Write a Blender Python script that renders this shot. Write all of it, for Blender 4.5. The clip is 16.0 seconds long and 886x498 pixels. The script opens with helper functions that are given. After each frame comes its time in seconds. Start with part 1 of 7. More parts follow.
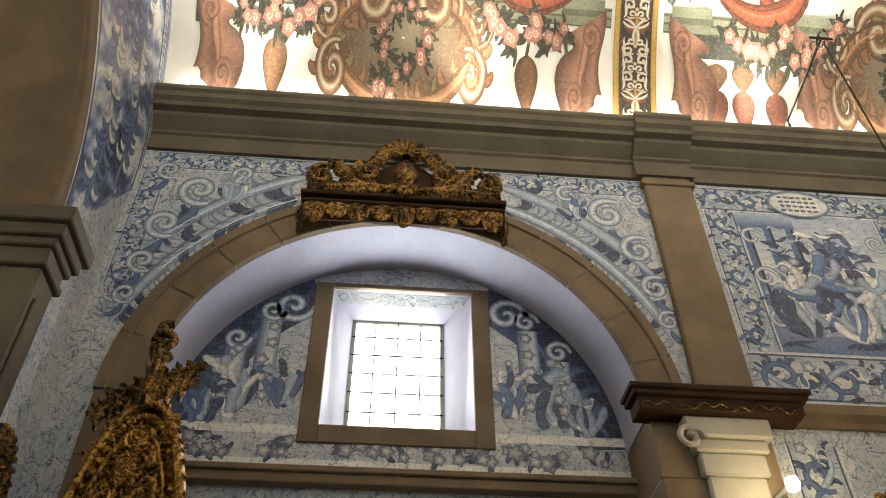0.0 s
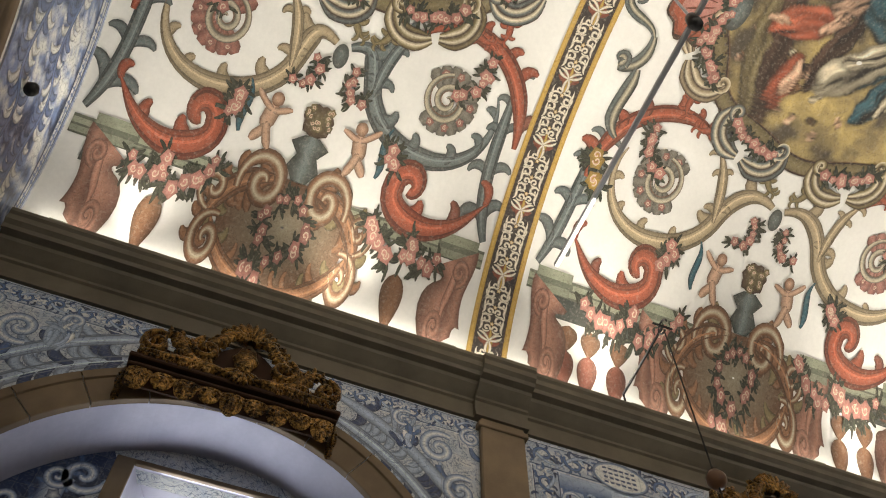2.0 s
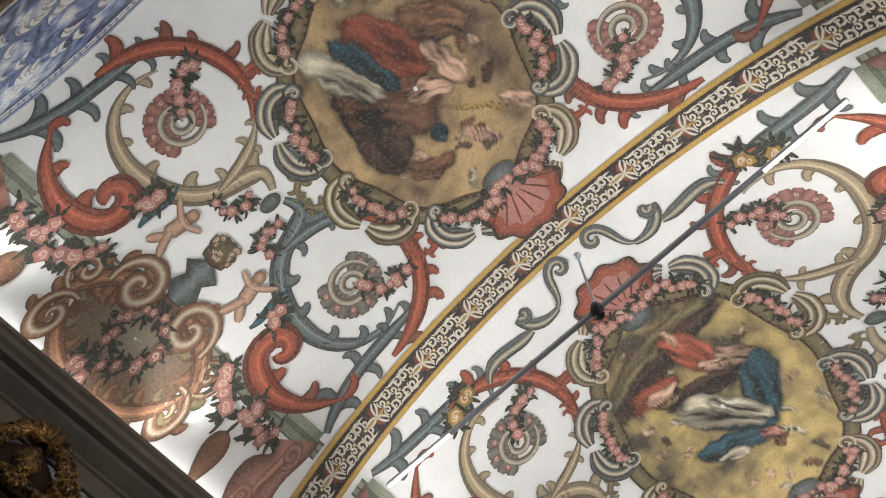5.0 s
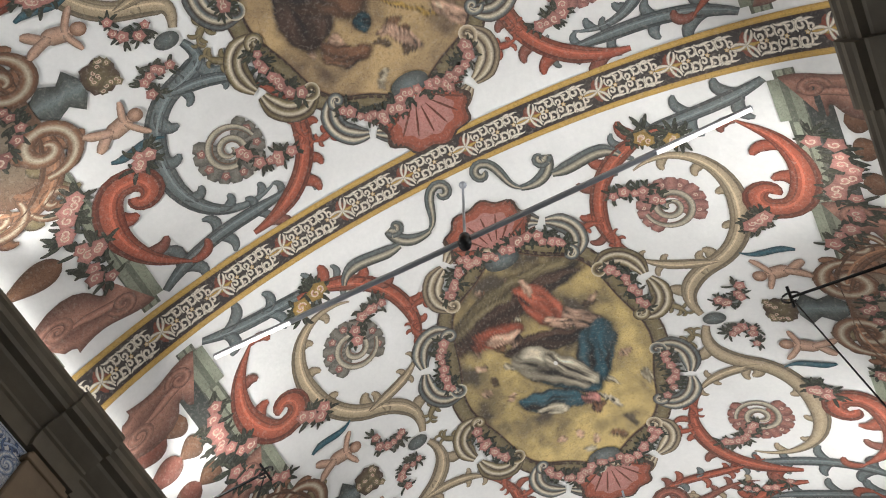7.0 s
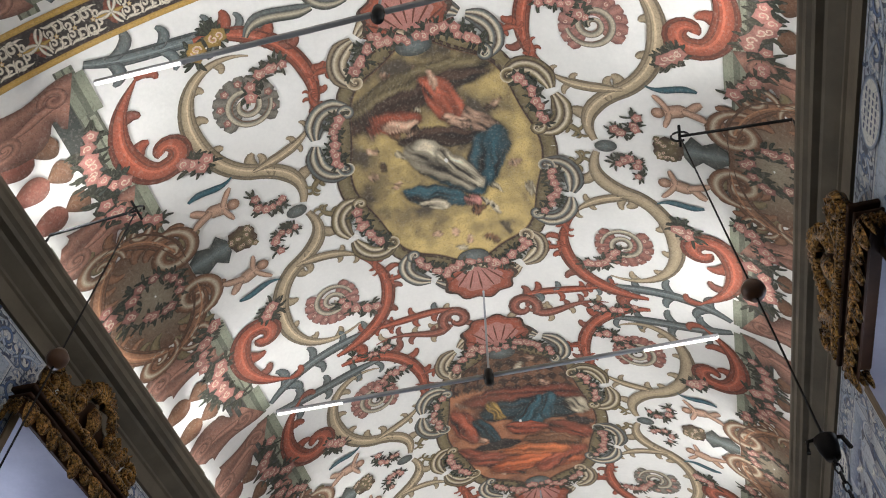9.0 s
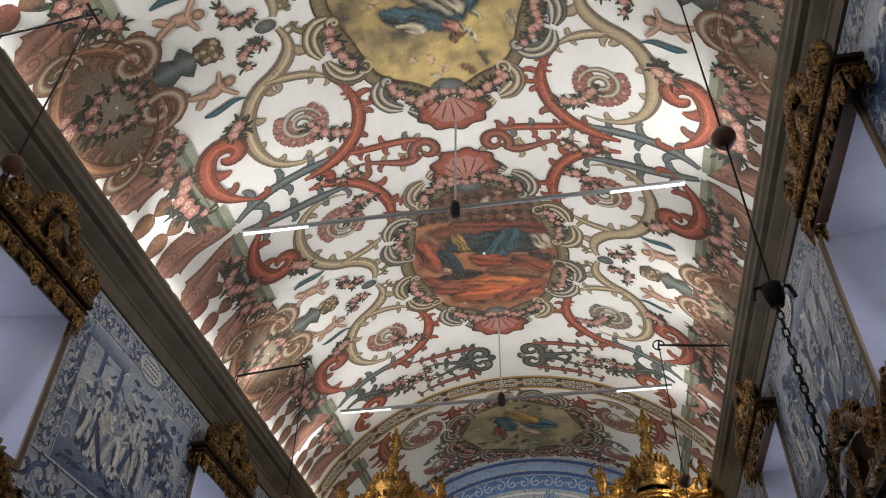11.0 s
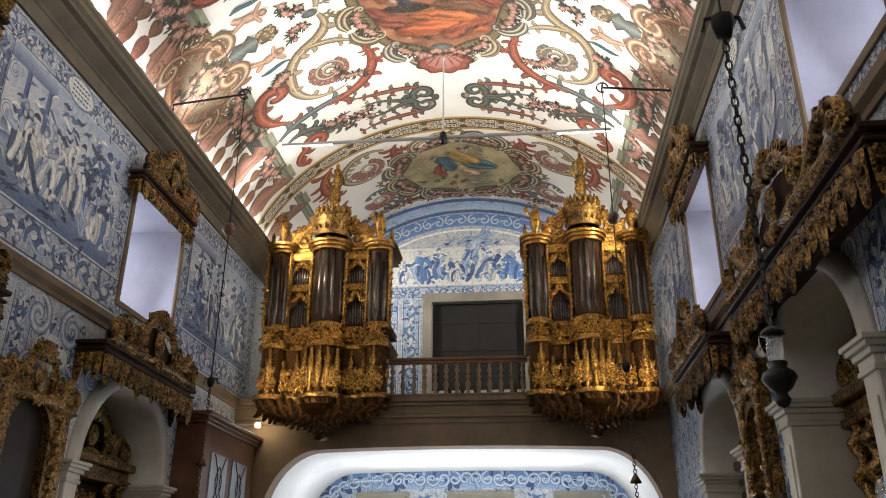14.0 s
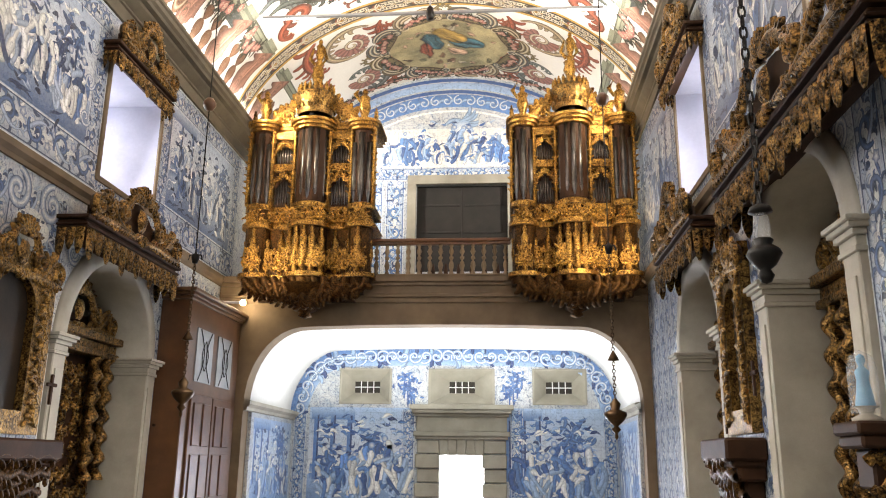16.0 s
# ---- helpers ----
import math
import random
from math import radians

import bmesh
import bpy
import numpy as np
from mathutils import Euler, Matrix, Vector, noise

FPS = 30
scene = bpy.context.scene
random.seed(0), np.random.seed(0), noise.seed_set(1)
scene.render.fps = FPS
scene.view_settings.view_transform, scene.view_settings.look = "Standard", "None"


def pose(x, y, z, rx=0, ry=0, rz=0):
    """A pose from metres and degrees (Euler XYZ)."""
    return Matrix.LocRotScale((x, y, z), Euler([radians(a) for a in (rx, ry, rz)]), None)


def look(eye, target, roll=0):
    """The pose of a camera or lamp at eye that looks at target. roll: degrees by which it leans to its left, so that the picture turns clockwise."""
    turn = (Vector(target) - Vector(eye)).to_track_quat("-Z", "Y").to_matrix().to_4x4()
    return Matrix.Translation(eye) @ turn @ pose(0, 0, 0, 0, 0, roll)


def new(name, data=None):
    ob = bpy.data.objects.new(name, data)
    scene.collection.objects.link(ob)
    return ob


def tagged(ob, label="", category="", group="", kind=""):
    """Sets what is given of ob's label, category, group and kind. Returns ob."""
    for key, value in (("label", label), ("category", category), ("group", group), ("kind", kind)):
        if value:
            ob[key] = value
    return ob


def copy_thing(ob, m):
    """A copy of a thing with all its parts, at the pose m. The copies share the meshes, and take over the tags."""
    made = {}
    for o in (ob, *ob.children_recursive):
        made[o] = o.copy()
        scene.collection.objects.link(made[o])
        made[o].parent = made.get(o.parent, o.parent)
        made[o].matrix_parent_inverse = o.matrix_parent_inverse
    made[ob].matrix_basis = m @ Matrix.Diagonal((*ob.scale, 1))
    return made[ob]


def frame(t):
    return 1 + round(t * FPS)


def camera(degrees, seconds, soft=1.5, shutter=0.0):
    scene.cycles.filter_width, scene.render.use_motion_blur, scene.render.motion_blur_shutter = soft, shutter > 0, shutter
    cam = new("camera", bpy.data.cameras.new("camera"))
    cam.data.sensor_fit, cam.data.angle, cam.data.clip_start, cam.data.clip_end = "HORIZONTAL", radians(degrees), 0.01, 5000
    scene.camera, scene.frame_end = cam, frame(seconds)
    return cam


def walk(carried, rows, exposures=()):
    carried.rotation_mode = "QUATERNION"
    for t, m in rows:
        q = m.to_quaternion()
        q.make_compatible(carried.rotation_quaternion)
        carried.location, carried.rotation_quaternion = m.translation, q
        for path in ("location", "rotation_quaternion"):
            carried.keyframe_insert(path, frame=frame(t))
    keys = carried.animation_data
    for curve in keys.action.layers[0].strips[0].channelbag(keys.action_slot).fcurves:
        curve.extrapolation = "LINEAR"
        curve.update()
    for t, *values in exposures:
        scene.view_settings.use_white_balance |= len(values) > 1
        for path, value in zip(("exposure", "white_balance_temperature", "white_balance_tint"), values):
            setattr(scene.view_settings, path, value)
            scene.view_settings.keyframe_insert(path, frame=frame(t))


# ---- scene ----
# ---- camera and walk ----
EXPOSURES = [(0.0, 1.2, 7600, 5), (1.0, 0.85, 7400, 5), (2.0, 0.25, 7100, 8), (4.0, 0.05, 6200, 10), (7.0, -0.1, 6050, 10), (9.0, -0.1, 6050, 10), (11.5, -0.15, 6350, 10), (12.5, 0.1, 6500, 10), (14.0, 0.8, 6600, 10), (14.5, 1.2, 6900, 10), (16.0, 1.87, 6950, 11)]
cam = camera(57.60, 16.0, soft=1.05)
walk(cam, [
    (0.0, pose(1.447, -0.375, 1.829, 132.94, 0.20, 84.98)),
    (0.5, pose(1.454, -0.327, 1.859, 137.56, 0.66, 83.40)),
    (1.0, pose(1.465, -0.280, 1.886, 141.18, 1.26, 80.96)),
    (1.5, pose(1.474, -0.247, 1.905, 144.07, 0.00, 75.11)),
    (2.0, pose(1.477, -0.232, 1.912, 147.82, -0.85, 68.56)),
    (2.5, pose(1.469, -0.250, 1.924, 151.58, -3.17, 62.78)),
    (3.0, pose(1.461, -0.289, 1.942, 155.02, -4.18, 57.47)),
    (3.5, pose(1.462, -0.324, 1.953, 158.39, -5.75, 52.96)),
    (4.0, pose(1.465, -0.340, 1.960, 160.39, -6.66, 48.88)),
    (4.2, pose(1.466, -0.335, 1.966, 160.92, -5.78, 48.32)),
    (6.3, pose(1.469, -0.152, 2.113, 162.28, -1.13, 33.06)),
    (6.5, pose(1.472, -0.134, 2.117, 161.46, -1.03, 31.23)),
    (7.0, pose(1.482, -0.092, 2.104, 157.10, -0.58, 26.92)),
    (7.5, pose(1.484, -0.041, 2.093, 153.18, -0.09, 22.01)),
    (8.0, pose(1.487, 0.016, 2.077, 149.23, 0.14, 18.87)),
    (8.5, pose(1.495, 0.062, 2.067, 145.39, 0.31, 16.10)),
    (9.0, pose(1.510, 0.103, 2.057, 142.83, 0.09, 13.97)),
    (9.2, pose(1.516, 0.118, 2.056, 141.27, 0.40, 13.16)),
    (11.3, pose(1.568, 0.185, 2.127, 129.08, -1.19, 9.86)),
    (11.5, pose(1.574, 0.191, 2.131, 127.67, -1.40, 9.57)),
    (12.0, pose(1.586, 0.212, 2.130, 123.74, -1.43, 8.99)),
    (12.5, pose(1.591, 0.227, 2.109, 121.55, -1.09, 8.38)),
    (13.0, pose(1.588, 0.246, 2.074, 118.72, -0.43, 6.73)),
    (13.5, pose(1.577, 0.273, 2.037, 115.64, -0.32, 6.07)),
    (14.0, pose(1.563, 0.313, 2.011, 112.99, -0.28, 5.88)),
    (14.5, pose(1.549, 0.356, 1.992, 110.08, -0.38, 5.57)),
    (15.0, pose(1.539, 0.374, 1.979, 108.33, -0.46, 5.35)),
    (15.5, pose(1.531, 0.380, 1.968, 106.78, -0.57, 4.99)),
    (16.0, pose(1.528, 0.394, 1.961, 104.83, -0.67, 4.50)),
], EXPOSURES)


# ---- world and light ----
world = bpy.data.worlds.new("sky")
scene.world = world
world.use_nodes = True
wn = world.node_tree.nodes
wsky = wn.new("ShaderNodeTexSky")
wsky.sky_type, wsky.sun_disc = "NISHITA", False
wsky.sun_elevation, wsky.sun_rotation = radians(48), radians(250)
world.node_tree.links.new(wsky.outputs[0], wn["Background"].inputs[0])
wn["Background"].inputs[1].default_value = 0.12

XL, XR = -5.0, 4.60            # inner faces of the nave walls
Y0, Y1 = -3.3, 22.0            # chancel arch wall, facade wall
CZ, RX, RZ = 8.59, 5.18, 4.38  # vault ellipse


def lamp(name, kind, m, energy, color, **kw):
    d = bpy.data.lights.new(name, kind)
    d.energy, d.color = energy, color
    for k, v in kw.items():
        if k == "size":
            d.shape, d.size = "RECTANGLE", v[0]
            d.size_y = v[1]
        elif k == "spot":
            d.spot_size, d.spot_blend = radians(v[0]), v[1]
        elif k == "soft":
            d.shadow_soft_size = v
    ob = new(name, d)
    ob.matrix_world = m
    return ob


DAY = (0.78, 0.84, 1.0)
WARM = (1.0, 0.80, 0.52)
NEUTRAL = (1.0, 0.97, 0.93)
# daylight in the window openings
for yc in (-0.2, 6.9, 13.1):
    lamp("window_daylight", "AREA", look((-5.9 if yc < 0 else XL - 0.25, yc, 7.2), (0, yc, 6.2)), 25 if yc < 0 else 17, DAY, size=(1.0, 1.5))
    lamp("window_daylight", "AREA", look((XR + 0.25, yc, 7.45), (0, yc, 6.2)), 26 if yc < 0 else 14, DAY, size=(1.1, 1.6))
# linear uplights under the vault crown
for yc in (3.2, 9.2, 15.1):
    lamp("uplight", "AREA", look((0, yc, 10.98), (0, yc + 0.001, 14)), 22, NEUTRAL, size=(7.0, 0.12))
# fill strips and spots added on both cornices, to brighten the vault
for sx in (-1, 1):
    lamp("cornice_fill_strip", "AREA", look((-4.74 if sx < 0 else 4.46, 9.4, 10.09), (sx * 3.2, 9.4, 12.6)), 70, NEUTRAL, size=(25.0, 0.15))
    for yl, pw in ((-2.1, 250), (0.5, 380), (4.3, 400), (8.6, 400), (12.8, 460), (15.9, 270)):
        lamp("cornice_fill_spot", "SPOT", look((-4.70 if sx < 0 else 4.38, yl, 10.07), (-sx * 0.8, yl, 13.2)), pw * 1.1, NEUTRAL, spot=(126, 1.0), soft=0.15)
# fill spots added above the gallery, turned to the entrance wall
for sx in (-1, 1):
    lamp("gallery_fill_spot", "SPOT", look((sx * 3.9, 19.2, 9.98), (0.2, 22.0, 9.6)), 290, NEUTRAL, spot=(110, 1.0), soft=0.12)
# small spots beside the organ tops
for sx in (-1, 1):
    lamp("organ_top_spot", "SPOT", look((sx * 4.3, 16.4, 10.08), (sx * 3.0, 17.8, 9.5)), 150, (1.0, 0.86, 0.64), spot=(80, 0.9), soft=0.08)
# light of the aisle below the gallery and of the open entrance
lamp("gallery_soffit_light", "AREA", look((0, 20.2, 3.2), (0, 20.2, 9)), 78, (0.92, 0.96, 1.0), size=(7.0, 1.6))
lamp("entrance_daylight", "AREA", look((0.3, 21.7, 1.3), (0.3, 10, 1.0)), 120, DAY, size=(1.1, 2.0))
# warm spots on the two organ cases
for sx in (-1, 1):
    lamp("organ_spot", "SPOT", look((sx * 4.2, 15.3, 5.6), (sx * 3.0, 18.2, 8.2)), 240, (1.0, 0.84, 0.62), spot=(95, 0.8), soft=0.12)
# fill areas added over the nave and in the chancel behind the visitor
lamp("nave_fill", "AREA", look((0, 8.5, 4.6), (0, 8.5, 0)), 145, NEUTRAL, size=(3, 10))
lamp("chancel_fill", "AREA", look((0, -7.5, 6.0), (-3, 2, 6.5)), 46, (1.0, 0.92, 0.78), size=(4, 3))

# ---- materials ----


def lin(r, g, b):
    return tuple((v / 255 / 12.92 if v / 255 <= 0.04045 else ((v / 255 + 0.055) / 1.055) ** 2.4) for v in (r, g, b)) + (1.0,)


class Nodes:
    def __init__(self, name):
        self.mat = bpy.data.materials.new(name)
        self.mat.use_nodes = True
        self.t = self.mat.node_tree
        self.b = self.t.nodes["Principled BSDF"]

    def n(self, kind, ins=None, **props):
        nd = self.t.nodes.new("ShaderNode" + kind)
        if "data_type" in props:
            nd.data_type = props["data_type"]
        if "blend_type" in props:
            nd.blend_type = props["blend_type"]
        if "operation" in props:
            nd.operation = props["operation"]
        if "attribute_name" in props:
            nd.attribute_name = props["attribute_name"]
        if "feature" in props:
            nd.feature = props["feature"]
        if "noise_dimensions" in props:
            nd.noise_dimensions = props["noise_dimensions"]
        for k, v in (ins or {}).items():
            if hasattr(v, "is_output"):
                self.t.links.new(v, nd.inputs[k])
            else:
                nd.inputs[k].default_value = v
        return nd

    def pos(self):
        return self.n("NewGeometry").outputs["Position"]

    def noise(self, scale, detail=4, rough=0.6, vec=None, dist=0.0):
        return self.n("TexNoise", {"Vector": vec or self.pos(), "Scale": scale, "Detail": detail, "Roughness": rough, "Distortion": dist}).outputs["Fac"]

    def ramp(self, fac, stops):
        nd = self.n("ValToRGB", {"Fac": fac})
        el = nd.color_ramp.elements
        while len(el) < len(stops):
            el.new(0.5)
        for e, (p, c) in zip(el, stops):
            e.position, e.color = p, c if len(c) == 4 else (*c, 1)
        return nd.outputs["Color"]

    def mix(self, fac, a, b, mode="MIX"):
        nd = self.n("Mix", data_type="RGBA", blend_type=mode)
        for k, v in ((0, fac), (6, a), (7, b)):
            if hasattr(v, "is_output"):
                self.t.links.new(v, nd.inputs[k])
            else:
                nd.inputs[k].default_value = v
        return nd.outputs[2]

    def math(self, op, a, b=0.0):
        nd = self.n("Math", operation=op)
        for k, v in ((0, a), (1, b)):
            if hasattr(v, "is_output"):
                self.t.links.new(v, nd.inputs[k])
            else:
                nd.inputs[k].default_value = v
        return nd.outputs[0]

    def bump(self, height, strength=0.3, dist=0.01):
        self.t.links.new(self.n("Bump", {"Height": height, "Strength": strength, "Distance": dist}).outputs[0], self.b.inputs["Normal"])

    def done(self, color, rough=0.6, metal=0.0, spec=None):
        for k, v in (("Base Color", color), ("Roughness", rough), ("Metallic", metal)):
            if hasattr(v, "is_output"):
                self.t.links.new(v, self.b.inputs[k])
            else:
                self.b.inputs[k].default_value = v
        if spec is not None:
            self.b.inputs["Specular IOR Level"].default_value = spec
        return self.mat


def plain(name, c1, c2, scale=3.0, fine=40.0, rough=0.6, metal=0.0, bump=0.15, bdist=0.01, spec=None):
    k = Nodes(name)
    f1, f2 = k.noise(scale, 5), k.noise(fine, 3)
    col = k.mix(k.math("MULTIPLY", f2, 0.35), k.ramp(f1, [(0.3, c1), (0.7, c2)]), tuple(v * 0.55 for v in c1[:3]) + (1,))
    k.bump(k.math("ADD", f1, f2), bump, bdist)
    return k.done(col, rough, metal, spec)


def tile_joints(k, size=0.14):
    """1 on the joints of a square tile grid in world space, on walls along x or y."""
    sep = k.n("SeparateXYZ", {0: k.pos()})
    along = k.math("ADD", sep.outputs[0], sep.outputs[1])
    out = None
    for v in (along, sep.outputs[2]):
        e = k.math("ABSOLUTE", k.math("SUBTRACT", k.math("FRACT", k.math("DIVIDE", v, size)), 0.5))
        j = k.math("GREATER_THAN", e, 0.485)
        out = j if out is None else k.math("MAXIMUM", out, j)
    cell = k.n("CombineXYZ", {0: k.math("FLOOR", k.math("ADD", k.math("DIVIDE", along, size), 0.0)), 1: k.math("FLOOR", k.math("DIVIDE", sep.outputs[2], size))})
    tone = k.n("TexWhiteNoise", {0: cell.outputs[0]}, noise_dimensions="3D").outputs["Value"]
    return out, tone


def glazed_tile(name, painted):
    k = Nodes(name)
    joint, tone = tile_joints(k)
    wash = k.noise(2.2, 6, 0.7, dist=1.2)
    brush = k.noise(9.0, 6, 0.75, dist=2.5)
    if painted:
        col = k.n("Attribute", attribute_name="pigment").outputs["Color"]
        col = k.mix(k.ramp(brush, [(0.50, (0, 0, 0)), (0.66, (0.20, 0.20, 0.20))]), col, lin(206, 212, 220))
    else:
        col = k.mix(k.ramp(wash, [(0.38, (0, 0, 0)), (0.68, (1, 1, 1))]), lin(212, 212, 206), lin(180, 190, 200))
        col = k.mix(k.ramp(brush, [(0.48, (0, 0, 0)), (0.68, (0.6, 0.6, 0.6))]), col, lin(86, 112, 152))
    for sc, wd, amt in ((2.6, 0.016, 0.9), (6.5, 0.020, 0.8)):
        curl = k.math("ABSOLUTE", k.math("SUBTRACT", k.noise(sc, 3, 0.55, dist=1.8), 0.5))
        band = k.ramp(curl, [(0.0, (amt, amt, amt)), (wd, (0, 0, 0))])
        col = k.mix(k.math("MULTIPLY", band, 0.6 if painted else 1.0), col, lin(40, 62, 100))
    col = k.mix(k.math("MULTIPLY", tone, 0.14), col, lin(120, 130, 140))
    col = k.mix(k.math("MULTIPLY", joint, 0.5), col, lin(120, 124, 122))
    h = k.math("SUBTRACT", k.math("MULTIPLY", tone, 0.3), joint)
    k.bump(k.math("ADD", h, k.math("MULTIPLY", k.noise(14.0, 3), 0.8)), 0.3, 0.006)
    return k.done(col, k.math("ADD", k.math("MULTIPLY", k.noise(5.0), 0.25), 0.22), 0.0, 0.5)


def fresco(name):
    k = Nodes(name)
    col = k.n("Attribute", attribute_name="pigment").outputs["Color"]
    big, fine = k.noise(1.1, 6, 0.65), k.noise(22.0, 5, 0.7)
    hatch = k.noise(34.0, 4, 0.7, dist=1.5)
    col = k.mix(1.0, col, k.ramp(hatch, [(0.36, (0.60, 0.58, 0.56)), (0.52, (1, 1, 1))]), "MULTIPLY")
    col = k.mix(k.ramp(fine, [(0.52, (0, 0, 0)), (0.75, (0.22, 0.22, 0.22))]), col, lin(216, 206, 190))
    col = k.mix(k.ramp(big, [(0.35, (0.0, 0.0, 0.0)), (0.75, (0.22, 0.22, 0.22))]), col, lin(120, 108, 92))
    k.bump(k.math("ADD", big, fine), 0.12, 0.01)
    return k.done(col, 0.75)


def gilded(name, c_hi, c_lo, rough=0.32, bumps=26.0, worn=0.0, relief=0.4):
    k = Nodes(name)
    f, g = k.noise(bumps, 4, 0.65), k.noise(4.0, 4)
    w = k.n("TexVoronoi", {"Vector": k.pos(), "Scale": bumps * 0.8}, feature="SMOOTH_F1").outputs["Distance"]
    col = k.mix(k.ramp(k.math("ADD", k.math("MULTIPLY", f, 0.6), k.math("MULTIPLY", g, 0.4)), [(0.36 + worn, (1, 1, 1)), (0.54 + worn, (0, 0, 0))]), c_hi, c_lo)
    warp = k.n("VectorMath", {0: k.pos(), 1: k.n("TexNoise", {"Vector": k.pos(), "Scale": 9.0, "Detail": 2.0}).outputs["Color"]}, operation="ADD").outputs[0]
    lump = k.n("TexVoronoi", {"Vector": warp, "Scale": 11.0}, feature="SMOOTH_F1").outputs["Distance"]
    # darkened between the lumps: shade of carved crevices put into the colour
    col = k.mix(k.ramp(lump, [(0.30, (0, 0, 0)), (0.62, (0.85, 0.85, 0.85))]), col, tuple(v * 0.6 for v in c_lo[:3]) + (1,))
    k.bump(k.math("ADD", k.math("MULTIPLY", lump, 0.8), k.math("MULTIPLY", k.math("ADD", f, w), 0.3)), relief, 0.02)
    return k.done(col, k.math("ADD", k.math("MULTIPLY", f, 0.3), rough - 0.1), 0.85)


M_PLASTER = plain("vault_plaster", lin(236, 233, 225), lin(220, 217, 209), 0.8, 18, 0.8)
M_WHITE = plain("white_plaster", lin(232, 232, 228), lin(214, 214, 212), 1.2, 14, 0.75)
M_STONE = plain("brown_granite", lin(134, 114, 88), lin(102, 86, 66), 1.6, 70, 0.75, bump=0.3)
M_STONE_G = plain("grey_limestone", lin(108, 98, 80), lin(76, 69, 56), 1.4, 60, 0.7, bump=0.25)
M_STONE_W = plain("weathered_limestone", lin(162, 157, 142), lin(132, 127, 114), 1.6, 50, 0.7, bump=0.25)
M_STONE_P = plain("pale_limestone", lin(188, 184, 170), lin(158, 152, 138), 1.8, 50, 0.65, bump=0.2)
M_REVEAL = plain("limewashed_reveal", lin(190, 190, 204), lin(162, 163, 182), 1.0, 20, 0.7)
M_FLOOR = plain("stone_paving", lin(120, 112, 100), lin(92, 86, 78), 0.9, 40, 0.4)
M_TILE = glazed_tile("blue_white_tile", False)
M_TILE_P = glazed_tile("tile_painting", True)
M_FRESCO = fresco("fresco_pigment")
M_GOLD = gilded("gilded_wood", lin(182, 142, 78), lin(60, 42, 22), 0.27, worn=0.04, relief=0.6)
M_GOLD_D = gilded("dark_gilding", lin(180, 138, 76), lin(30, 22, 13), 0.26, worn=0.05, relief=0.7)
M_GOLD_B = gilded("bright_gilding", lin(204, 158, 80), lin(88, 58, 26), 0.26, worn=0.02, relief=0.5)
M_DARKWOOD = plain("dark_wood", lin(66, 43, 27), lin(40, 26, 17), 3, 60, 0.6, spec=0.15)
M_WOOD = plain("varnished_wood", lin(104, 70, 44), lin(72, 46, 29), 2.5, 45, 0.35)
M_IRON = plain("black_iron", lin(34, 32, 30), lin(22, 21, 20), 6, 60, 0.5, 0.6)
M_BRONZE = plain("old_bronze", lin(92, 70, 46), lin(52, 40, 28), 6, 50, 0.4, 0.8)
M_PIPE = plain("tin_pipe", lin(112, 110, 108), lin(70, 68, 68), 5, 40, 0.28, 0.9, 0.05)
M_ALU = plain("aluminium", lin(176, 178, 180), lin(150, 152, 154), 3, 50, 0.4, 0.7, 0.05)
M_DARK = plain("dark_cloth", lin(44, 40, 36), lin(30, 28, 26), 2, 40, 0.9)
# gilding darkened for the shade behind carving; corbels and bracket carving share it
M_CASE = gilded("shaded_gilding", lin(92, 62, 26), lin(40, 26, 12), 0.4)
M_PICTURE = plain("old_painting", lin(44, 34, 24), lin(22, 19, 15), 3.0, 25, 0.5, spec=0.2)
# dark tone that puts the shade of a recess into the colour
M_RECESS_SHADE = plain("recess_shade", lin(60, 54, 46), lin(40, 36, 31), 1.5, 30, 0.85)
M_BLUECLOTH = plain("blue_painted_clay", lin(110, 170, 200), lin(84, 140, 175), 8, 60, 0.5)


def glow(name, color, strength):
    k = Nodes(name)
    k.b.inputs["Emission Color"].default_value = (*color, 1)
    k.b.inputs["Emission Strength"].default_value = strength
    return k.done((*color, 1), 0.5)


M_SKYGLOW = glow("outside_daylight", (0.90, 0.94, 1.0), 3.0)
M_LED = glow("led_strip", (1.0, 0.98, 0.94), 1.1)
M_BULB = glow("lamp_bulb", (1.0, 0.85, 0.6), 25.0)
kg = Nodes("window_glass")
kg.b.inputs["Alpha"].default_value = 0.16
M_GLASS = kg.done((0.95, 0.97, 1, 1), 0.03)

# ---- geometry helpers ----
from mathutils.geometry import tessellate_polygon


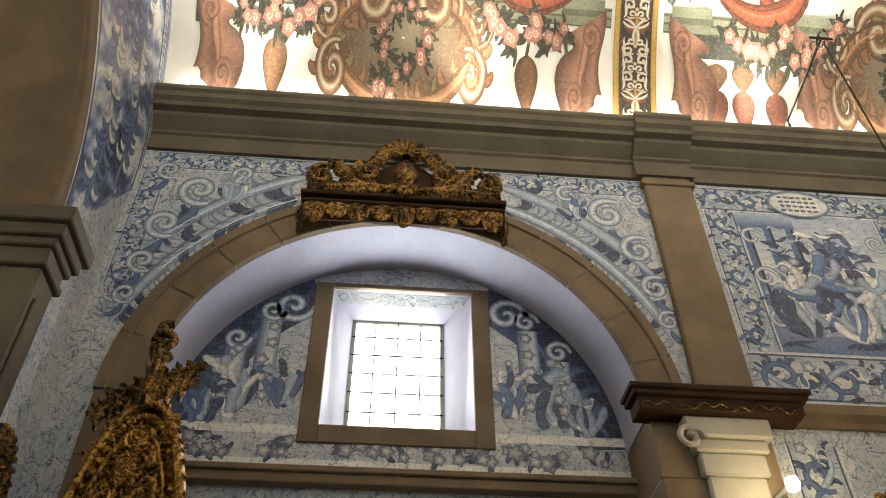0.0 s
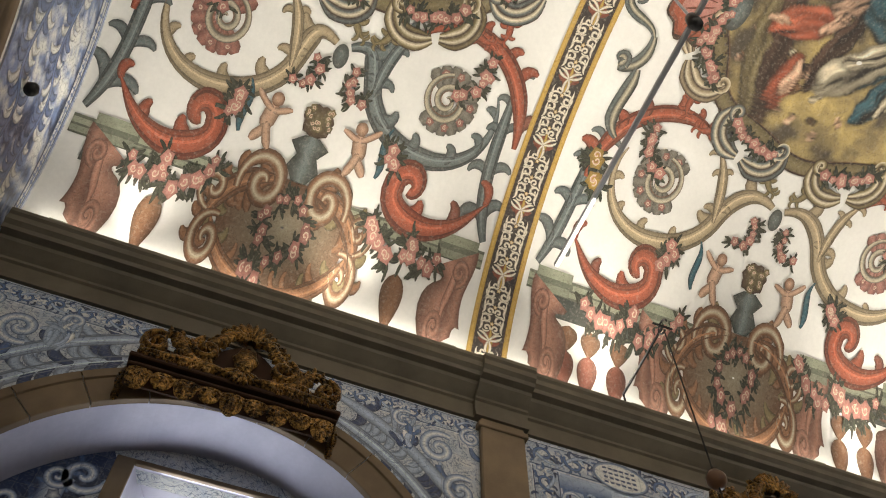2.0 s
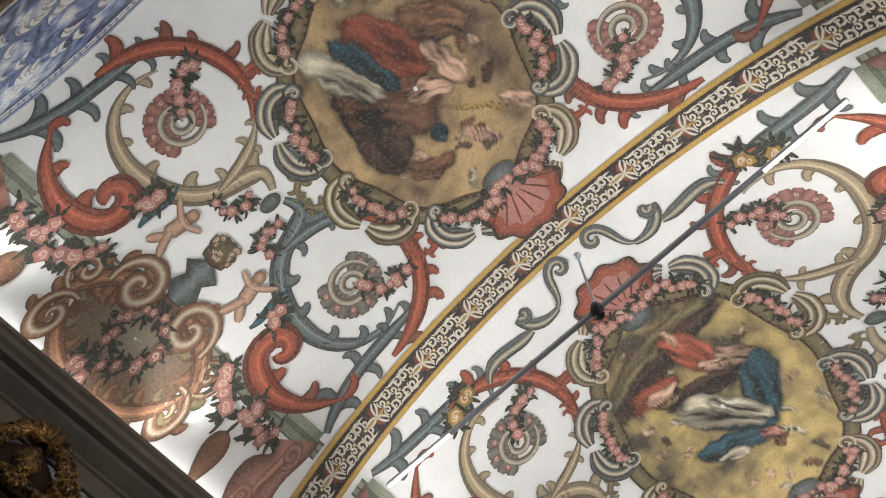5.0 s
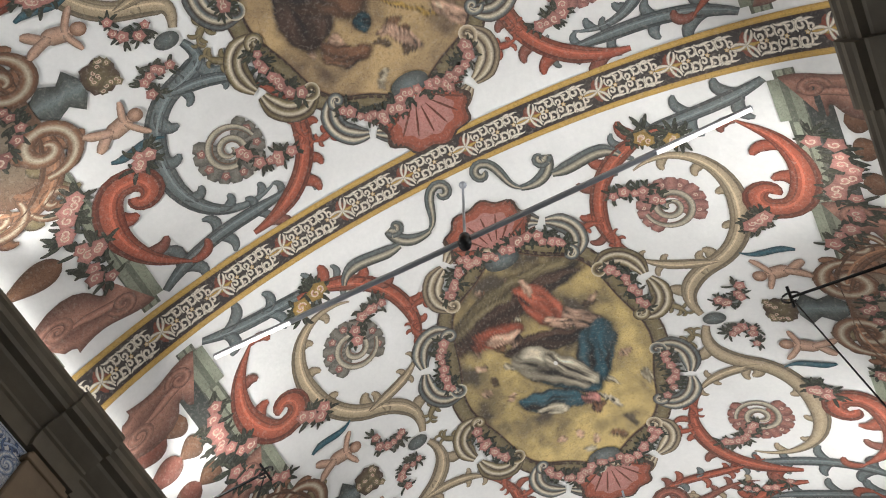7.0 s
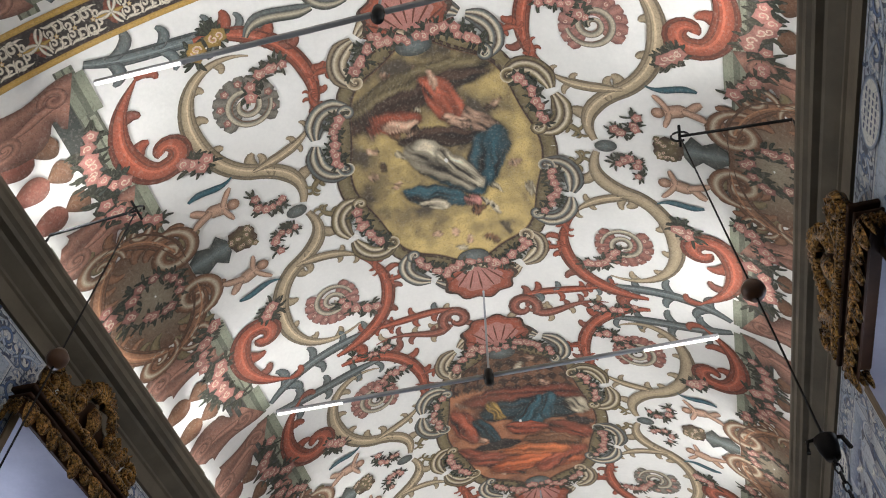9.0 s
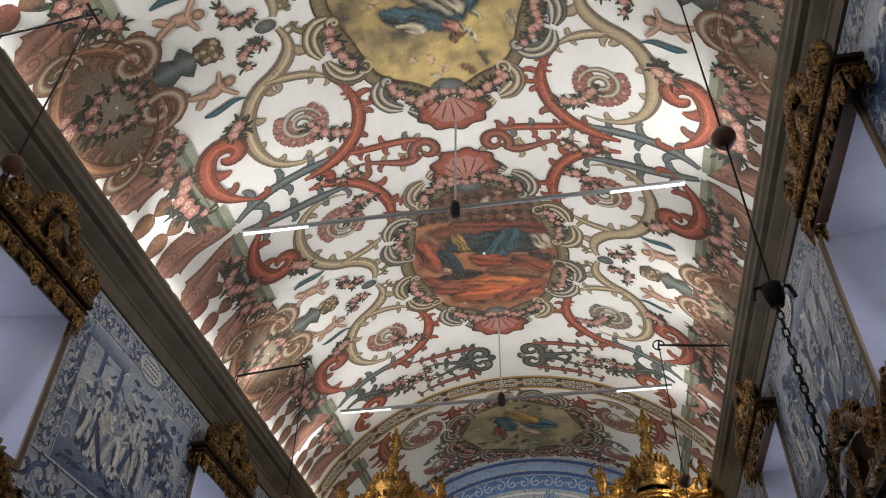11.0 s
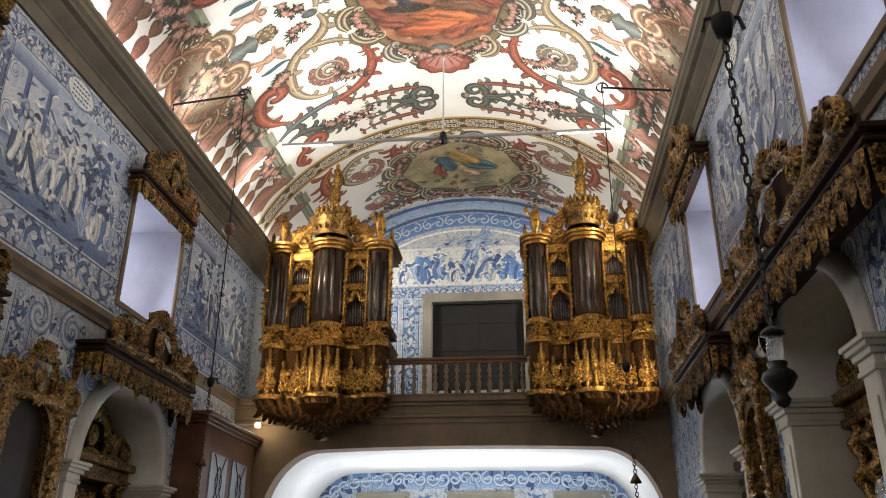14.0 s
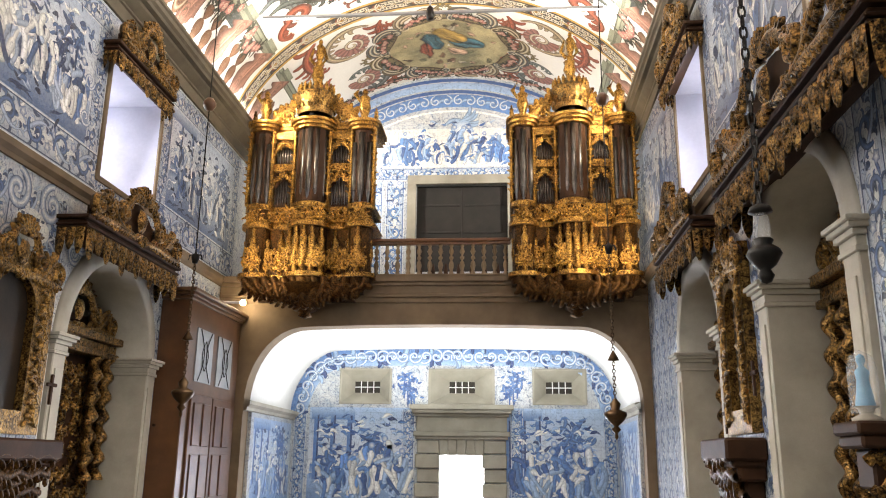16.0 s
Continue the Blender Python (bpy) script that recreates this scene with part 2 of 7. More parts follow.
class Geo:
    """Gathers vertices, faces and pigments of one mesh."""

    def __init__(self):
        self.v, self.f, self.c, self.n = [], [], [], 0

    def add(self, verts, faces, cols=None):
        verts = np.asarray(verts, float).reshape(-1, 3)
        self.v.append(verts)
        faces = np.asarray(faces, int) if not isinstance(faces, list) else faces
        self.f.extend([[int(i) + self.n for i in q] for q in faces])
        if cols is None:
            cols = np.ones((len(verts), 4))
        self.c.append(np.broadcast_to(np.asarray(cols, float), (len(verts), 4)))
        self.n += len(verts)

    def grid(self, P, C=None, closed_u=False, closed_v=False):
        """P: array (m, n, 3)."""
        m, n = P.shape[:2]
        i, j = np.meshgrid(np.arange(m if closed_u else m - 1), np.arange(n if closed_v else n - 1), indexing="ij")
        i, j = i.ravel(), j.ravel()
        i2, j2 = (i + 1) % m, (j + 1) % n
        F = np.stack([i * n + j, i2 * n + j, i2 * n + j2, i * n + j2], 1)
        self.add(P.reshape(-1, 3), F, None if C is None else np.asarray(C).reshape(-1, 4))

    def box(self, lo, hi, bev=0.0):
        (x0, y0, z0), (x1, y1, z1) = lo, hi
        if bev <= 0:
            V = [(x, y, z) for x in (x0, x1) for y in (y0, y1) for z in (z0, z1)]
            self.add(V, [(0, 1, 3, 2), (4, 6, 7, 5), (0, 4, 5, 1), (2, 3, 7, 6), (0, 2, 6, 4), (1, 5, 7, 3)])
            return
        b = min(bev, (x1 - x0) * 0.45, (y1 - y0) * 0.45, (z1 - z0) * 0.45)
        P = []
        for z, s in ((z0, b), (z0 + b, 0), (z1 - b, 0), (z1, b)):
            P.append([(x0 + b + s * 0, y0 + s, z), (x1 - b, y0 + s, z), (x1 - s, y0 + b, z), (x1 - s, y1 - b, z), (x1 - b, y1 - s, z), (x0 + b, y1 - s, z), (x0 + s, y1 - b, z), (x0 + s, y0 + b, z)])
        self.grid(np.array(P, float), closed_v=True)
        k = self.n
        self.f.append([k - 32 + i for i in range(7, -1, -1)])
        self.f.append([k - 8 + i for i in range(8)])

    def lathe(self, prof, at, n=14, ax=(1.0, 1.0), arc=(0, 2 * math.pi)):
        """prof: list of (radius, height)."""
        full = abs(arc[1] - arc[0] - 2 * math.pi) < 1e-6
        a = np.linspace(arc[0], arc[1], n, endpoint=not full)
        P = np.array([[(at[0] + r * ax[0] * math.cos(t), at[1] + r * ax[1] * math.sin(t), at[2] + h) for t in a] for r, h in prof])
        self.grid(P, closed_v=full)

    def tube(self, pts, r, n=6):
        pts = np.asarray(pts, float)
        t = np.gradient(pts, axis=0)
        t /= np.linalg.norm(t, axis=1)[:, None] + 1e-9
        up = np.where(np.abs(t[:, 2:3]) > 0.9, [[1.0, 0, 0]], [[0, 0, 1.0]])
        u = np.cross(t, up)
        u /= np.linalg.norm(u, axis=1)[:, None] + 1e-9
        w = np.cross(t, u)
        a = np.linspace(0, 2 * math.pi, n, endpoint=False)
        r = np.broadcast_to(np.asarray(r, float), (len(pts),))
        P = pts[:, None] + r[:, None, None] * (u[:, None] * np.cos(a)[None, :, None] + w[:, None] * np.sin(a)[None, :, None])
        self.grid(P, closed_v=True)
        k = self.n
        self.f.append([k - n + i for i in range(n)])

    def poly(self, outline, holes, mapf, depth):
        """A slab with holes. outline, holes: 2D lists; mapf(a, b, o) -> points; it reaches from 0 to depth."""
        loops = [outline, *holes]
        tri = tessellate_polygon([[Vector((p[0], p[1], 0)) for p in l] for l in loops])
        flat = np.array([p for l in loops for p in l], float)
        for o in (0.0, depth):
            self.add(mapf(flat[:, 0], flat[:, 1], np.full(len(flat), o)), [list(t) for t in tri])
        for l in loops:
            l = np.array(list(l) + [l[0]], float)
            P = np.stack([mapf(l[:, 0], l[:, 1], np.zeros(len(l))), mapf(l[:, 0], l[:, 1], np.full(len(l), depth))], 1)
            self.grid(P)


def obj(name, geo, mat, smooth=False):
    me = bpy.data.meshes.new(name)
    V = np.concatenate(geo.v) if geo.v else np.zeros((0, 3))
    me.from_pydata(V.tolist(), [], geo.f)
    col = me.color_attributes.new("pigment", "FLOAT_COLOR", "POINT")
    col.data.foreach_set("color", np.concatenate(geo.c).astype(np.float32).ravel())
    me.materials.append(mat)
    if smooth:
        me.polygons.foreach_set("use_smooth", np.ones(len(me.polygons), bool))
    me.update()
    return new(name, me)


def structure(name, geo, mat, label, category, smooth=False):
    return tagged(obj(name, geo, mat, smooth), label, category, kind="structure")


def structure_empty(name, at, label, category):
    e = new(name)
    e.location = at
    return tagged(e, label, category, kind="structure")


def thing(name, at, label, category, group=""):
    e = new(name)
    e.location = at
    return tagged(e, label, category, group)


def part(name, geo, mat, parent, label="", smooth=False):
    """The geometry is given in world space; the parent may be an Empty or a mesh."""
    ob = obj(name, geo, mat, smooth)
    ob.parent = parent
    base = Matrix.Identity(4)
    p = parent
    while p is not None:
        base = p.matrix_basis.inverted() if p.parent is None else base
        p = p.parent
    ob.matrix_parent_inverse = base if parent.parent is None else Matrix.Identity(4)
    return tagged(ob, label)


def wall_x(x, s):
    """Wall facing s along x: a is y, b is z."""
    return lambda a, b, o: np.stack([x + s * np.asarray(o, float), np.asarray(a, float), np.asarray(b, float)], -1)


def wall_y(y, s):
    return lambda a, b, o: np.stack([np.asarray(a, float), y + s * np.asarray(o, float), np.asarray(b, float)], -1)


_th = np.linspace(-math.pi / 2, math.pi / 2, 2001)
_ex, _ez = RX * np.sin(_th), RZ * np.cos(_th)
_s = np.concatenate([[0], np.cumsum(np.hypot(np.diff(_ex), np.diff(_ez)))])
_s -= _s[1000]


def S(x):
    """Arc length on the vault, from the crown, at the given x."""
    return float(np.interp(x, _ex, _s))


def on_vault(a, b, o):
    th = np.interp(a, _s, _th)
    nx, nz = np.sin(th) / RX, np.cos(th) / RZ
    l = np.hypot(nx, nz)
    return np.stack([RX * np.sin(th) - np.asarray(o) * nx / l, np.asarray(b, float) + 0 * th, CZ + RZ * np.cos(th) - np.asarray(o) * nz / l], -1)


STROKES = [0]


def stroke(g, pts, w, cols, mapf, off=0.004, h=0.0, across=5):
    """A brush stroke or a carved ribbon along 2D points; w: half widths; h: height of the half-round section."""
    STROKES[0] += 1
    off = off + (STROKES[0] % 61) * 3e-5
    pts = np.asarray(pts, float)
    d = np.gradient(pts, axis=0)
    d /= np.linalg.norm(d, axis=1)[:, None] + 1e-9
    nrm = np.stack([-d[:, 1], d[:, 0]], 1)
    w = np.broadcast_to(np.asarray(w, float), (len(pts),))
    j = np.linspace(-1, 1, across)
    Q = pts[:, None] + nrm[:, None] * (w[:, None] * j[None])[..., None]
    hh = off + (h * np.sqrt(np.maximum(0, 1 - j ** 2)))[None] * np.minimum(1, w / (np.max(w) * 0.6 + 1e-9))[:, None]
    P = mapf(Q[..., 0].ravel(), Q[..., 1].ravel(), hh.ravel()).reshape(len(pts), across, 3)
    C = None
    if cols is not None:
        cols = np.asarray(cols, float)
        if cols.ndim == 1:
            cols = np.stack([cols * 0.30, cols * 0.85, np.minimum(cols * 1.22, 1), cols * 0.95, cols * 0.28])
        cc = np.stack([np.interp(j, np.linspace(-1, 1, len(cols)), cols[:, k]) for k in range(4)], 1)
        C = np.broadcast_to(cc[None], (len(pts), across, 4))
    g.grid(P, C)


def bez(p0, p1, p2, p3, n=14):
    t = np.linspace(0, 1, n)[:, None]
    p0, p1, p2, p3 = (np.asarray(p, float) for p in (p0, p1, p2, p3))
    return (1 - t) ** 3 * p0 + 3 * t * (1 - t) ** 2 * p1 + 3 * t * t * (1 - t) * p2 + t ** 3 * p3


def spiral(c, r0, r1, a0, turn, n=40):
    """From radius r0 at angle a0 to r1, turning by turn (radians)."""
    t = np.linspace(0, 1, n)
    r, a = r0 + (r1 - r0) * t ** 0.85, a0 + turn * t
    return np.stack([c[0] + r * np.cos(a), c[1] + r * np.sin(a)], 1)


def taper(n, w, a=0.25, b=0.0):
    t = np.linspace(0, 1, n)
    return w * np.clip(np.minimum(a + t * 3, b + (1 - t) * 2.2), 0.02, 1)


def leaf(g, p, ang, L, w, col, mapf, curl=0.8, off=0.004, h=0.0):
    d = np.array([math.cos(ang), math.sin(ang)])
    e = np.array([math.cos(ang + curl), math.sin(ang + curl)])
    f = np.array([math.cos(ang + 2 * curl), math.sin(ang + 2 * curl)])
    p = np.asarray(p, float)
    pts = bez(p, p + d * L * 0.45, p + d * L * 0.45 + e * L * 0.4, p + d * L * 0.4 + e * L * 0.4 + f * L * 0.3, 9)
    stroke(g, pts, w * np.array([0.5, 0.7, 0.85, 0.95, 1.0, 0.92, 0.78, 0.62, 0.3]), col, mapf, off, h, 4)


def acanthus(g, pts, w, col, mapf, off=0.004, h=0.0, every=0.3, L=0.3, sides=(1, -1), col2=None, rnd=None, start=0.08):
    """A main stem with curling leaves on its sides."""
    rnd = rnd or random
    pts = np.asarray(pts, float)
    seg = np.hypot(*np.diff(pts, axis=0).T)
    cum = np.concatenate([[0], np.cumsum(seg)])
    wmax = np.max(w)
    s = cum[-1] * start
    while s < cum[-1] * 0.97:
        k = min(int(np.searchsorted(cum, s)), len(pts) - 2)
        tang = math.atan2(*(pts[k + 1] - pts[max(k - 1, 0)])[::-1])
        f = 1 - 0.45 * s / cum[-1]
        for sd in sides:
            cc = col if (col2 is None or rnd.random() < 0.6) else col2
            lean, bend = (rnd.uniform(0.10, 0.35), rnd.uniform(0.50, 0.85)) if h else (rnd.uniform(0.20, 0.45), rnd.uniform(0.85, 1.25))
            leaf(g, pts[k], tang + sd * lean, L * f * rnd.uniform(1.3, 1.9), max(wmax * 0.8, L * (0.15 if h else 0.26)) * f, cc, mapf, sd * bend, off - 0.001, h * 0.8)
        s += every * f * 1.15
    stroke(g, pts, w, col, mapf, off, h)
    if h == 0 and wmax > 0.05:
        t = np.gradient(pts, axis=0)
        nrm = np.stack([-t[:, 1], t[:, 0]], 1) / np.maximum(np.hypot(t[:, 0], t[:, 1]), 1e-6)[:, None]
        ww = np.broadcast_to(np.asarray(w, float), (len(pts),))
        for o, f, c in ((-0.66, 0.12, 0.35), (0.15, 0.10, 1.7), (0.55, 0.07, 0.5)):
            a, b = int(len(pts) * rnd.uniform(0.0, 0.2)), int(len(pts) * rnd.uniform(0.75, 1.0))
            if b - a > 4:
                stroke(g, (pts + nrm * (ww * o)[:, None])[a:b], np.maximum(ww * f, 0.003)[a:b], [np.minimum(np.asarray(col)[:4] * c, 0.8)] * 2, mapf, off + 0.0012, across=2)


def disc(g, c, r, col_in, col_out, mapf, off, lobes=0, amp=0.1, rings=4, n=20, sq=(1.0, 1.0), rot=0.0, h=0.0, fn=None):
    a = np.linspace(0, 2 * math.pi, n, endpoint=False)
    rr = np.linspace(0.02, 1, rings)
    ca, sa = math.cos(rot), math.sin(rot)
    k = 1 + amp * np.cos(lobes * a) if lobes else np.ones(n)
    X = rr[:, None] * (k * np.cos(a))[None] * r * sq[0]
    Y = rr[:, None] * (k * np.sin(a))[None] * r * sq[1]
    U, V = c[0] + X * ca - Y * sa, c[1] + X * sa + Y * ca
    STROKES[0] += 1
    off = off + (STROKES[0] % 61) * 3e-5
    O = off + h * np.sqrt(np.maximum(0, 1 - rr ** 2))[:, None] + 0 * U
    P = mapf(U.ravel(), V.ravel(), O.ravel()).reshape(rings, n, 3)
    ci, co = np.asarray(col_in, float), np.asarray(col_out, float)
    C = ci[None, None] * (1 - rr)[:, None, None] + co[None, None] * rr[:, None, None] + np.zeros((rings, n, 1))
    if fn is not None:
        C = np.array([[fn(U[i, j], V[i, j], rr[i], C[i, j]) for j in range(n)] for i in range(rings)])
    g.grid(P, C, closed_v=True)


def arch_line(yc, hw, zs, rise, n=28):
    a = np.linspace(0, math.pi, n)
    return [(yc + hw * math.cos(t), zs + rise * math.sin(t)) for t in a]


def arch_hole(yc, hw, z0, zs, rise, n=28):
    return [(yc + hw, z0), *arch_line(yc, hw, zs, rise, n), (yc - hw, z0)]


def rect(a0, a1, b0, b1):
    return [(a0, b0), (a1, b0), (a1, b1), (a0, b1)]


def sweep(g, prof, path_a, mapf_full):
    """A moulding: prof (n, 2) of (out, up) carried along path_a by mapf_full(a, out, up)."""
    P = np.array([[mapf_full(a, o, u) for o, u in prof] for a in path_a], float)
    g.grid(P)


# ---- structure ----
WIN = [(6.9, 1.0), (13.1, 0.98)]     # window centres and half widths
WZ = (6.35, 8.45)
g = Geo()
g.box((-9, -13, -0.3), (9, 26, 0))
structure("floor", g, M_FLOOR, "worn grey stone paving of the church", "floor")

# left wall, with the chapel recess, windows and side altar arches
g = Geo()
holes = [arch_hole(-0.2, 2.35, 0.05, 5.85, 2.35)]
holes += [rect(c - w, c + w, *WZ) for c, w in WIN]
holes += [arch_hole(13.1, 1.38, 0.05, 3.7, 1.4), arch_hole(6.9, 1.6, 0.05, 3.7, 1.45)]
g.poly(rect(Y0 - 0.9, Y1 + 0.6, 0, 10.3), holes, wall_x(XL, -1), 1.25)
structure("wall_west", g, M_TILE, "nave wall covered in blue and white painted tiles", "wall")
g = Geo()
holes = [rect(c - w, c + w, *WZ) for c, w in WIN] + [rect(-1.2, 0.8, 6.0, 8.1)]
holes += [arch_hole(13.45, 1.3, 0.05, 3.85, 1.25), arch_hole(8.75, 1.12, 0.05, 4.05, 1.1)]
g.poly(rect(Y0 - 0.9, Y1 + 0.6, 0, 10.3), holes, wall_x(XR, 1), 1.25)
structure("wall_east", g, M_TILE, "nave wall of weathered blue and white tiles", "wall")

# backs of the recesses
g = Geo()
g.poly(rect(-2.9, 2.6, 0, 8.6), [rect(-1.0, 0.62, 6.02, 7.86)], wall_x(-5.75, -1), 0.3)
structure("wall_recess", g, M_TILE, "lunette of dark blue painted tiles round a window", "wall")
# niche backs take the recess shade as their colour
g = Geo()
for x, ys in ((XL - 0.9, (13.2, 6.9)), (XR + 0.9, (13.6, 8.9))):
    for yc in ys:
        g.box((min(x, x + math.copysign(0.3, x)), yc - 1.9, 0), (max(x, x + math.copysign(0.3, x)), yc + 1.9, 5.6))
structure("wall_altar_backs", g, M_RECESS_SHADE, "backs of the side altar niches, coloured dark for the niche shade", "wall")

# facade wall
top = [(x, CZ + RZ * math.sqrt(max(0, 1 - (x / RX) ** 2)) + 0.03) for x in np.linspace(4.95, -4.95, 41)]
g = Geo()
FW = [(-2.27, 0.70), (0.30, 0.88), (2.88, 0.71)]
holes = [rect(-1.02, 1.56, 7.05, 9.60), rect(-0.26, 0.89, 0.02, 2.15)] + [rect(c - w * 0.92, c + w * 0.92, 3.48, 4.34) for c, w in FW]
g.poly([(-5.2, 0), (5.2, 0), *top], holes, wall_y(Y1, 1), 0.9)
structure("wall_facade", g, M_TILE, "entrance wall lined with blue and white painted tiles", "wall")

# chancel arch wall
g = Geo()
g.poly([(-5.2, 0), (5.2, 0), *top], [arch_hole(0, 3.45, 0.05, 6.5, 3.0)], wall_y(Y0, -1), 0.9)
structure("wall_chancel_arch", g, M_TILE, "tiled wall round the chancel arch", "wall")
g = Geo()
for r0, r1, o in ((3.42, 3.76, 0.07), (3.48, 3.68, 0.10)):
    a = np.linspace(0, math.pi, 48)
    for q in range(1):
        ring = [[(r * math.cos(t), 6.5 + (r - 0.45) * math.sin(t)) for t in a] for r in (r0, r1)]
        P = []
        for (ra, off) in ((0, -0.9), (0, o), (1, o), (1, 0.0)):
            P.append(wall_y(Y0, 1)(np.array(ring[ra])[:, 0], np.array(ring[ra])[:, 1], np.full(len(a), off)))
        g.grid(np.stack(P, 1))
structure("chancel_arch", g, M_STONE, "brown granite chancel arch", "arch", True)
for sx in (-1, 1):
    g = Geo()
    g.box((min(sx * 3.42, sx * 3.76), Y0 - 0.92, 0), (max(sx * 3.42, sx * 3.76), Y0 + 0.28, 5.95), 0.02)
    g.box((min(sx * 3.49, sx * 3.69), Y0 + 0.28, 0.6), (max(sx * 3.49, sx * 3.69), Y0 + 0.305, 5.7), 0.01)
    for z0, z1, e in ((5.95, 6.02, 0.04), (6.02, 6.14, 0.015), (6.14, 6.22, 0.05), (6.22, 6.34, 0.09), (6.34, 6.49, 0.14)):
        g.box((min(sx * (3.42 - e), sx * (3.76 + e)), Y0 - 0.92, z0), (max(sx * (3.42 - e), sx * (3.76 + e)), Y0 + 0.28 + e, z1), 0.012)
    structure("pilaster_chancel", g, M_STONE_G, "grey stone pilaster with a moulded impost", "pilaster")
# the chancel behind the visitor
g = Geo()
g.box((-4.7, -12.3, 0), (4.7, -12, 12))
g.box((-4.9, -12, 0), (-4.6, Y0 - 0.9, 12))
g.box((4.6, -12, 0), (4.9, Y0 - 0.9, 12))
structure("wall_chancel", g, M_WHITE, "plain chancel walls", "wall")
g = Geo()
g.box((-4.9, -12.3, 11.6), (4.9, Y0 - 0.9, 11.9))
structure("ceiling_chancel", g, M_WHITE, "plain chancel ceiling", "ceiling")

# painted vault: plaster shell
g = Geo()
ss, yy = np.linspace(S(-4.99), S(4.99), 97), np.linspace(Y0, Y1, 60)
A, B = np.meshgrid(ss, yy, indexing="ij")
g.grid(on_vault(A.ravel(), B.ravel(), np.zeros(A.size)).reshape(97, 60, 3))
g.grid(on_vault(A.ravel(), B.ravel(), np.full(A.size, -0.25)).reshape(97, 60, 3))
structure("ceiling", g, M_PLASTER, "white plaster barrel vault", "ceiling", True)

# entablature along both walls
PROF = [(0.0, 9.18), (0.05, 9.18), (0.05, 9.24), (0.03, 9.26), (0.03, 9.44), (0.06, 9.46), (0.06, 9.50), (0.11, 9.54), (0.20, 9.62), (0.22, 9.66), (0.31, 9.68), (0.33, 9.73), (0.38, 9.77), (0.38, 9.86), (0.41, 9.89), (0.41, 9.95), (0.10, 10.02), (-0.05, 10.04)]
for name, x, s in (("cornice_west", XL, 1), ("cornice_east", XR, -1)):
    g = Geo()
    sweep(g, PROF, [Y0, 2.58, 2.581, 3.30, 3.301, 8.0, 14.0, Y1], lambda a, o, u: (x + s * (o * (1.0 if s > 0 else 0.85) + (0.07 if 2.58 < a < 3.301 and o > 0 else 0)), a, u))
    structure(name, g, M_STONE_G, "moulded grey stone cornice below the vault", "cornice")
    g = Geo()
    prof2 = [(0, 5.78), (0.04, 5.78), (0.05, 5.84), (0.11, 5.90), (0.11, 6.00), (0.0, 6.02)]
    sweep(g, prof2, [3.3, 18.0], lambda a, o, u: (x + s * o, a, u))
    structure(name.replace("cornice", "trim"), g, M_STONE, "brown stone string course", "trim")
    g = Geo()
    g.box((min(x, x + s * 0.09), 2.66, 0), (max(x, x + s * 0.09), 3.24, 9.18), 0.015)
    g.box((min(x, x + s * 0.12), 2.62, 9.02), (max(x, x + s * 0.12), 3.28, 9.10), 0.01)
    structure("pilaster_nave", g, M_STONE, "flat brown granite pilaster", "pilaster")

# arch frame of the chapel recess
g = Geo()
a = np.linspace(0, math.pi, 64)
arch = structure_empty("arch_recess", (XL, -0.2, 0), "brown granite arch round the chapel recess", "arch")
for k in range(13):
    t0, t1 = math.pi * k / 13 + 0.0018, math.pi * (k + 1) / 13 - 0.0018
    b = np.linspace(t0, t1, 8)
    g = Geo()
    P = []
    for r, off in ((2.34, -0.76), (2.34, 0.045), (2.35, 0.055), (2.64, 0.055), (2.65, 0.08), (2.75, 0.08), (2.76, -0.01)):
        P.append(wall_x(XL, 1)(-0.2 + r * np.cos(b), 5.85 + r * np.sin(b), np.full(8, off)))
    g.grid(np.stack(P, 1))
    part("voussoir", g, M_STONE, arch)
for sy in (-1, 1):
    ya, yb = sorted((-0.2 + sy * 2.345, -0.2 + sy * 2.74))
    for k in range(9):
        g = Geo()
        g.box((XL - 0.76, ya, 0.65 * k), (XL + 0.055, yb, 0.65 * k + 0.646), 0.008)
        part("stone_block", g, M_STONE, arch)
g = Geo()
P = []
for off in (-0.02, -0.75):
    P.append(wall_x(XL, 1)(-0.2 + 2.335 * np.cos(a), 5.85 + 2.335 * np.sin(a), np.full(64, off)))
g.grid(np.stack(P, 1))
structure("trim_intrados", g, M_REVEAL, "limewashed underside of the recess arch", "trim")

# gallery: front wall with a basket arch, floor, white soffit
def basket(n=12):
    xl, xr, zs, zc, r = -4.28, 4.40, 3.15, 4.86, 1.3
    pts = [(xr, 0.02), (xr, zs)]
    pts += [(xr - r + r * math.cos(t), zs + (zc - zs) * math.sin(t)) for t in np.linspace(0, math.pi / 2, n)][1:]
    pts += [(x, zc + 0.05 * (1 - (x / 3) ** 2)) for x in np.linspace(3.0, -2.9, 9)]
    pts += [(xl + r - r * math.cos(t), zs + (zc - zs) * math.sin(t)) for t in np.linspace(math.pi / 2, 0, n)][1:]
    return pts + [(xl, 0.02)]
g = Geo()
g.poly(rect(XL, XR, 0.0, 5.42), [basket()], wall_y(18.0, 1), 0.45)
structure("wall_gallery", g, M_STONE, "grey-brown stone gallery front with a wide basket arch", "wall")
g = Geo()
bl = np.array(basket())
bl = bl[1:-1]
P = np.stack([wall_y(18.0, 1)(bl[:, 0] * 1.002, bl[:, 1] + 0.004, np.full(len(bl), o)) for o in (0.451, 4.0)], 1)
g.grid(P)
structure("ceiling_gallery", g, M_WHITE, "white plaster vault under the gallery", "ceiling", True)
g = Geo()
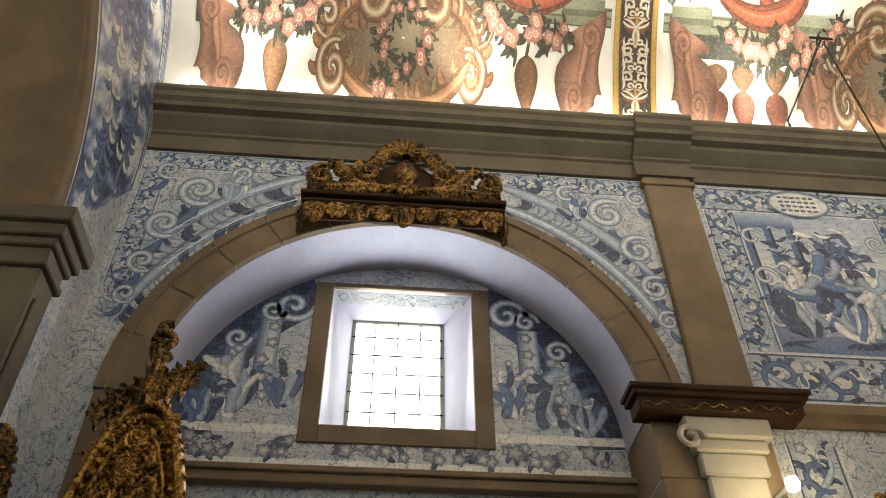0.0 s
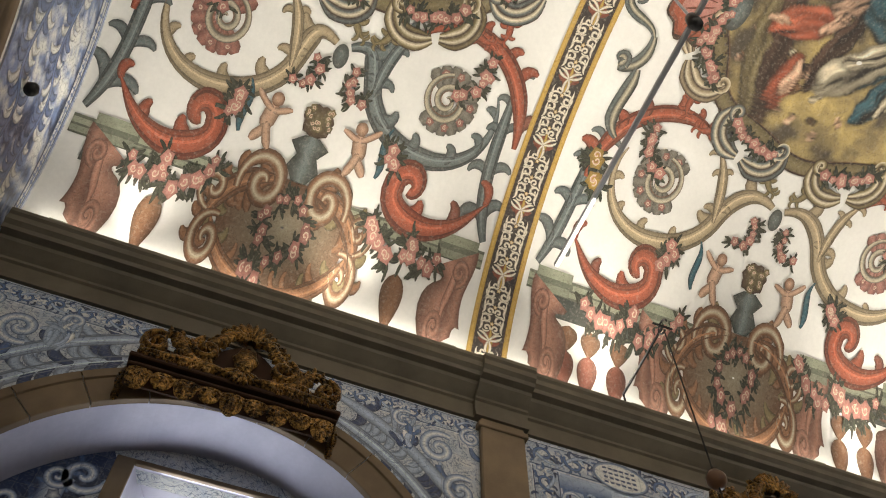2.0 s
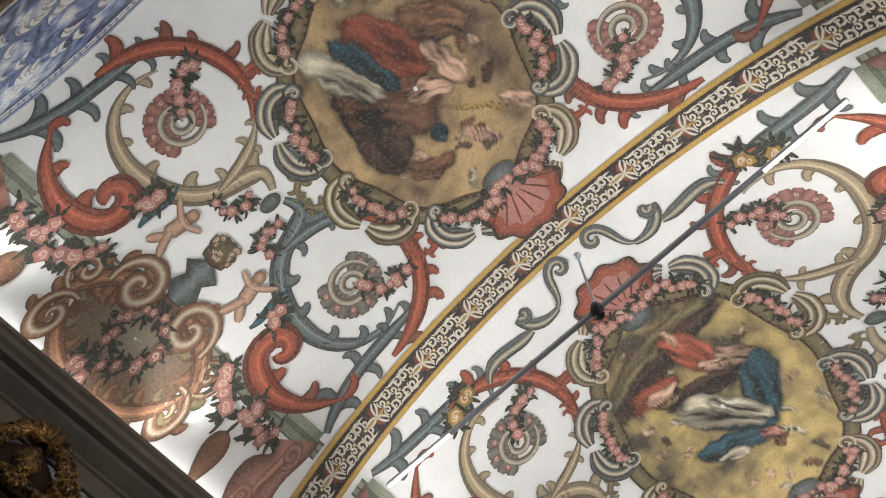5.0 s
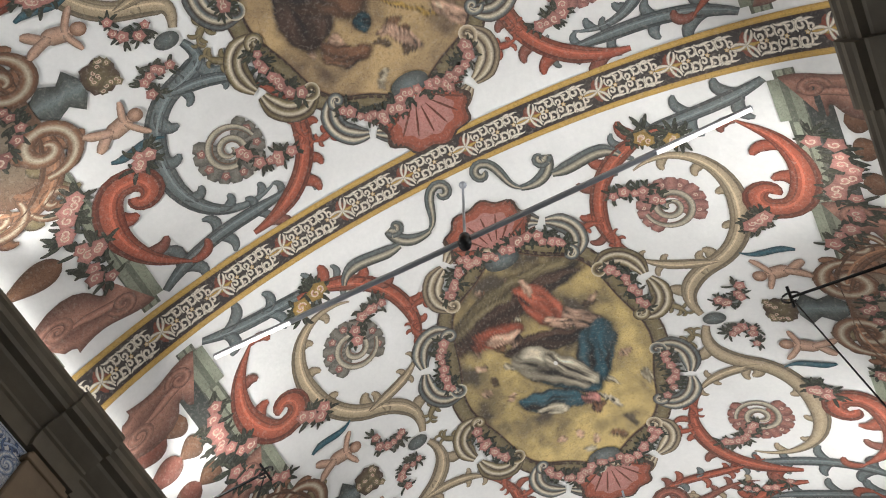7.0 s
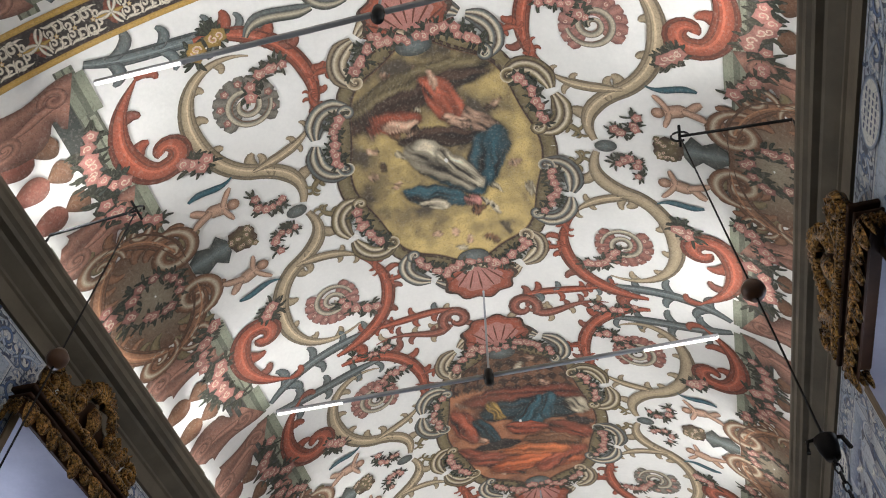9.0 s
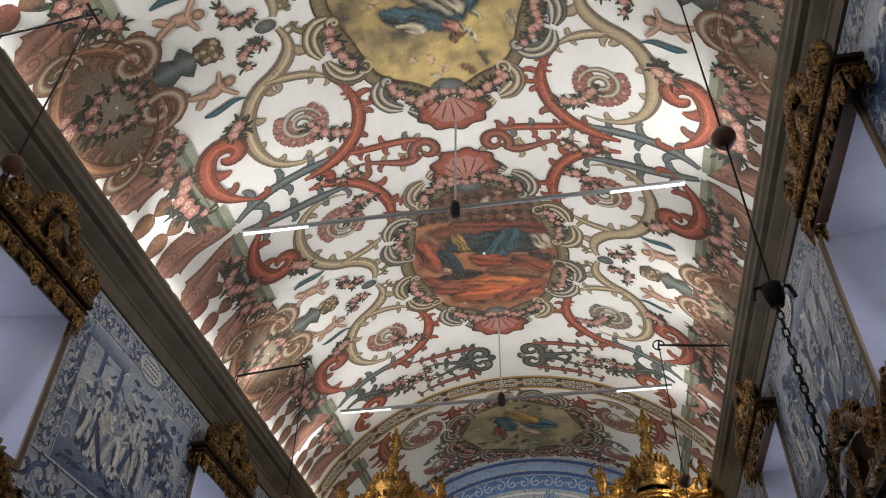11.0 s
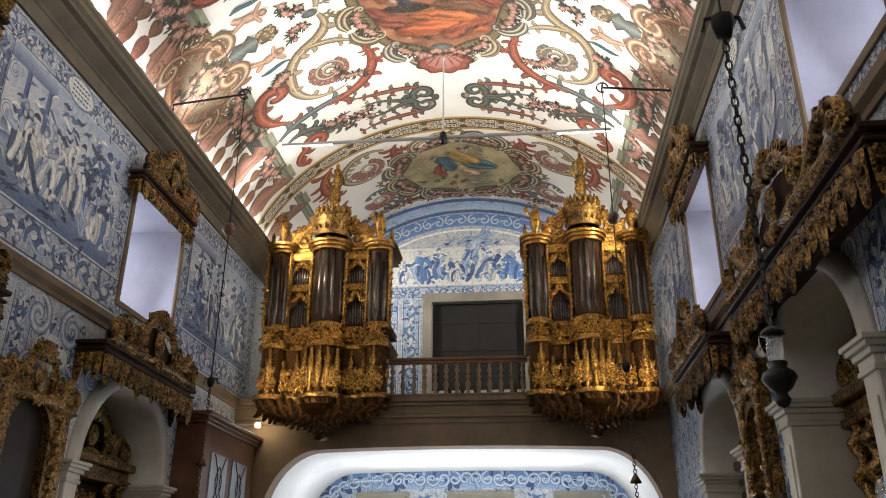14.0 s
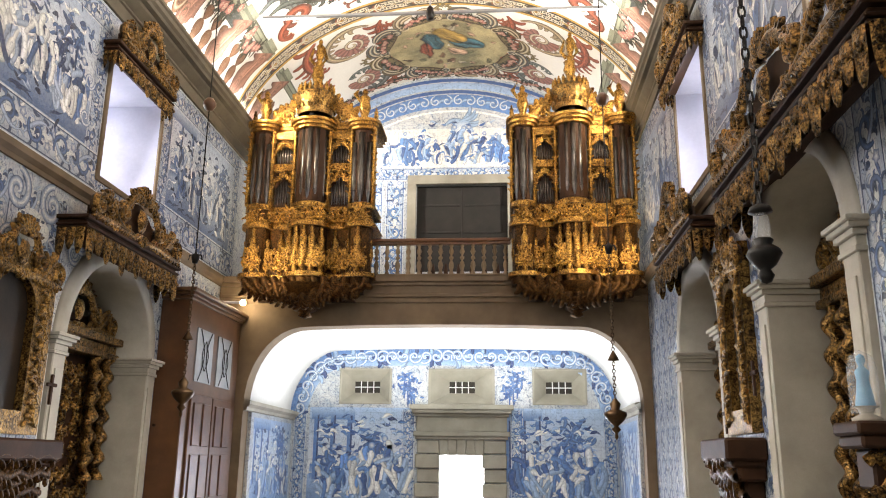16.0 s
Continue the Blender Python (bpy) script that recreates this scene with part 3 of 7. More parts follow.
for k, (z0, z1, e) in enumerate(((5.40, 5.52, 0.03), (5.52, 5.60, 0.07), (5.60, 5.78, 0.05), (5.78, 5.86, 0.10), (5.86, 6.00, 0.16))):
    g.box((XL, 18.0 - e, z0), (XR, 22.0 if k == 4 else 18.3, z1), 0.01)
structure("floor_gallery", g, M_STONE, "moulded stone edge and floor of the organ gallery", "floor")
g = Geo()
for xa, xb in ((-4.6, -4.2), (4.32, 4.7)):
    g.box((xa, 18.4, 0), (xb, 22.0, 3.12))
structure("wall_under_gallery", g, M_TILE, "blue tiled side walls under the gallery", "wall")
for sx, xf in ((1, -4.2), (-1, 4.32)):
    g = Geo()
    sweep(g, [(0, 3.0), (0.05, 3.02), (0.06, 3.08), (0.14, 3.14), (0.14, 3.22), (0.0, 3.24)], [17.85, 22.0], lambda a, o, u: (xf + sx * o, a, u))
    structure("trim_under_gallery", g, M_STONE_P, "pale stone impost moulding", "trim")

# ---- painted ornament of the vault ----
RED, RED2 = np.array(lin(153, 80, 57)), np.array(lin(134, 80, 64))
GREY, GREYB = np.array(lin(80, 86, 80)), np.array(lin(104, 112, 110))
BEIGE, OLIVE = np.array(lin(168, 150, 120)), np.array(lin(128, 114, 80))
BROWN, DBROWN = np.array(lin(116, 82, 58)), np.array(lin(64, 46, 36))
PINK, CREAM = np.array(lin(190, 130, 118)), np.array(lin(222, 208, 178))
OCHRE, DARK = np.array(lin(186, 150, 74)), np.array(lin(48, 42, 40))
GREEN, FLESH = np.array(lin(56, 60, 46)), np.array(lin(206, 166, 138))
LEDGE, TEAL = np.array(lin(132, 136, 116)), np.array(lin(58, 98, 108))
rnd = random.Random(5)


def rose(g, p, r, col, mapf, off):
    disc(g, p, r, col * 1.15, col * 0.62, mapf, off, 5, 0.14, 3, 10, rot=rnd.uniform(0, 6))
    stroke(g, spiral(p, r * 0.55, r * 0.1, rnd.uniform(0, 6), 6.5, 9), r * 0.13, [CREAM, PINK * 0.9], mapf, off + 0.002, across=2)


def garland(g, pts, r, mapf, off=0.012, col=PINK, n=8):
    pts = np.asarray(pts, float)
    idx = np.linspace(0, len(pts) - 1, n)
    for k in idx:
        p = pts[int(k)] + np.array([rnd.uniform(-r, r), rnd.uniform(-r, r)]) * 0.5
        for _ in range(9):
            leaf(g, p, rnd.uniform(0, 6.28), r * rnd.uniform(1.1, 1.9), r * 0.22, GREEN * rnd.uniform(0.6, 1.2), mapf, rnd.uniform(-0.5, 0.5), off - 0.002)
    for k in idx:
        p = pts[int(k)] + np.array([rnd.uniform(-r, r), rnd.uniform(-r, r)]) * 0.45
        rose(g, p, r * rnd.uniform(0.55, 0.9), col * rnd.uniform(0.8, 1.15), mapf, off + rnd.uniform(0, 0.003))


def shell_fan(g, p, r, a0, a1, col, mapf, off, n=9, inner=0.3):
    """A scallop of overlapping lobes."""
    for k, a in enumerate(np.linspace(a0, a1, n)):
        q = np.stack([p + np.array([math.cos(a), math.sin(a)]) * r * t for t in np.linspace(inner, 1.0, 6)])
        w = r * abs(a1 - a0) / n * np.array([0.25, 0.38, 0.5, 0.6, 0.62, 0.35])
        stroke(g, q, w, [col * 0.5, col, np.minimum(col * 1.35, 1), col * 0.9, col * 0.5], mapf, off + 0.0015 * (k % 2))


class Quarter:
    """Maps a quarter of a bay: u is the distance from the crown by x, v the distance from the bay's middle."""

    def __init__(self, g, yc, sx, sv):
        self.g, self.yc, self.sx, self.sv = g, yc, sx, sv
        self.tab_x = np.linspace(0, 5.1, 200)
        self.tab_s = np.array([S(x) for x in self.tab_x])

    def m(self, a, b, o):
        a = np.asarray(a, float)
        s = np.interp(np.abs(a), self.tab_x, self.tab_s) * np.sign(a) * self.sx
        return on_vault(s, self.yc + self.sv * np.asarray(b, float), o)


def scroll_quarter(q, ts, stem, hub, vend):
    g, m = q.g, q.m
    c = np.array([2.47, ts])
    # stem that runs from the middle of the side into the ring
    link = np.concatenate([bez((2.28, 0.10), (2.10, 0.45), (2.30, ts - 1.15), (2.75, ts - 0.98), 14), bez((2.75, ts - 0.98), (3.1, ts - 0.8), (3.28, ts - 0.35), (3.22, ts + 0.1), 12)[1:], bez((3.22, ts + 0.1), (3.12, ts + 0.7), (2.6, ts + 0.86), (2.2, ts + 0.66), 14)[1:]])
    acanthus(g, link, taper(len(link), 0.125, 0.4, 0.1), stem, m, 0.008, every=0.62, L=0.26, sides=(1,), rnd=rnd)
    up = bez((2.75, ts - 0.98), (2.4, ts - 0.95), (1.95, ts - 0.9), (1.72, ts - 0.55), 12)
    acanthus(g, up, taper(12, 0.08), stem, m, 0.009, every=0.4, L=0.2, rnd=rnd)
    # red leaf on the inner side
    rl = np.concatenate([bez((2.75, ts + 1.12), (2.2, ts + 1.1), (1.65, ts + 0.75), (1.55, ts + 0.15), 16), bez((1.55, ts + 0.15), (1.5, ts - 0.2), (1.62, ts - 0.45), (1.82, ts - 0.62), 10)[1:]])
    acanthus(g, rl, taper(len(rl), 0.12, 0.3, 0.15), RED, m, 0.011, every=0.42, L=0.30, sides=(-1,), rnd=rnd, col2=RED2)
    # shell and inner volute
    shell_fan(g, c, 0.44, -0.6, 3.9, hub, m, 0.010, 13)
    for k_ in range(7):
        rose(g, c + 0.34 * np.array([math.cos(-0.4 + 0.66 * k_), math.sin(-0.4 + 0.66 * k_)]), 0.055, PINK * 0.7, m, 0.012)
    stroke(g, spiral(c, 0.33, 0.03, 3.2, 13.0, 56), taper(56, 0.050, 0.6, 0.25), [DARK * 1.5, CREAM, GREY * 1.3, BROWN], m, 0.014)
    garland(g, bez(c + [-0.1, 0.1], c + [-0.25, 0.4], c + [-0.45, 0.45], c + [-0.62, 0.42], 10), 0.10, m, 0.018, n=7)
    # grey leaf along the end of the bay
    gl = bez((3.88, vend - 0.12), (3.2, vend - 0.5), (2.5, min(vend - 0.25, ts + 1.35)), (1.75, ts + 0.80), 22)
    acanthus(g, gl, taper(22, 0.09, 0.5, 0.1), GREYB * 0.9, m, 0.0095, every=0.46, L=0.30, rnd=rnd, col2=GREYB)
    # red scroll above the ledge
    rc = np.concatenate([spiral((3.58, ts - 0.12), 0.05, 0.20, -1.571 - 4.6, 4.6, 14), bez((3.60, ts - 0.32), (3.9, ts - 0.40), (4.02, ts + 0.1), (3.92, ts + 0.40), 12), bez((3.92, ts + 0.40), (3.82, ts + 0.75), (3.62, ts + 0.85), (3.46, ts + 1.02), 12)[1:]])
    acanthus(g, rc, taper(len(rc), 0.15, 0.35, 0.05), RED, m, 0.012, every=0.75, L=0.34, sides=(1,), rnd=rnd, col2=RED2, start=0.4)
    garland(g, bez((3.42, ts - 0.40), (3.38, ts - 0.5), (3.3, ts - 0.52), (3.25, ts - 0.5), 5), 0.11, m, 0.019, n=5)
    # plain winged shape with a ribbon, beside the urn
    for a0_, b0_, a1_, b1_, w_ in ((3.22, 0.60, 3.50, 0.64, 0.10), (3.44, 0.60, 3.66, 0.78, 0.06), (3.44, 0.64, 3.70, 0.52, 0.055), (3.28, 0.62, 3.10, 0.86, 0.04), (3.28, 0.60, 3.22, 0.36, 0.04)):
        stroke(g, bez((a0_, b0_), (a0_ + (a1_ - a0_) * 0.3 + 0.03, b0_ + (b1_ - b0_) * 0.3), (a0_ + (a1_ - a0_) * 0.7, b0_ + (b1_ - b0_) * 0.7 + 0.03), (a1_, b1_), 8), taper(8, w_, 0.7, 0.5), FLESH * 0.78, m, 0.016)
    disc(g, (3.15, 0.59), 0.085, FLESH, BROWN * 0.8, m, 0.017, rings=3, n=14)
    rib = bez((3.62, 0.95), (3.4, 1.05), (3.25, 0.85), (3.02, 1.0), 16)
    stroke(g, rib, taper(16, 0.05, 0.4, 0.2), TEAL * 0.8, m, 0.014)
    garland(g, bez((2.55, 0.28), (2.75, 0.15), (2.9, 0.25), (2.85, 0.5), 8), 0.085, m, 0.016, n=6, col=PINK * 0.95)


def ledge_run(g, mp, v0, v1):
    for u0, u1, c in ((3.97, 4.00, LEDGE * 0.5), (4.00, 4.055, LEDGE * 1.25), (4.055, 4.075, LEDGE * 0.45), (4.075, 4.13, LEDGE), (4.13, 4.15, LEDGE * 0.4)):
        stroke(g, np.stack([np.full(12, (u0 + u1) / 2), np.linspace(v0, v1, 12)], 1), (u1 - u0) / 2, [c, c], mp, 0.0055, across=2)


def console(g, mp, v, col=np.array(lin(156, 112, 94))):
    for u0, u1, w0, w1, c in ((3.90, 4.00, 0.27, 0.27, LEDGE * 1.1), (4.00, 4.06, 0.30, 0.30, LEDGE * 0.55), (4.06, 4.14, 0.26, 0.26, LEDGE * 0.9), (4.80, 4.93, 0.27, 0.27, LEDGE * 0.75)):
        stroke(g, [(u0, v), (u1, v)], [w0, w1], [c, c * 1.2, c * 0.8], mp, 0.009, across=3)
    n = 16
    t = np.linspace(0, 1, n)
    cen = np.stack([4.13 + 0.70 * t, v + 0.055 * np.sin(t * 6.0)], 1)
    w = 0.25 + 0.07 * np.cos(t * 9.0)
    stroke(g, cen, w, [col * 0.3, col * 0.75, col * 1.35, col * 0.6, col * 1.1, col * 0.35], mp, 0.010, across=11)
    for u, sd in ((4.24, 1), (4.72, -1)):
        stroke(g, spiral((u, v + sd * 0.10), 0.13, 0.02, 0, sd * 9, 20), taper(20, 0.035, 0.7, 0.3), [col * 0.4, col * 1.3, col * 0.6], mp, 0.013)
    stroke(g, bez((4.22, v), (4.4, v + 0.12), (4.55, v - 0.12), (4.74, v), 10), taper(10, 0.05), col * 1.35, mp, 0.012)


def drop_motif(g, mp, v, u0=4.42, col=BROWN, L=0.45):
    t = np.linspace(0, 1, 12)
    w = 0.15 * np.sin(np.pi * t ** 0.7) ** 0.9 + 0.004
    stroke(g, np.stack([u0 + L * t, np.full(12, v)], 1), w, [col * 0.5, col, col * 1.35, col * 0.6], mp, 0.0075)


def cartouche(g, mp, col=BROWN):
    disc(g, (4.36, 0), 0.46, np.array(lin(146, 136, 114)), col * 0.55, mp, 0.008, 7, 0.06, 5, 36, sq=(1, 1.95))
    for sv in (-1, 1):
        for (u, v, r, t0, tr) in ((4.02, 0.42, 0.33, 1.2, 9.5), (4.62, 0.88, 0.22, 3.5, -9.0), (4.20, 0.98, 0.20, 0.0, 8.0)):
            stroke(g, spiral((u, sv * v), r, 0.03, t0 * sv, tr * sv, 40), taper(40, r * 0.26, 0.5, 0.35), [col * 0.4, col, CREAM * 0.75, col * 0.8, col * 0.35], mp, 0.013)
        acanthus(g, bez((3.95, sv * 0.15), (3.95, sv * 0.7), (4.25, sv * 1.05), (4.70, sv * 1.0), 20), taper(20, 0.11, 0.3, 0.1), col * 1.05, mp, 0.012, every=0.22, L=0.26, rnd=rnd, col2=OLIVE)
        acanthus(g, bez((4.45, sv * 0.9), (4.75, sv * 0.75), (4.85, sv * 0.4), (4.80, sv * 0.05), 14), taper(14, 0.07), col * 1.2, mp, 0.012, every=0.2, L=0.18, rnd=rnd, col2=OLIVE)
        garland(g, bez((4.1, sv * 0.05), (4.25, sv * 0.4), (4.5, sv * 0.35), (4.62, sv * 0.05), 10), 0.085, mp, 0.018, n=7, col=PINK * 0.75)
        garland(g, bez((4.02, sv * 1.05), (4.15, sv * 1.2), (4.35, sv * 1.35), (4.30, sv * 1.62), 10), 0.10, mp, 0.016, n=7)
    garland(g, [(4.72, -0.3), (4.74, -0.22), (4.75, -0.15)], 0.09, mp, 0.019, n=3)
    # urn with a basket above
    stroke(g, [(3.92, 0), (3.78, 0), (3.64, 0), (3.52, 0), (3.42, 0)], [0.10, 0.22, 0.14, 0.26, 0.10], [GREY * 0.5, GREY, GREYB * 1.3, GREY * 0.8, GREY * 0.4], mp, 0.013, across=7)
    disc(g, (3.24, 0), 0.20, OLIVE * 0.8, DBROWN, mp, 0.012, 7, 0.1, 4, 22)
    for k in range(14):
        rose(g, (3.24 + rnd.uniform(-0.15, 0.15), rnd.uniform(-0.17, 0.17)), 0.05, OLIVE * rnd.uniform(0.6, 1.2), mp, 0.015)


def painted_field(ha, hv, sky, robes, tone):
    """Colour of an old oil painting: cloudy ground, soft patches of folded drapery."""
    def nz(u, v, s, o):
        return noise.noise(Vector((u * s, v * s, tone + o)))
    small = []
    for k in range(34):
        a, r = rnd.uniform(0, 6.283), rnd.uniform(0.4, 0.9)
        small.append((r * math.cos(a) * ha, r * math.sin(a) * hv, rnd.uniform(0.14, 0.30), rnd.uniform(0.06, 0.11), rnd.uniform(0, 3.14), (FLESH, FLESH * 0.75, BROWN, DBROWN, FLESH, CREAM * 0.7, sky[1])[rnd.randrange(7)]))
    shapes = [(p, 0.85) for p in small] + [(p, 1.0) for p in robes]

    def fn(u, v, r, c):
        if r > 0.97:
            return np.asarray(sky[2])
        wu = u + 0.10 * nz(u, v, 1.7, 1) + 0.06 * nz(u, v, 5.5, 2)
        wv = v + 0.10 * nz(u, v, 1.7, 3) + 0.06 * nz(u, v, 5.5, 5)
        k = 0.6 * nz(wu, wv, 1.3, 0) + 0.4 * nz(wu, wv, 3.4, 7) + 0.22 * nz(wu, wv, 8.0, 8)
        w = min(1, max(0, 0.55 + 1.25 * k + (v / hv) * 0.4 * sky[3]))
        col = np.asarray(sky[0]) * w + np.asarray(sky[1]) * (1 - w)
        if len(sky) > 4 and v < sky[4] + 0.1 * u:
            col = (BROWN * 1.5 if (math.floor((u + v) / 0.24) + math.floor((u - v) / 0.24)) % 2 else DBROWN * 1.3) * (0.62 + 0.5 * k)
        for (pu, pv, L, wd, ang, pc), op in shapes:
            du, dv = wu - pu, wv - pv
            if abs(du) + abs(dv) > 2.2 * L:
                continue
            ca, sa = math.cos(ang), math.sin(ang)
            al, ac = (du * ca + dv * sa) / (L * 0.52), (-du * sa + dv * ca) / (wd * (0.8 + 0.35 * nz(pu + al_seed(pu, pv), dv, 2.0, 6)))
            d = al * al + ac * ac
            if d < 1.45:
                f = nz(ac * 2.6 + 3 * pu, al * 0.9 + pv, 1.0, 11) + 0.5 * nz(ac * 6.0, al * 1.6, 1.0, 13)
                edge = min(1, max(0, (1.10 - d) / 0.14))
                rim = 0.38 + 0.62 * min(1, max(0, (1.05 - d) / 0.45))
                pc2 = np.asarray(pc) * (0.82 + 1.15 * f - 0.22 * ac) * rim
                m = edge * op
                shade = min(1, max(0, (1.45 - d) / 0.4)) * 0.45 * op
                col = col * (1 - shade)
                col = col * (1 - m) + np.clip(pc2, 0.008, 0.8) * m
        return np.clip(col, 0.008, 0.85)
    return fn


def al_seed(u, v):
    return 3.1 * u - 2.3 * v


def medallion(g, mp, ha, hv, sky, robes, tone):
    """An oval painting in a frame of scrolls; the figures are plain patches of drapery."""
    disc(g, (0, 0), 1.0, sky[0], sky[1], mp, 0.007, 8, 0.03, 58, 190, sq=(ha, hv), fn=painted_field(ha, hv, sky, robes, tone))
    t_ = np.linspace(0, 2 * math.pi, 90)
    for f_, w_, c_ in ((0.09, 0.10, OLIVE * 0.9), (0.0, 0.03, DBROWN), (0.19, 0.018, DBROWN)):
        rim_ = np.stack([(ha + f_) * np.cos(t_) * (1 + 0.03 * np.cos(8 * t_)), (hv + f_) * np.sin(t_) * (1 + 0.03 * np.cos(8 * t_))], 1)
        stroke(g, rim_, w_, [c_ * 0.7, c_ * 1.1, c_ * 0.6], mp, 0.0135, across=3)
    n = 8
    for k in range(n):
        a = 2 * math.pi * (k + 0.5) / n
        e = np.array([math.cos(a) * (ha + 0.12), math.sin(a) * (hv + 0.12)])
        tang = np.array([-math.sin(a) * ha, math.cos(a) * hv])
        tang /= np.linalg.norm(tang)
        out = np.array([tang[1], -tang[0]])
        col = (GREYB, BEIGE, GREYB * 0.9, OLIVE)[k % 4]
        for sd in (-1, 1):
            arc = bez(e + tang * 0.05 * sd + out * 0.34, e + tang * 0.42 * sd + out * 0.42, e + tang * 0.66 * sd + out * 0.16, e + tang * 0.50 * sd - out * 0.16, 16)
            stroke(g, arc, taper(16, 0.15, 0.45, 0.45), [DBROWN * 0.6, col, CREAM, DBROWN * 0.8, col * 0.9, CREAM * 0.9, DBROWN * 0.7, col * 0.8, DBROWN * 0.5], mp, 0.016, across=17)
            stroke(g, spiral(e + tang * 0.46 * sd - out * 0.12, 0.13, 0.02, a, 8 * sd, 20), taper(20, 0.035, 0.7, 0.3), [DBROWN * 0.7, col * 1.1, CREAM], mp, 0.021, across=3)
            leafy_c = RED if (k + (sd > 0)) % 2 else OLIVE
            acanthus(g, bez(e + tang * 0.5 * sd + out * 0.2, e + tang * 0.62 * sd + out * 0.34, e + tang * 0.7 * sd + out * 0.42, e + tang * 0.85 * sd + out * 0.4, 8), taper(8, 0.05), leafy_c, mp, 0.014, every=0.16, L=0.13, rnd=rnd)
        garland(g, bez(e - tang * 0.36, e - tang * 0.12 + out * 0.12, e + tang * 0.12 + out * 0.12, e + tang * 0.36, 8), 0.10, mp, 0.027, n=9)


def crest_shell(g, mp, v, sv, r=0.5):
    """A rounded scallop with ribs, between two grey scrolls, on a swag of roses."""
    for f, c in ((1.0, DBROWN), (0.94, RED * 0.75), (0.84, RED * 1.15), (0.62, PINK * 0.95)):
        disc(g, (0, v + 0.12 * sv), r * 1.12 * f, c * 1.1, c * 0.85, mp, 0.019 + 0.0006 * (1 - f) * 10, 9, 0.07, 4, 54, sq=(1.15, 0.85))
    for k in range(9):
        a = math.pi / 2 * sv + (k - 4) * 0.33
        p0 = np.array([0.0, v - 0.22 * sv])
        d = np.array([math.cos(a) * 1.1, math.sin(a) * 0.95])
        stroke(g, np.stack([p0 + d * t for t in np.linspace(0.2, 0.62, 6)]), [0.006, 0.010, 0.014, 0.016, 0.014, 0.006], [RED * 0.35, RED * 0.5], mp, 0.026, across=2)
    garland(g, bez((-0.5, v - 0.12 * sv), (-0.2, v - 0.3 * sv), (0.2, v - 0.3 * sv), (0.5, v - 0.12 * sv), 8), 0.10, mp, 0.028, n=10)
    disc(g, (0, v - 0.36 * sv), 0.17, GREYB * 1.3, GREY * 0.6, mp, 0.027, sq=(1.6, 0.9))


def painted_band(g, y0, y1):
    mp = lambda a, b, o: on_vault(a, b, o)
    s0, s1 = S(-4.95), S(4.95)
    n = 90
    s = np.linspace(s0, s1, n)
    w = y1 - y0
    for a, b, c in ((0, 0.13, OCHRE), (0.13, 0.16, DBROWN), (0.16, 0.84, DARK * 1.3), (0.84, 0.87, DBROWN), (0.87, 1, OCHRE)):
        stroke(g, np.stack([s, np.full(n, y0 + w * (a + b) / 2)], 1), w * (b - a) / 2, [c * 0.8, c * 1.15, c * 0.8], mp, 0.012, across=3)
    yc, step = (y0 + y1) / 2, 0.245
    cnt = int((s1 - s0) / step)
    white = np.array(lin(226, 216, 194))
    for k in range(cnt):
        a = s0 + (k + 0.5) * step
        if k % 4 == 2:
            disc(g, (a, yc), 0.13, RED * 0.9, RED * 0.5, mp, 0.015, 4, 0.25, 3, 16)
            stroke(g, [(a - 0.2, yc), (a, yc + 0.02), (a + 0.2, yc)], taper(3, 0.05), OCHRE * 0.9, mp, 0.0165)
            for b in range(6):
                leaf(g, (a, yc), b * 1.047 + 0.5, 0.19, 0.022, white * 0.95, mp, 0.5 * (-1) ** b, 0.018)
            continue
        flip = 1 if k % 4 == 1 else -1
        for sy in (-1, 1):
            stroke(g, bez((a - 0.12, yc + sy * 0.17), (a - 0.05, yc + sy * 0.1), (a + 0.05, yc + sy * 0.19), (a + 0.12, yc + sy * 0.14), 8), taper(8, 0.022), white * 0.9, mp, 0.0165)
            stroke(g, spiral((a - 0.055 * flip, yc + sy * 0.095), 0.08, 0.014, sy * 1.0, flip * sy * 6.5, 16), 0.017, [white * 0.6, white, white * 0.7], mp, 0.017, across=3)
            stroke(g, spiral((a + 0.065 * flip, yc + sy * 0.06), 0.05, 0.012, -sy * 2.0, -flip * sy * 6.0, 12), 0.015, [white * 0.6, white, white * 0.7], mp, 0.0175, across=3)
            leaf(g, (a + 0.02, yc + sy * 0.03), sy * 1.2, 0.13, 0.018, white, mp, sy * 0.7, 0.018)
            leaf(g, (a - 0.10, yc + sy * 0.02), sy * 2.2, 0.11, 0.016, white * 0.9, mp, -sy * 0.7, 0.018)
        disc(g, (a, yc), 0.028, white, OCHRE, mp, 0.019, 5, 0.3, 2, 10)


def sy_leaf(g, mp, pts, w, col, **kw):
    acanthus(g, pts, taper(len(pts), w, 0.35, 0.1), col, mp, 0.010, rnd=rnd, **kw)


gv = Geo()
HUB = [np.array(lin(142, 94, 82)), np.array(lin(112, 108, 98)), np.array(lin(150, 104, 94))]
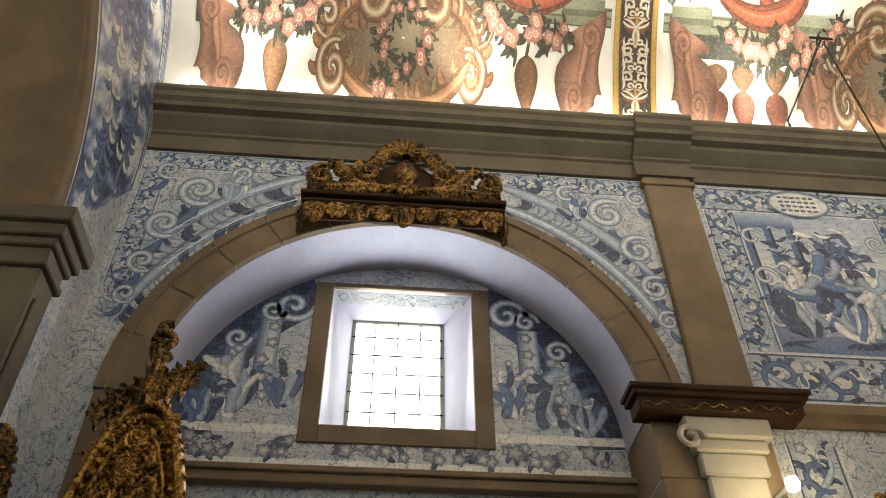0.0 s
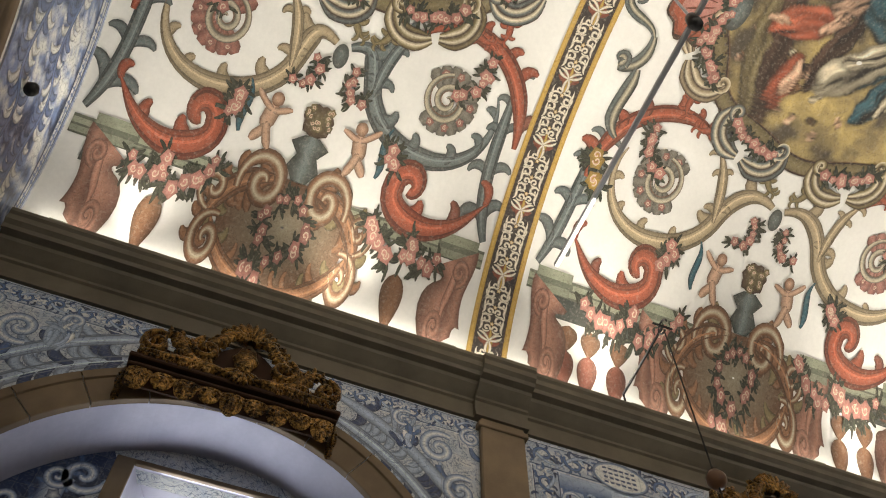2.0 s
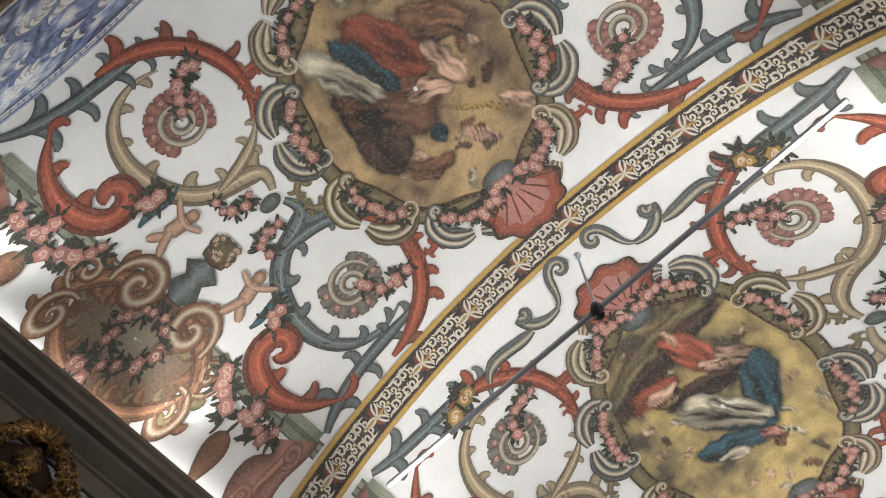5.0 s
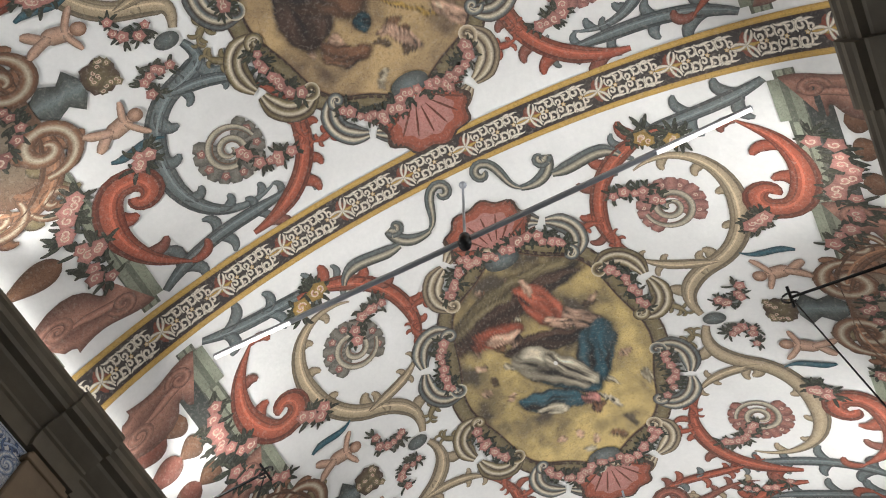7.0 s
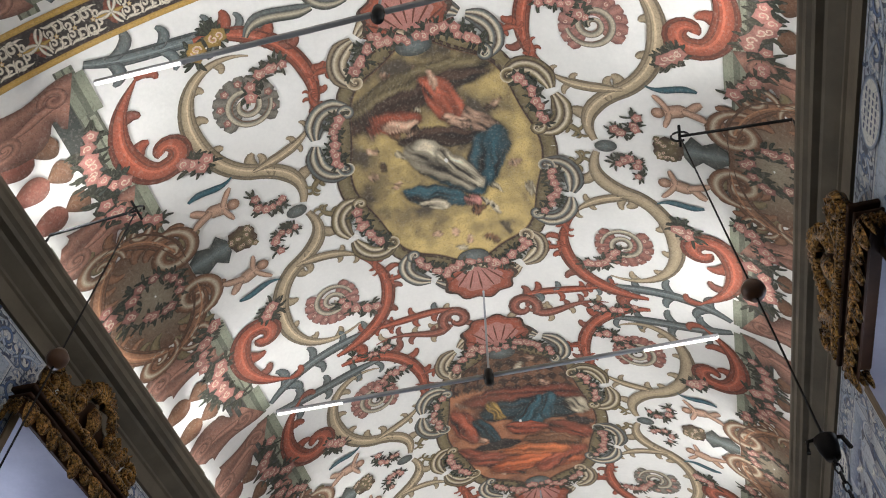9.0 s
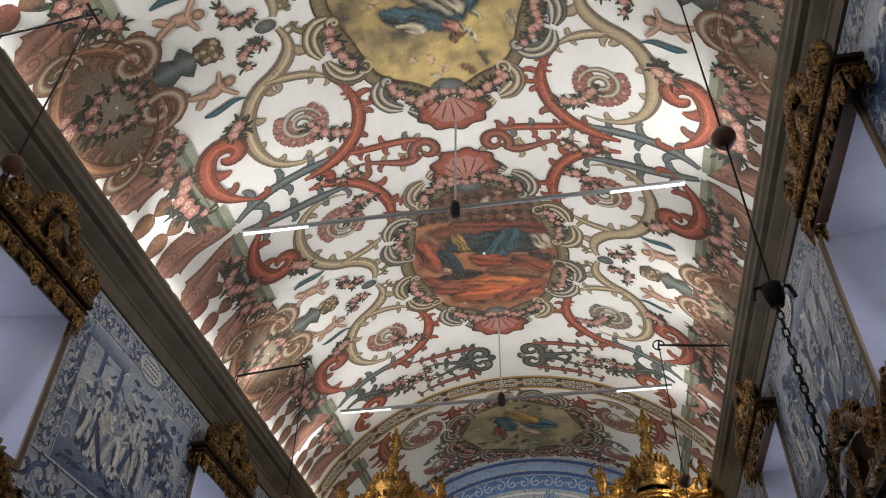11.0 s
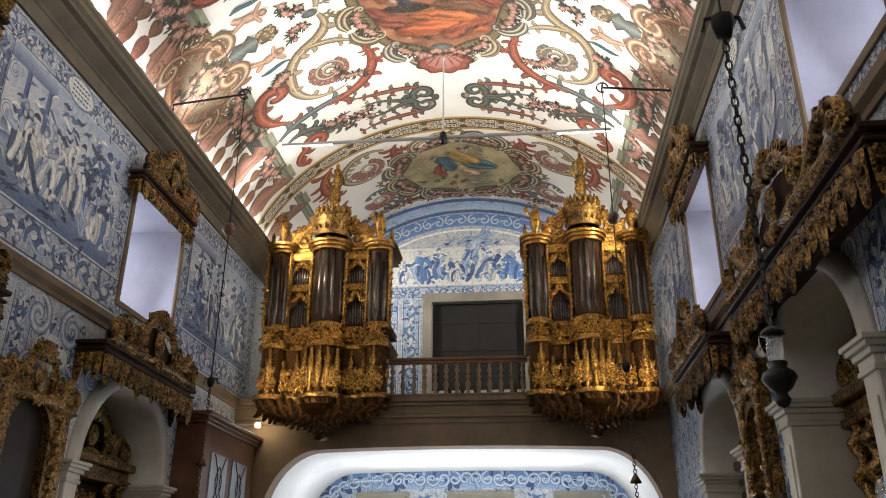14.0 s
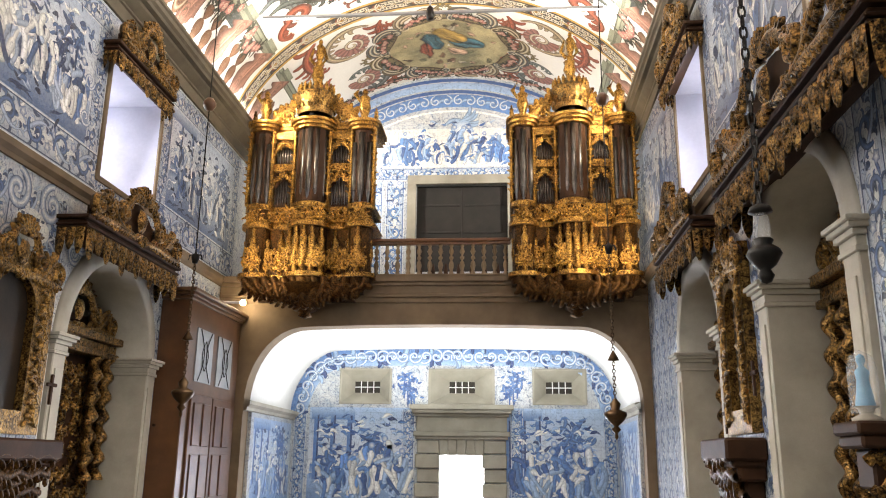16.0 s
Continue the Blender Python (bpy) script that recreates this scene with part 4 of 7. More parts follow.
# centre, scroll distance, half length towards each end, medallion half length and centre
BAYS = [(-0.35, 1.56, (2.95, 2.78), -0.05, 1.72), (6.48, 1.90, (3.45, 3.2), 6.45, 2.02), (12.75, 1.88, (3.08, 3.3), 12.75, 2.05)]
GOLD_SKY = (np.array(lin(206, 176, 104)), np.array(lin(104, 88, 62)), np.array(lin(96, 66, 46)))
PICS = [((np.array(lin(190, 160, 112)), np.array(lin(92, 74, 58)), GOLD_SKY[2], 0.5),
         [(-0.7, -0.35, 1.2, 0.34, 1.7, DBROWN * 1.2), (-0.35, -0.45, 1.1, 0.42, 0.7, BROWN), (0.1, -0.9, 1.1, 0.34, 1.2, RED), (-0.5, -1.0, 1.0, 0.26, 1.1, CREAM * 0.75), (-0.25, -0.95, 0.9, 0.16, 1.3, TEAL * 0.5),
          (0.1, -0.2, 0.5, 0.16, 0.5, FLESH), (0.45, -0.35, 0.6, 0.18, 1.6, FLESH * 0.9), (0.7, -0.75, 0.7, 0.24, 0.8, BROWN * 1.2), (0.55, 0.35, 1.0, 0.035, 0.6, OCHRE * 0.8), (-0.15, 0.15, 0.24, 0.12, 0.4, TEAL * 0.45), (0.2, 0.55, 0.5, 0.12, 0.9, FLESH * 0.8), (-0.5, 0.4, 0.5, 0.14, 0.4, BROWN), (0.85, 0.5, 0.4, 0.14, 1.0, FLESH)]),
        ((np.array(lin(214, 186, 118)), np.array(lin(78, 70, 58)), GOLD_SKY[2], 1.1),
         [(-0.2, -1.15, 2.0, 0.22, -0.15, OLIVE * 0.8), (-0.3, -0.95, 2.2, 0.20, -0.2, DBROWN), (0.1, -0.35, 1.3, 0.18, 0.1, DBROWN * 1.1), (0.17, -0.85, 0.75, 0.27, 1.2, RED * 1.3), (-0.55, -0.70, 0.62, 0.20, 0.1, RED * 0.9), (-0.5, -0.62, 0.4, 0.10, 0.1, FLESH), (0.6, -0.5, 0.5, 0.15, 0.8, FLESH * 0.7), (0.3, -0.55, 0.35, 0.10, 0.3, FLESH), (0.12, -1.15, 0.3, 0.05, 1.5, FLESH),
          (0.58, 0.10, 0.95, 0.28, 2.0, TEAL * 0.85), (-0.25, 0.50, 0.9, 0.20, 0.35, TEAL * 0.8), (0.1, 0.35, 0.8, 0.16, 0.5, TEAL * 0.9), (-0.05, 0.05, 1.15, 0.26, 0.75, CREAM * 0.62), (0.2, 0.18, 0.8, 0.15, 0.9, CREAM * 0.85), (0.24, 0.66, 0.26, 0.12, 0.6, PINK), (-0.3, 0.6, 0.4, 0.07, 0.4, CREAM * 0.8), (0.5, 0.8, 0.4, 0.06, 1.0, CREAM * 0.8), (0.26, 0.84, 0.18, 0.09, 1.4, BROWN)]),
        ((np.array(lin(182, 122, 84)), np.array(lin(104, 66, 48)), GOLD_SKY[2], 0.3, -1.0),
         [(0.2, -0.62, 2.0, 0.32, 0.05, RED * 0.55), (0.25, -0.30, 1.7, 0.34, 0.05, TEAL * 0.35), (0.25, -0.18, 0.9, 0.22, 2.1, TEAL * 0.9), (0.55, -0.3, 0.7, 0.16, 1.9, TEAL * 0.8), (1.05, -0.3, 0.45, 0.22, 0.8, CREAM * 0.7), (-0.35, -0.35, 0.5, 0.2, 1.2, OCHRE * 0.75), (-1.0, -0.15, 0.8, 0.24, 1.4, RED), (-0.65, 0.1, 0.8, 0.2, 1.2, TEAL * 0.4), (0.1, 0.18, 0.6, 0.2, 0.1, RED * 1.2), (0.9, 0.35, 0.9, 0.26, 0.3, RED * 0.8), (-0.5, 0.48, 0.8, 0.14, 0.1, DARK), (1.1, 0.1, 0.5, 0.12, 0.3, DARK),
          (0.5, 0.55, 0.9, 0.2, 0.1, BROWN * 1.3), (-0.75, 0.85, 1.4, 0.22, 0.8, RED * 0.9), (-0.3, 0.95, 1.5, 0.26, 0.3, RED * 1.15), (0.1, 1.1, 1.6, 0.28, 0.0, np.array(lin(190, 100, 58))), (0.55, 1.05, 1.1, 0.24, -0.5, RED), (0.15, 0.75, 1.2, 0.14, 0.1, np.array(lin(196, 112, 66)))])]
for bi, (yc, ts, ends, my, hv) in enumerate(BAYS):
    for sx in (-1, 1):
        for sv in (-1, 1):
            q = Quarter(gv, yc, sx, sv)
            stem = (GREYB if bi == 0 and sv > 0 else BEIGE)
            vend = ends[0] if sv < 0 else ends[1]
            scroll_quarter(q, ts, stem, HUB[(bi + (sv > 0) + (sx > 0)) % 3], vend)
            vs = [2.36] if bi == 0 else [1.32, 3.02]
            for v in vs:
                console(gv, q.m, min(v, vend - 0.36))
            lo = vs[0] + 0.28
            if bi == 0:
                garland(gv, bez((4.10, 1.7), (4.35, 1.65), (4.3, 2.0), (4.2, 2.1), 8), 0.10, q.m, 0.016, n=6)
                drop_motif(gv, q.m, 1.62)
            else:
                for v in (1.85, 2.30, 2.66):
                    drop_motif(gv, q.m, v, 4.38, BROWN * 0.9, 0.22)
                    drop_motif(gv, q.m, v, 4.58, RED2 * 0.8 if sv < 0 else BROWN, 0.30)
                garland(gv, bez((4.12, 1.75), (4.36, 1.9), (4.36, 2.3), (4.12, 2.5), 10), 0.11, q.m, 0.016, n=9)
            stroke(gv, np.stack([np.full(8, 4.25), np.linspace(lo - 0.2, vend - 0.3, 8)], 1), 0.10, [GREY * 0.7, GREY * 0.55], q.m, 0.006, across=2)
        q = Quarter(gv, yc, sx, 1)
        ledge_run(gv, q.m, -ends[0] + 0.05, ends[1] - 0.05)
        cartouche(gv, q.m, BROWN * 1.35)
        disc(gv, (2.42, 0), 0.13, GREYB, GREY * 0.6, q.m, 0.016, sq=(1.2, 0.8))
    q = Quarter(gv, my, 1, 1)
    medallion(gv, q.m, 1.48, hv, PICS[bi][0], [(u * 1.12, v * 1.2 + (0.42 if bi == 0 else 0), L * 1.2, w * 1.2, a, c) for u, v, L, w, a, c in PICS[bi][1]], bi * 3.7)
    crest_shell(gv, q.m, hv + 0.28, 1)
    if bi:
        crest_shell(gv, q.m, -hv - 0.30, -1)
painted_band(gv, 2.42, 3.0)
painted_band(gv, 17.55, 18.15)
# leaf scrolls between the medallions
for y, sgn in ((3.45, 1), (9.67, 1), (16.35, 1), (16.9, -1)):
    for sx in (-1, 1):
        q = Quarter(gv, y, sx, sgn)
        col = GREY if y < 4 or y > 16 else RED2
        if y < 4:
            for pts, wd in ((np.concatenate([spiral((0.32, -0.30), 0.03, 0.14, 0, 5.5, 12), bez((0.45, -0.38), (0.62, -0.22), (0.52, 0.10), (0.80, 0.16), 10)]), 0.07),
                            (np.concatenate([bez((0.72, 0.14), (1.05, 0.22), (1.25, 0.02), (1.22, -0.18), 12), spiral((1.14, -0.16), 0.09, 0.02, 0.2, 5.5, 10)]), 0.09),
                            (bez((1.2, 0.12), (1.6, 0.16), (1.95, -0.12), (2.15, 0.22), 14), 0.10)):
                stroke(gv, pts, taper(len(pts), wd, 0.5, 0.35), [GREY * 0.35, GREYB, GREY * 0.5, CREAM * 0.8, GREY * 0.7, GREY * 0.3], q.m, 0.013, across=9)
            for pf in ((2.45, 0.02), (2.75, 0.16)):
                garland(gv, [pf, (pf[0] + 0.06, pf[1] + 0.05)], 0.13, q.m, 0.016, n=3, col=OCHRE * 0.9)
            continue
        sy_leaf(gv, q.m, np.concatenate([spiral((0.62, 0.05), 0.05, 0.26, 0, 6.5, 16), bez((0.85, 0.2), (1.2, 0.35), (1.5, -0.1), (2.1, 0.0), 16)]), 0.10, col, every=0.36, L=0.24, col2=BEIGE)
        sy_leaf(gv, q.m, bez((0.6, -0.2), (1.1, -0.35), (1.7, -0.2), (2.3, -0.45), 14), 0.08, RED if y == 9.67 else RED2, every=0.36, L=0.22, col2=GREYB)
        garland(gv, bez((1.9, 0.1), (2.1, 0.25), (2.35, 0.2), (2.5, 0.05), 6), 0.09, q.m, 0.016, n=5, col=OCHRE if y < 4 else PINK)
# scrolls and consoles next to the far band
for sx in (-1, 1):
    q = Quarter(gv, 16.75, sx, 1)
    console(gv, q.m, 0.42)
    ledge_run(gv, q.m, -0.75, 0.78)
    for v in (-0.55, -0.15):
        drop_motif(gv, q.m, v, 4.38, BROWN * 0.9, 0.22)
        drop_motif(gv, q.m, v, 4.58, BROWN, 0.30)
    garland(gv, bez((4.12, -0.6), (4.34, -0.5), (4.34, -0.1), (4.14, 0.05), 10), 0.11, q.m, 0.016, n=8)
    acanthus(gv, np.concatenate([spiral((3.25, 0.05), 0.06, 0.26, 0.4, 5.2, 16), bez((3.5, 0.1), (3.85, 0.25), (3.8, 0.6), (3.55, 0.72), 10)]), taper(26, 0.12, 0.4, 0.1), RED, q.m, 0.012, every=0.25, L=0.28, sides=(1,), rnd=rnd, col2=RED2)
    acanthus(gv, bez((3.75, -0.55), (3.1, -0.75), (2.9, 0.1), (2.35, 0.1), 20), taper(20, 0.09, 0.5, 0.1), GREY, q.m, 0.0095, every=0.22, L=0.3, rnd=rnd, col2=GREYB)
    garland(gv, bez((2.9, -0.35), (2.75, -0.2), (2.65, -0.3), (2.5, -0.2), 8), 0.10, q.m, 0.016, n=6)
# last bay over the organ gallery
for sx in (-1, 1):
    q = Quarter(gv, 20.05, sx, 1)
    for v, col in ((-0.95, BEIGE), (0.95, GREYB)):
        c = np.array([2.45, v])
        acanthus(gv, spiral(c, 0.80, 0.5, 1.0 if v > 0 else 4.0, 4.6, 34), taper(34, 0.09, 0.4, 0.2), col, q.m, 0.009, every=0.24, L=0.26, sides=(1,), rnd=rnd)
        shell_fan(gv, c, 0.45, 0, 4.2, HUB[2], q.m, 0.011, 11)
        stroke(gv, spiral(c, 0.3, 0.03, 2, 9, 30), taper(30, 0.05, 0.6, 0.3), [DARK, CREAM, BROWN], q.m, 0.014)
        sy_leaf(gv, q.m, bez((1.6, v - 0.7), (1.9, v - 0.2), (1.5, v + 0.3), (1.8, v + 0.8), 14), 0.10, RED, every=0.2, L=0.28)
        sy_leaf(gv, q.m, bez((3.2, v - 0.9), (3.7, v - 0.5), (3.6, v + 0.2), (3.3, v + 0.6), 14), 0.11, RED, every=0.26, L=0.3)
        console(gv, q.m, v * 1.5)
        for dv in (-0.4, 0.0, 0.4):
            drop_motif(gv, q.m, v * 0.6 + dv, 4.40, BROWN, 0.42)
    ledge_run(gv, q.m, -1.85, 1.9)
q = Quarter(gv, 20.15, 1, 1)
medallion(gv, q.m, 1.62, 1.35, (np.array(lin(188, 172, 128)), np.array(lin(120, 116, 88)), GOLD_SKY[2], -0.6), [(-0.4, -0.2, 0.9, 0.3, 1.2, TEAL * 1.2), (0.5, -0.1, 0.9, 0.36, 0.2, TEAL * 1.4), (0.1, -0.5, 1.0, 0.3, 0.6, OCHRE), (-0.6, 0.2, 0.7, 0.26, 1.4, RED), (0.2, 0.35, 0.6, 0.2, 0.4, FLESH)], 9.1)
for sx in (-1, 1):
    q = Quarter(gv, 21.75, sx, 1)
    garland(gv, [(u, 0.05 * math.sin(u * 7)) for u in np.linspace(0.1, 3.6, 26)], 0.10, q.m, 0.018, n=26)
tagged(obj("ceiling_painting", gv, M_FRESCO, False), "painted scrolls, shells and garlands in red, grey and ochre on the vault", "ceiling", kind="structure")

# ---- carved and turned work ----


def solid(g, pts, w, mp, off=0.0, h=0.04, across=5):
    stroke(g, pts, w, None, mp, off, h, across)
    stroke(g, pts, w, None, mp, off, -h, 3)


def leafy(g, pts, w, mp, off=0.0, h=0.04, every=0.16, L=0.16, sides=(1, -1)):
    acanthus(g, pts, w, None, mp, off, h, every, L, sides, rnd=rnd)
    stroke(g, pts, w, None, mp, off, -h * 0.6, 3)


def fan(g, p, r, a0, a1, mp, off, h, n=9, inner=0.15):
    for a in np.linspace(a0, a1, n):
        q = np.stack([np.asarray(p) + np.array([math.cos(a), math.sin(a)]) * r * t for t in np.linspace(inner, 1.0, 6)])
        solid(g, q, r * abs(a1 - a0) / n * np.array([0.25, 0.38, 0.5, 0.6, 0.6, 0.3]), mp, off, h)


def crest(g, mp, c, z, W, H, h=0.05):
    """Symmetric scroll cresting with a shell on top."""
    fan(g, (c, z + H * 0.66), H * 0.34, 0.35, math.pi - 0.35, mp, 0.0, h)
    disc(g, (c, z + H * 0.40), H * 0.17, (1,) * 4, (1,) * 4, mp, 0.0, 6, 0.10, 4, 24, sq=(0.85, 1.2), h=h)
    fan(g, (c, z + H * 0.16), H * 0.2, math.pi + 0.3, 2 * math.pi - 0.3, mp, 0.02, h * 0.8, 7)
    for s in (-1, 1):
        leafy(g, bez((c + s * 0.02 * W, z + H * 0.74), (c + s * 0.16 * W, z + H * 0.85), (c + s * 0.13 * W, z + H * 0.45), (c + s * 0.24 * W, z + H * 0.42), 16), taper(16, 0.05 * H + 0.02, 0.6, 0.3), mp, 0.0, h, 0.09, 0.13)
        solid(g, spiral((c + s * 0.20 * W, z + H * 0.36), 0.15 * H + 0.03, 0.02, 1.6 - s * 0.4, -s * 9, 26), taper(26, 0.05 * H, 0.7, 0.4), mp, 0.01, h)
        leafy(g, bez((c + s * 0.20 * W, z + H * 0.12), (c + s * 0.30 * W, z + H * 0.06), (c + s * 0.33 * W, z + H * 0.62), (c + s * 0.42 * W, z + H * 0.40), 16), taper(16, 0.05 * H + 0.02, 0.6, 0.3), mp, 0.0, h, 0.08, 0.13)
        solid(g, spiral((c + s * 0.44 * W, z + H * 0.24), 0.14 * H + 0.03, 0.02, 1.6, -s * 9, 26), taper(26, 0.05 * H, 0.7, 0.4), mp, 0.01, h)
        leafy(g, bez((c + s * 0.06 * W, z + H * 0.06), (c + s * 0.2 * W, z + H * 0.16), (c + s * 0.36 * W, z + H * 0.02), (c + s * 0.49 * W, z + H * 0.08), 16), taper(16, 0.045 * H + 0.015, 0.6, 0.4), mp, 0.0, h, 0.07, 0.11)
        fan(g, (c + s * 0.30 * W, z + H * 0.30), H * 0.16, 0.5, 2.7, mp, 0.0, h * 0.8, 6)


def fringe(g, mp, a0, a1, z, H, n, h=0.03):
    """Carved lambrequin that hangs below z."""
    W = (a1 - a0) / n
    for k in range(n):
        c = a0 + (k + 0.5) * W
        d = H * (1.0, 0.72, 0.86, 0.72)[k % 4]
        t = np.linspace(0, 1, 8)
        solid(g, np.stack([np.full(8, c), z - d * t], 1), W * 0.5 * np.array([1, 1, 1, 0.97, 0.92, 0.82, 0.62, 0.25]), mp, 0.0, h)
        for s in (-1, 1):
            solid(g, spiral((c + s * W * 0.22, z - d * 0.35), W * 0.2, 0.01, 0, s * 7, 12), W * 0.055, mp, h, 0.015, 3)
        solid(g, bez((c, z - d * 0.2), (c + W * 0.1, z - d * 0.5), (c - W * 0.1, z - d * 0.7), (c, z - d * 0.98), 8), taper(8, W * 0.14), mp, h, 0.02, 3)


BOARD = [(0.0, 0.0, 0.05), (0.03, 0.05, 0.09), (-0.02, 0.09, 0.15), (0.05, 0.15, 0.21)]


def canopy(name, x, s, yc, W, z, depth, H, F, label, category, group, gold=None):
    """Carved pelmet or baldachin on a wall."""
    gold = gold or M_GOLD_D
    t = thing(name, (x, yc, z), label, category, group)
    for o0, u0, u1 in BOARD:
        g = Geo()
        xa, xb = sorted((x, x + s * (depth + o0)))
        g.box((xa, yc - W / 2 - o0, z + u0), (xb, yc + W / 2 + o0, z + u1), 0.012)
        part("moulding", g, M_DARKWOOD, t, "dark wooden moulding")
    mp = wall_x(x + s * (depth + 0.02), s)
    # dark board added behind the crest, in place of shade in its gaps
    g = Geo()
    mb = wall_x(x + s * (depth - 0.045), s)
    pts = [(yc - W * 0.47 + W * 0.94 * k / 20, z + 0.2 + H * (0.16 + 0.52 * math.exp(-((k - 10) / 4.2) ** 2) + 0.10 * math.exp(-((abs(k - 10) - 8) / 1.6) ** 2))) for k in range(21)]
    g.poly([(yc - W * 0.47, z + 0.2)] + [(yc + W * 0.47, z + 0.2)] + pts[::-1], [], mb, -0.03)
    part("crest_shade_board", g, M_DARKWOOD, t, "dark board standing for the shade within the carved crest")
    # dark strip added behind the fringe for the same shade
    g = Geo()
    g.box((min(x + s * (depth - 0.05), x + s * (depth - 0.02)), yc - W / 2, z - F * 0.62), (max(x + s * (depth - 0.05), x + s * (depth - 0.02)), yc + W / 2, z), 0.004)
    part("valance_shade_board", g, M_DARKWOOD, t)
    g = Geo()
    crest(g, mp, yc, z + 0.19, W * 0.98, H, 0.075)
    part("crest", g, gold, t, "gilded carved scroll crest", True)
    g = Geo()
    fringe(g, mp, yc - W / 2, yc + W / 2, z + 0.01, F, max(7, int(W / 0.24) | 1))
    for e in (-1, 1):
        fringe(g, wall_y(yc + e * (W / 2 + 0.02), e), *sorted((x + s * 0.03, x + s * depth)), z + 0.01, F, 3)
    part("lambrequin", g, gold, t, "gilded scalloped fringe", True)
    return t


# ---- windows of the nave ----
def pane_grid(parent, x, y0, y1, z0, z1, ny, nz, name="bar", r=0.012, mat=None):
    for k in range(1, ny):
        g = Geo()
        yk = y0 + (y1 - y0) * k / ny
        g.tube([(x, yk, z0), (x, yk, z1)], r)
        part(name, g, mat or M_IRON, parent)
    for k in range(1, nz):
        g = Geo()
        zk = z0 + (z1 - z0) * k / nz
        g.tube([(x + 0.012, y0, zk), (x + 0.012, y1, zk)], r)
        part(name, g, mat or M_IRON, parent)


def nave_window(num, x, s, y0, y1, z0, z1, depth, gy0, gy1, gz0, gz1, stone, fw):
    """x: wall face; s: towards the nave; the glass lies depth behind it, in a splayed reveal."""
    w = tagged(new("window_%d" % num), "deep splayed window with an iron grille, bright daylight behind", "window", kind="structure")
    w.location = (x, (y0 + y1) / 2, z0)
    if fw:
        g = Geo()
        for a, b, c, d in ((y0 - fw, y0, z0 - fw, z1 + fw * 0.3), (y1, y1 + fw, z0 - fw, z1 + fw * 0.3), (y0, y1, z0 - fw, z0), (y0, y1, z1, z1 + fw * 0.3)):
            g.box((min(x - 0.02 * s, x + 0.035 * s), a, c), (max(x - 0.02 * s, x + 0.035 * s), b, d), 0.008)
        part("window_frame", g, stone, w, "brown stone surround")
    g = Geo()
    outer = np.array([(y0, z0), (y1, z0), (y1, z1), (y0, z1), (y0, z0)])
    inner = np.array([(gy0, gz0), (gy1, gz0), (gy1, gz1), (gy0, gz1), (gy0, gz0)])
    mp = wall_x(x, -s)
    P = np.stack([mp(outer[:, 0], outer[:, 1], np.full(5, 0.0)), mp(inner[:, 0], inner[:, 1], np.full(5, depth))], 1)
    for k in range(4):
        g.grid(P[k:k + 2])
    part("reveal", g, M_REVEAL, w, "limewashed splayed reveal")
    xg = x - s * depth
    pane_grid(w, xg + s * 0.03, gy0, gy1, gz0, gz1, 4, 6, r=0.008)
    g = Geo()
    for a, b, c, d in ((gy0 - 0.02, gy0 + 0.04, gz0, gz1), (gy1 - 0.04, gy1 + 0.02, gz0, gz1), (gy0, gy1, gz0 - 0.02, gz0 + 0.04), (gy0, gy1, gz1 - 0.04, gz1 + 0.02)):
        g.box((min(xg, xg + s * 0.04), a, c), (max(xg, xg + s * 0.04), b, d), 0.006)
    part("sash", g, M_STONE_P, w, "pale window sash")
    g = Geo()
    g.box((min(xg - s * 0.25, xg - s * 0.23), gy0 - 0.3, gz0 - 0.3), (max(xg - s * 0.25, xg - s * 0.23), gy1 + 0.3, gz1 + 0.3))
    o = obj("backdrop_daylight", g, M_SKYGLOW)
    tagged(o, "bright overcast daylight outside the window", "backdrop", kind="structure")
    return w


nave_window(1, -5.75, 1, -0.98, 0.60, 6.04, 7.84, 0.95, -0.77, 0.36, 6.50, 8.10, M_STONE, 0.20)
for k, (c, w) in enumerate(WIN):
    nave_window(2 + k, XL, 1, c - w, c + w, WZ[0], WZ[1], 1.15, c - 0.62, c + 0.62, WZ[0] + 0.25, WZ[1] - 0.15, M_STONE, 0.10)
    nave_window(4 + k, XR, -1, c - w, c + w, WZ[0], WZ[1], 1.15, c - 0.62, c + 0.62, WZ[0] + 0.25, WZ[1] - 0.15, M_STONE, 0.10)

LBL = "dark gilded carved pelmet with scroll crest above a window"
for x, s, yc, z in ((XL, 1, -0.24, 8.16), (XL, 1, 6.75, 8.34), (XL, 1, 12.88, 8.36), (XR, -1, 6.5, 8.42), (XR, -1, 12.95, 8.42)):
    canopy("window_pelmet", x, s, yc, 2.18, z, 0.26, 0.95, 0.30, LBL, "pelmet", "window pelmets")
LBL = "large gilded carved baldachin over a side altar arch"
for x, s, yc, W in ((XL, 1, 12.8, 3.3), (XR, -1, 12.95, 2.75), (XR, -1, 8.0, 4.35), (XL, 1, 6.6, 4.3)):
    canopy("altar_baldachin", x, s, yc, W, 5.18 if yc > 9 else 5.06, 0.46, 1.0, 0.46, LBL, "baldachin", "altar baldachins")

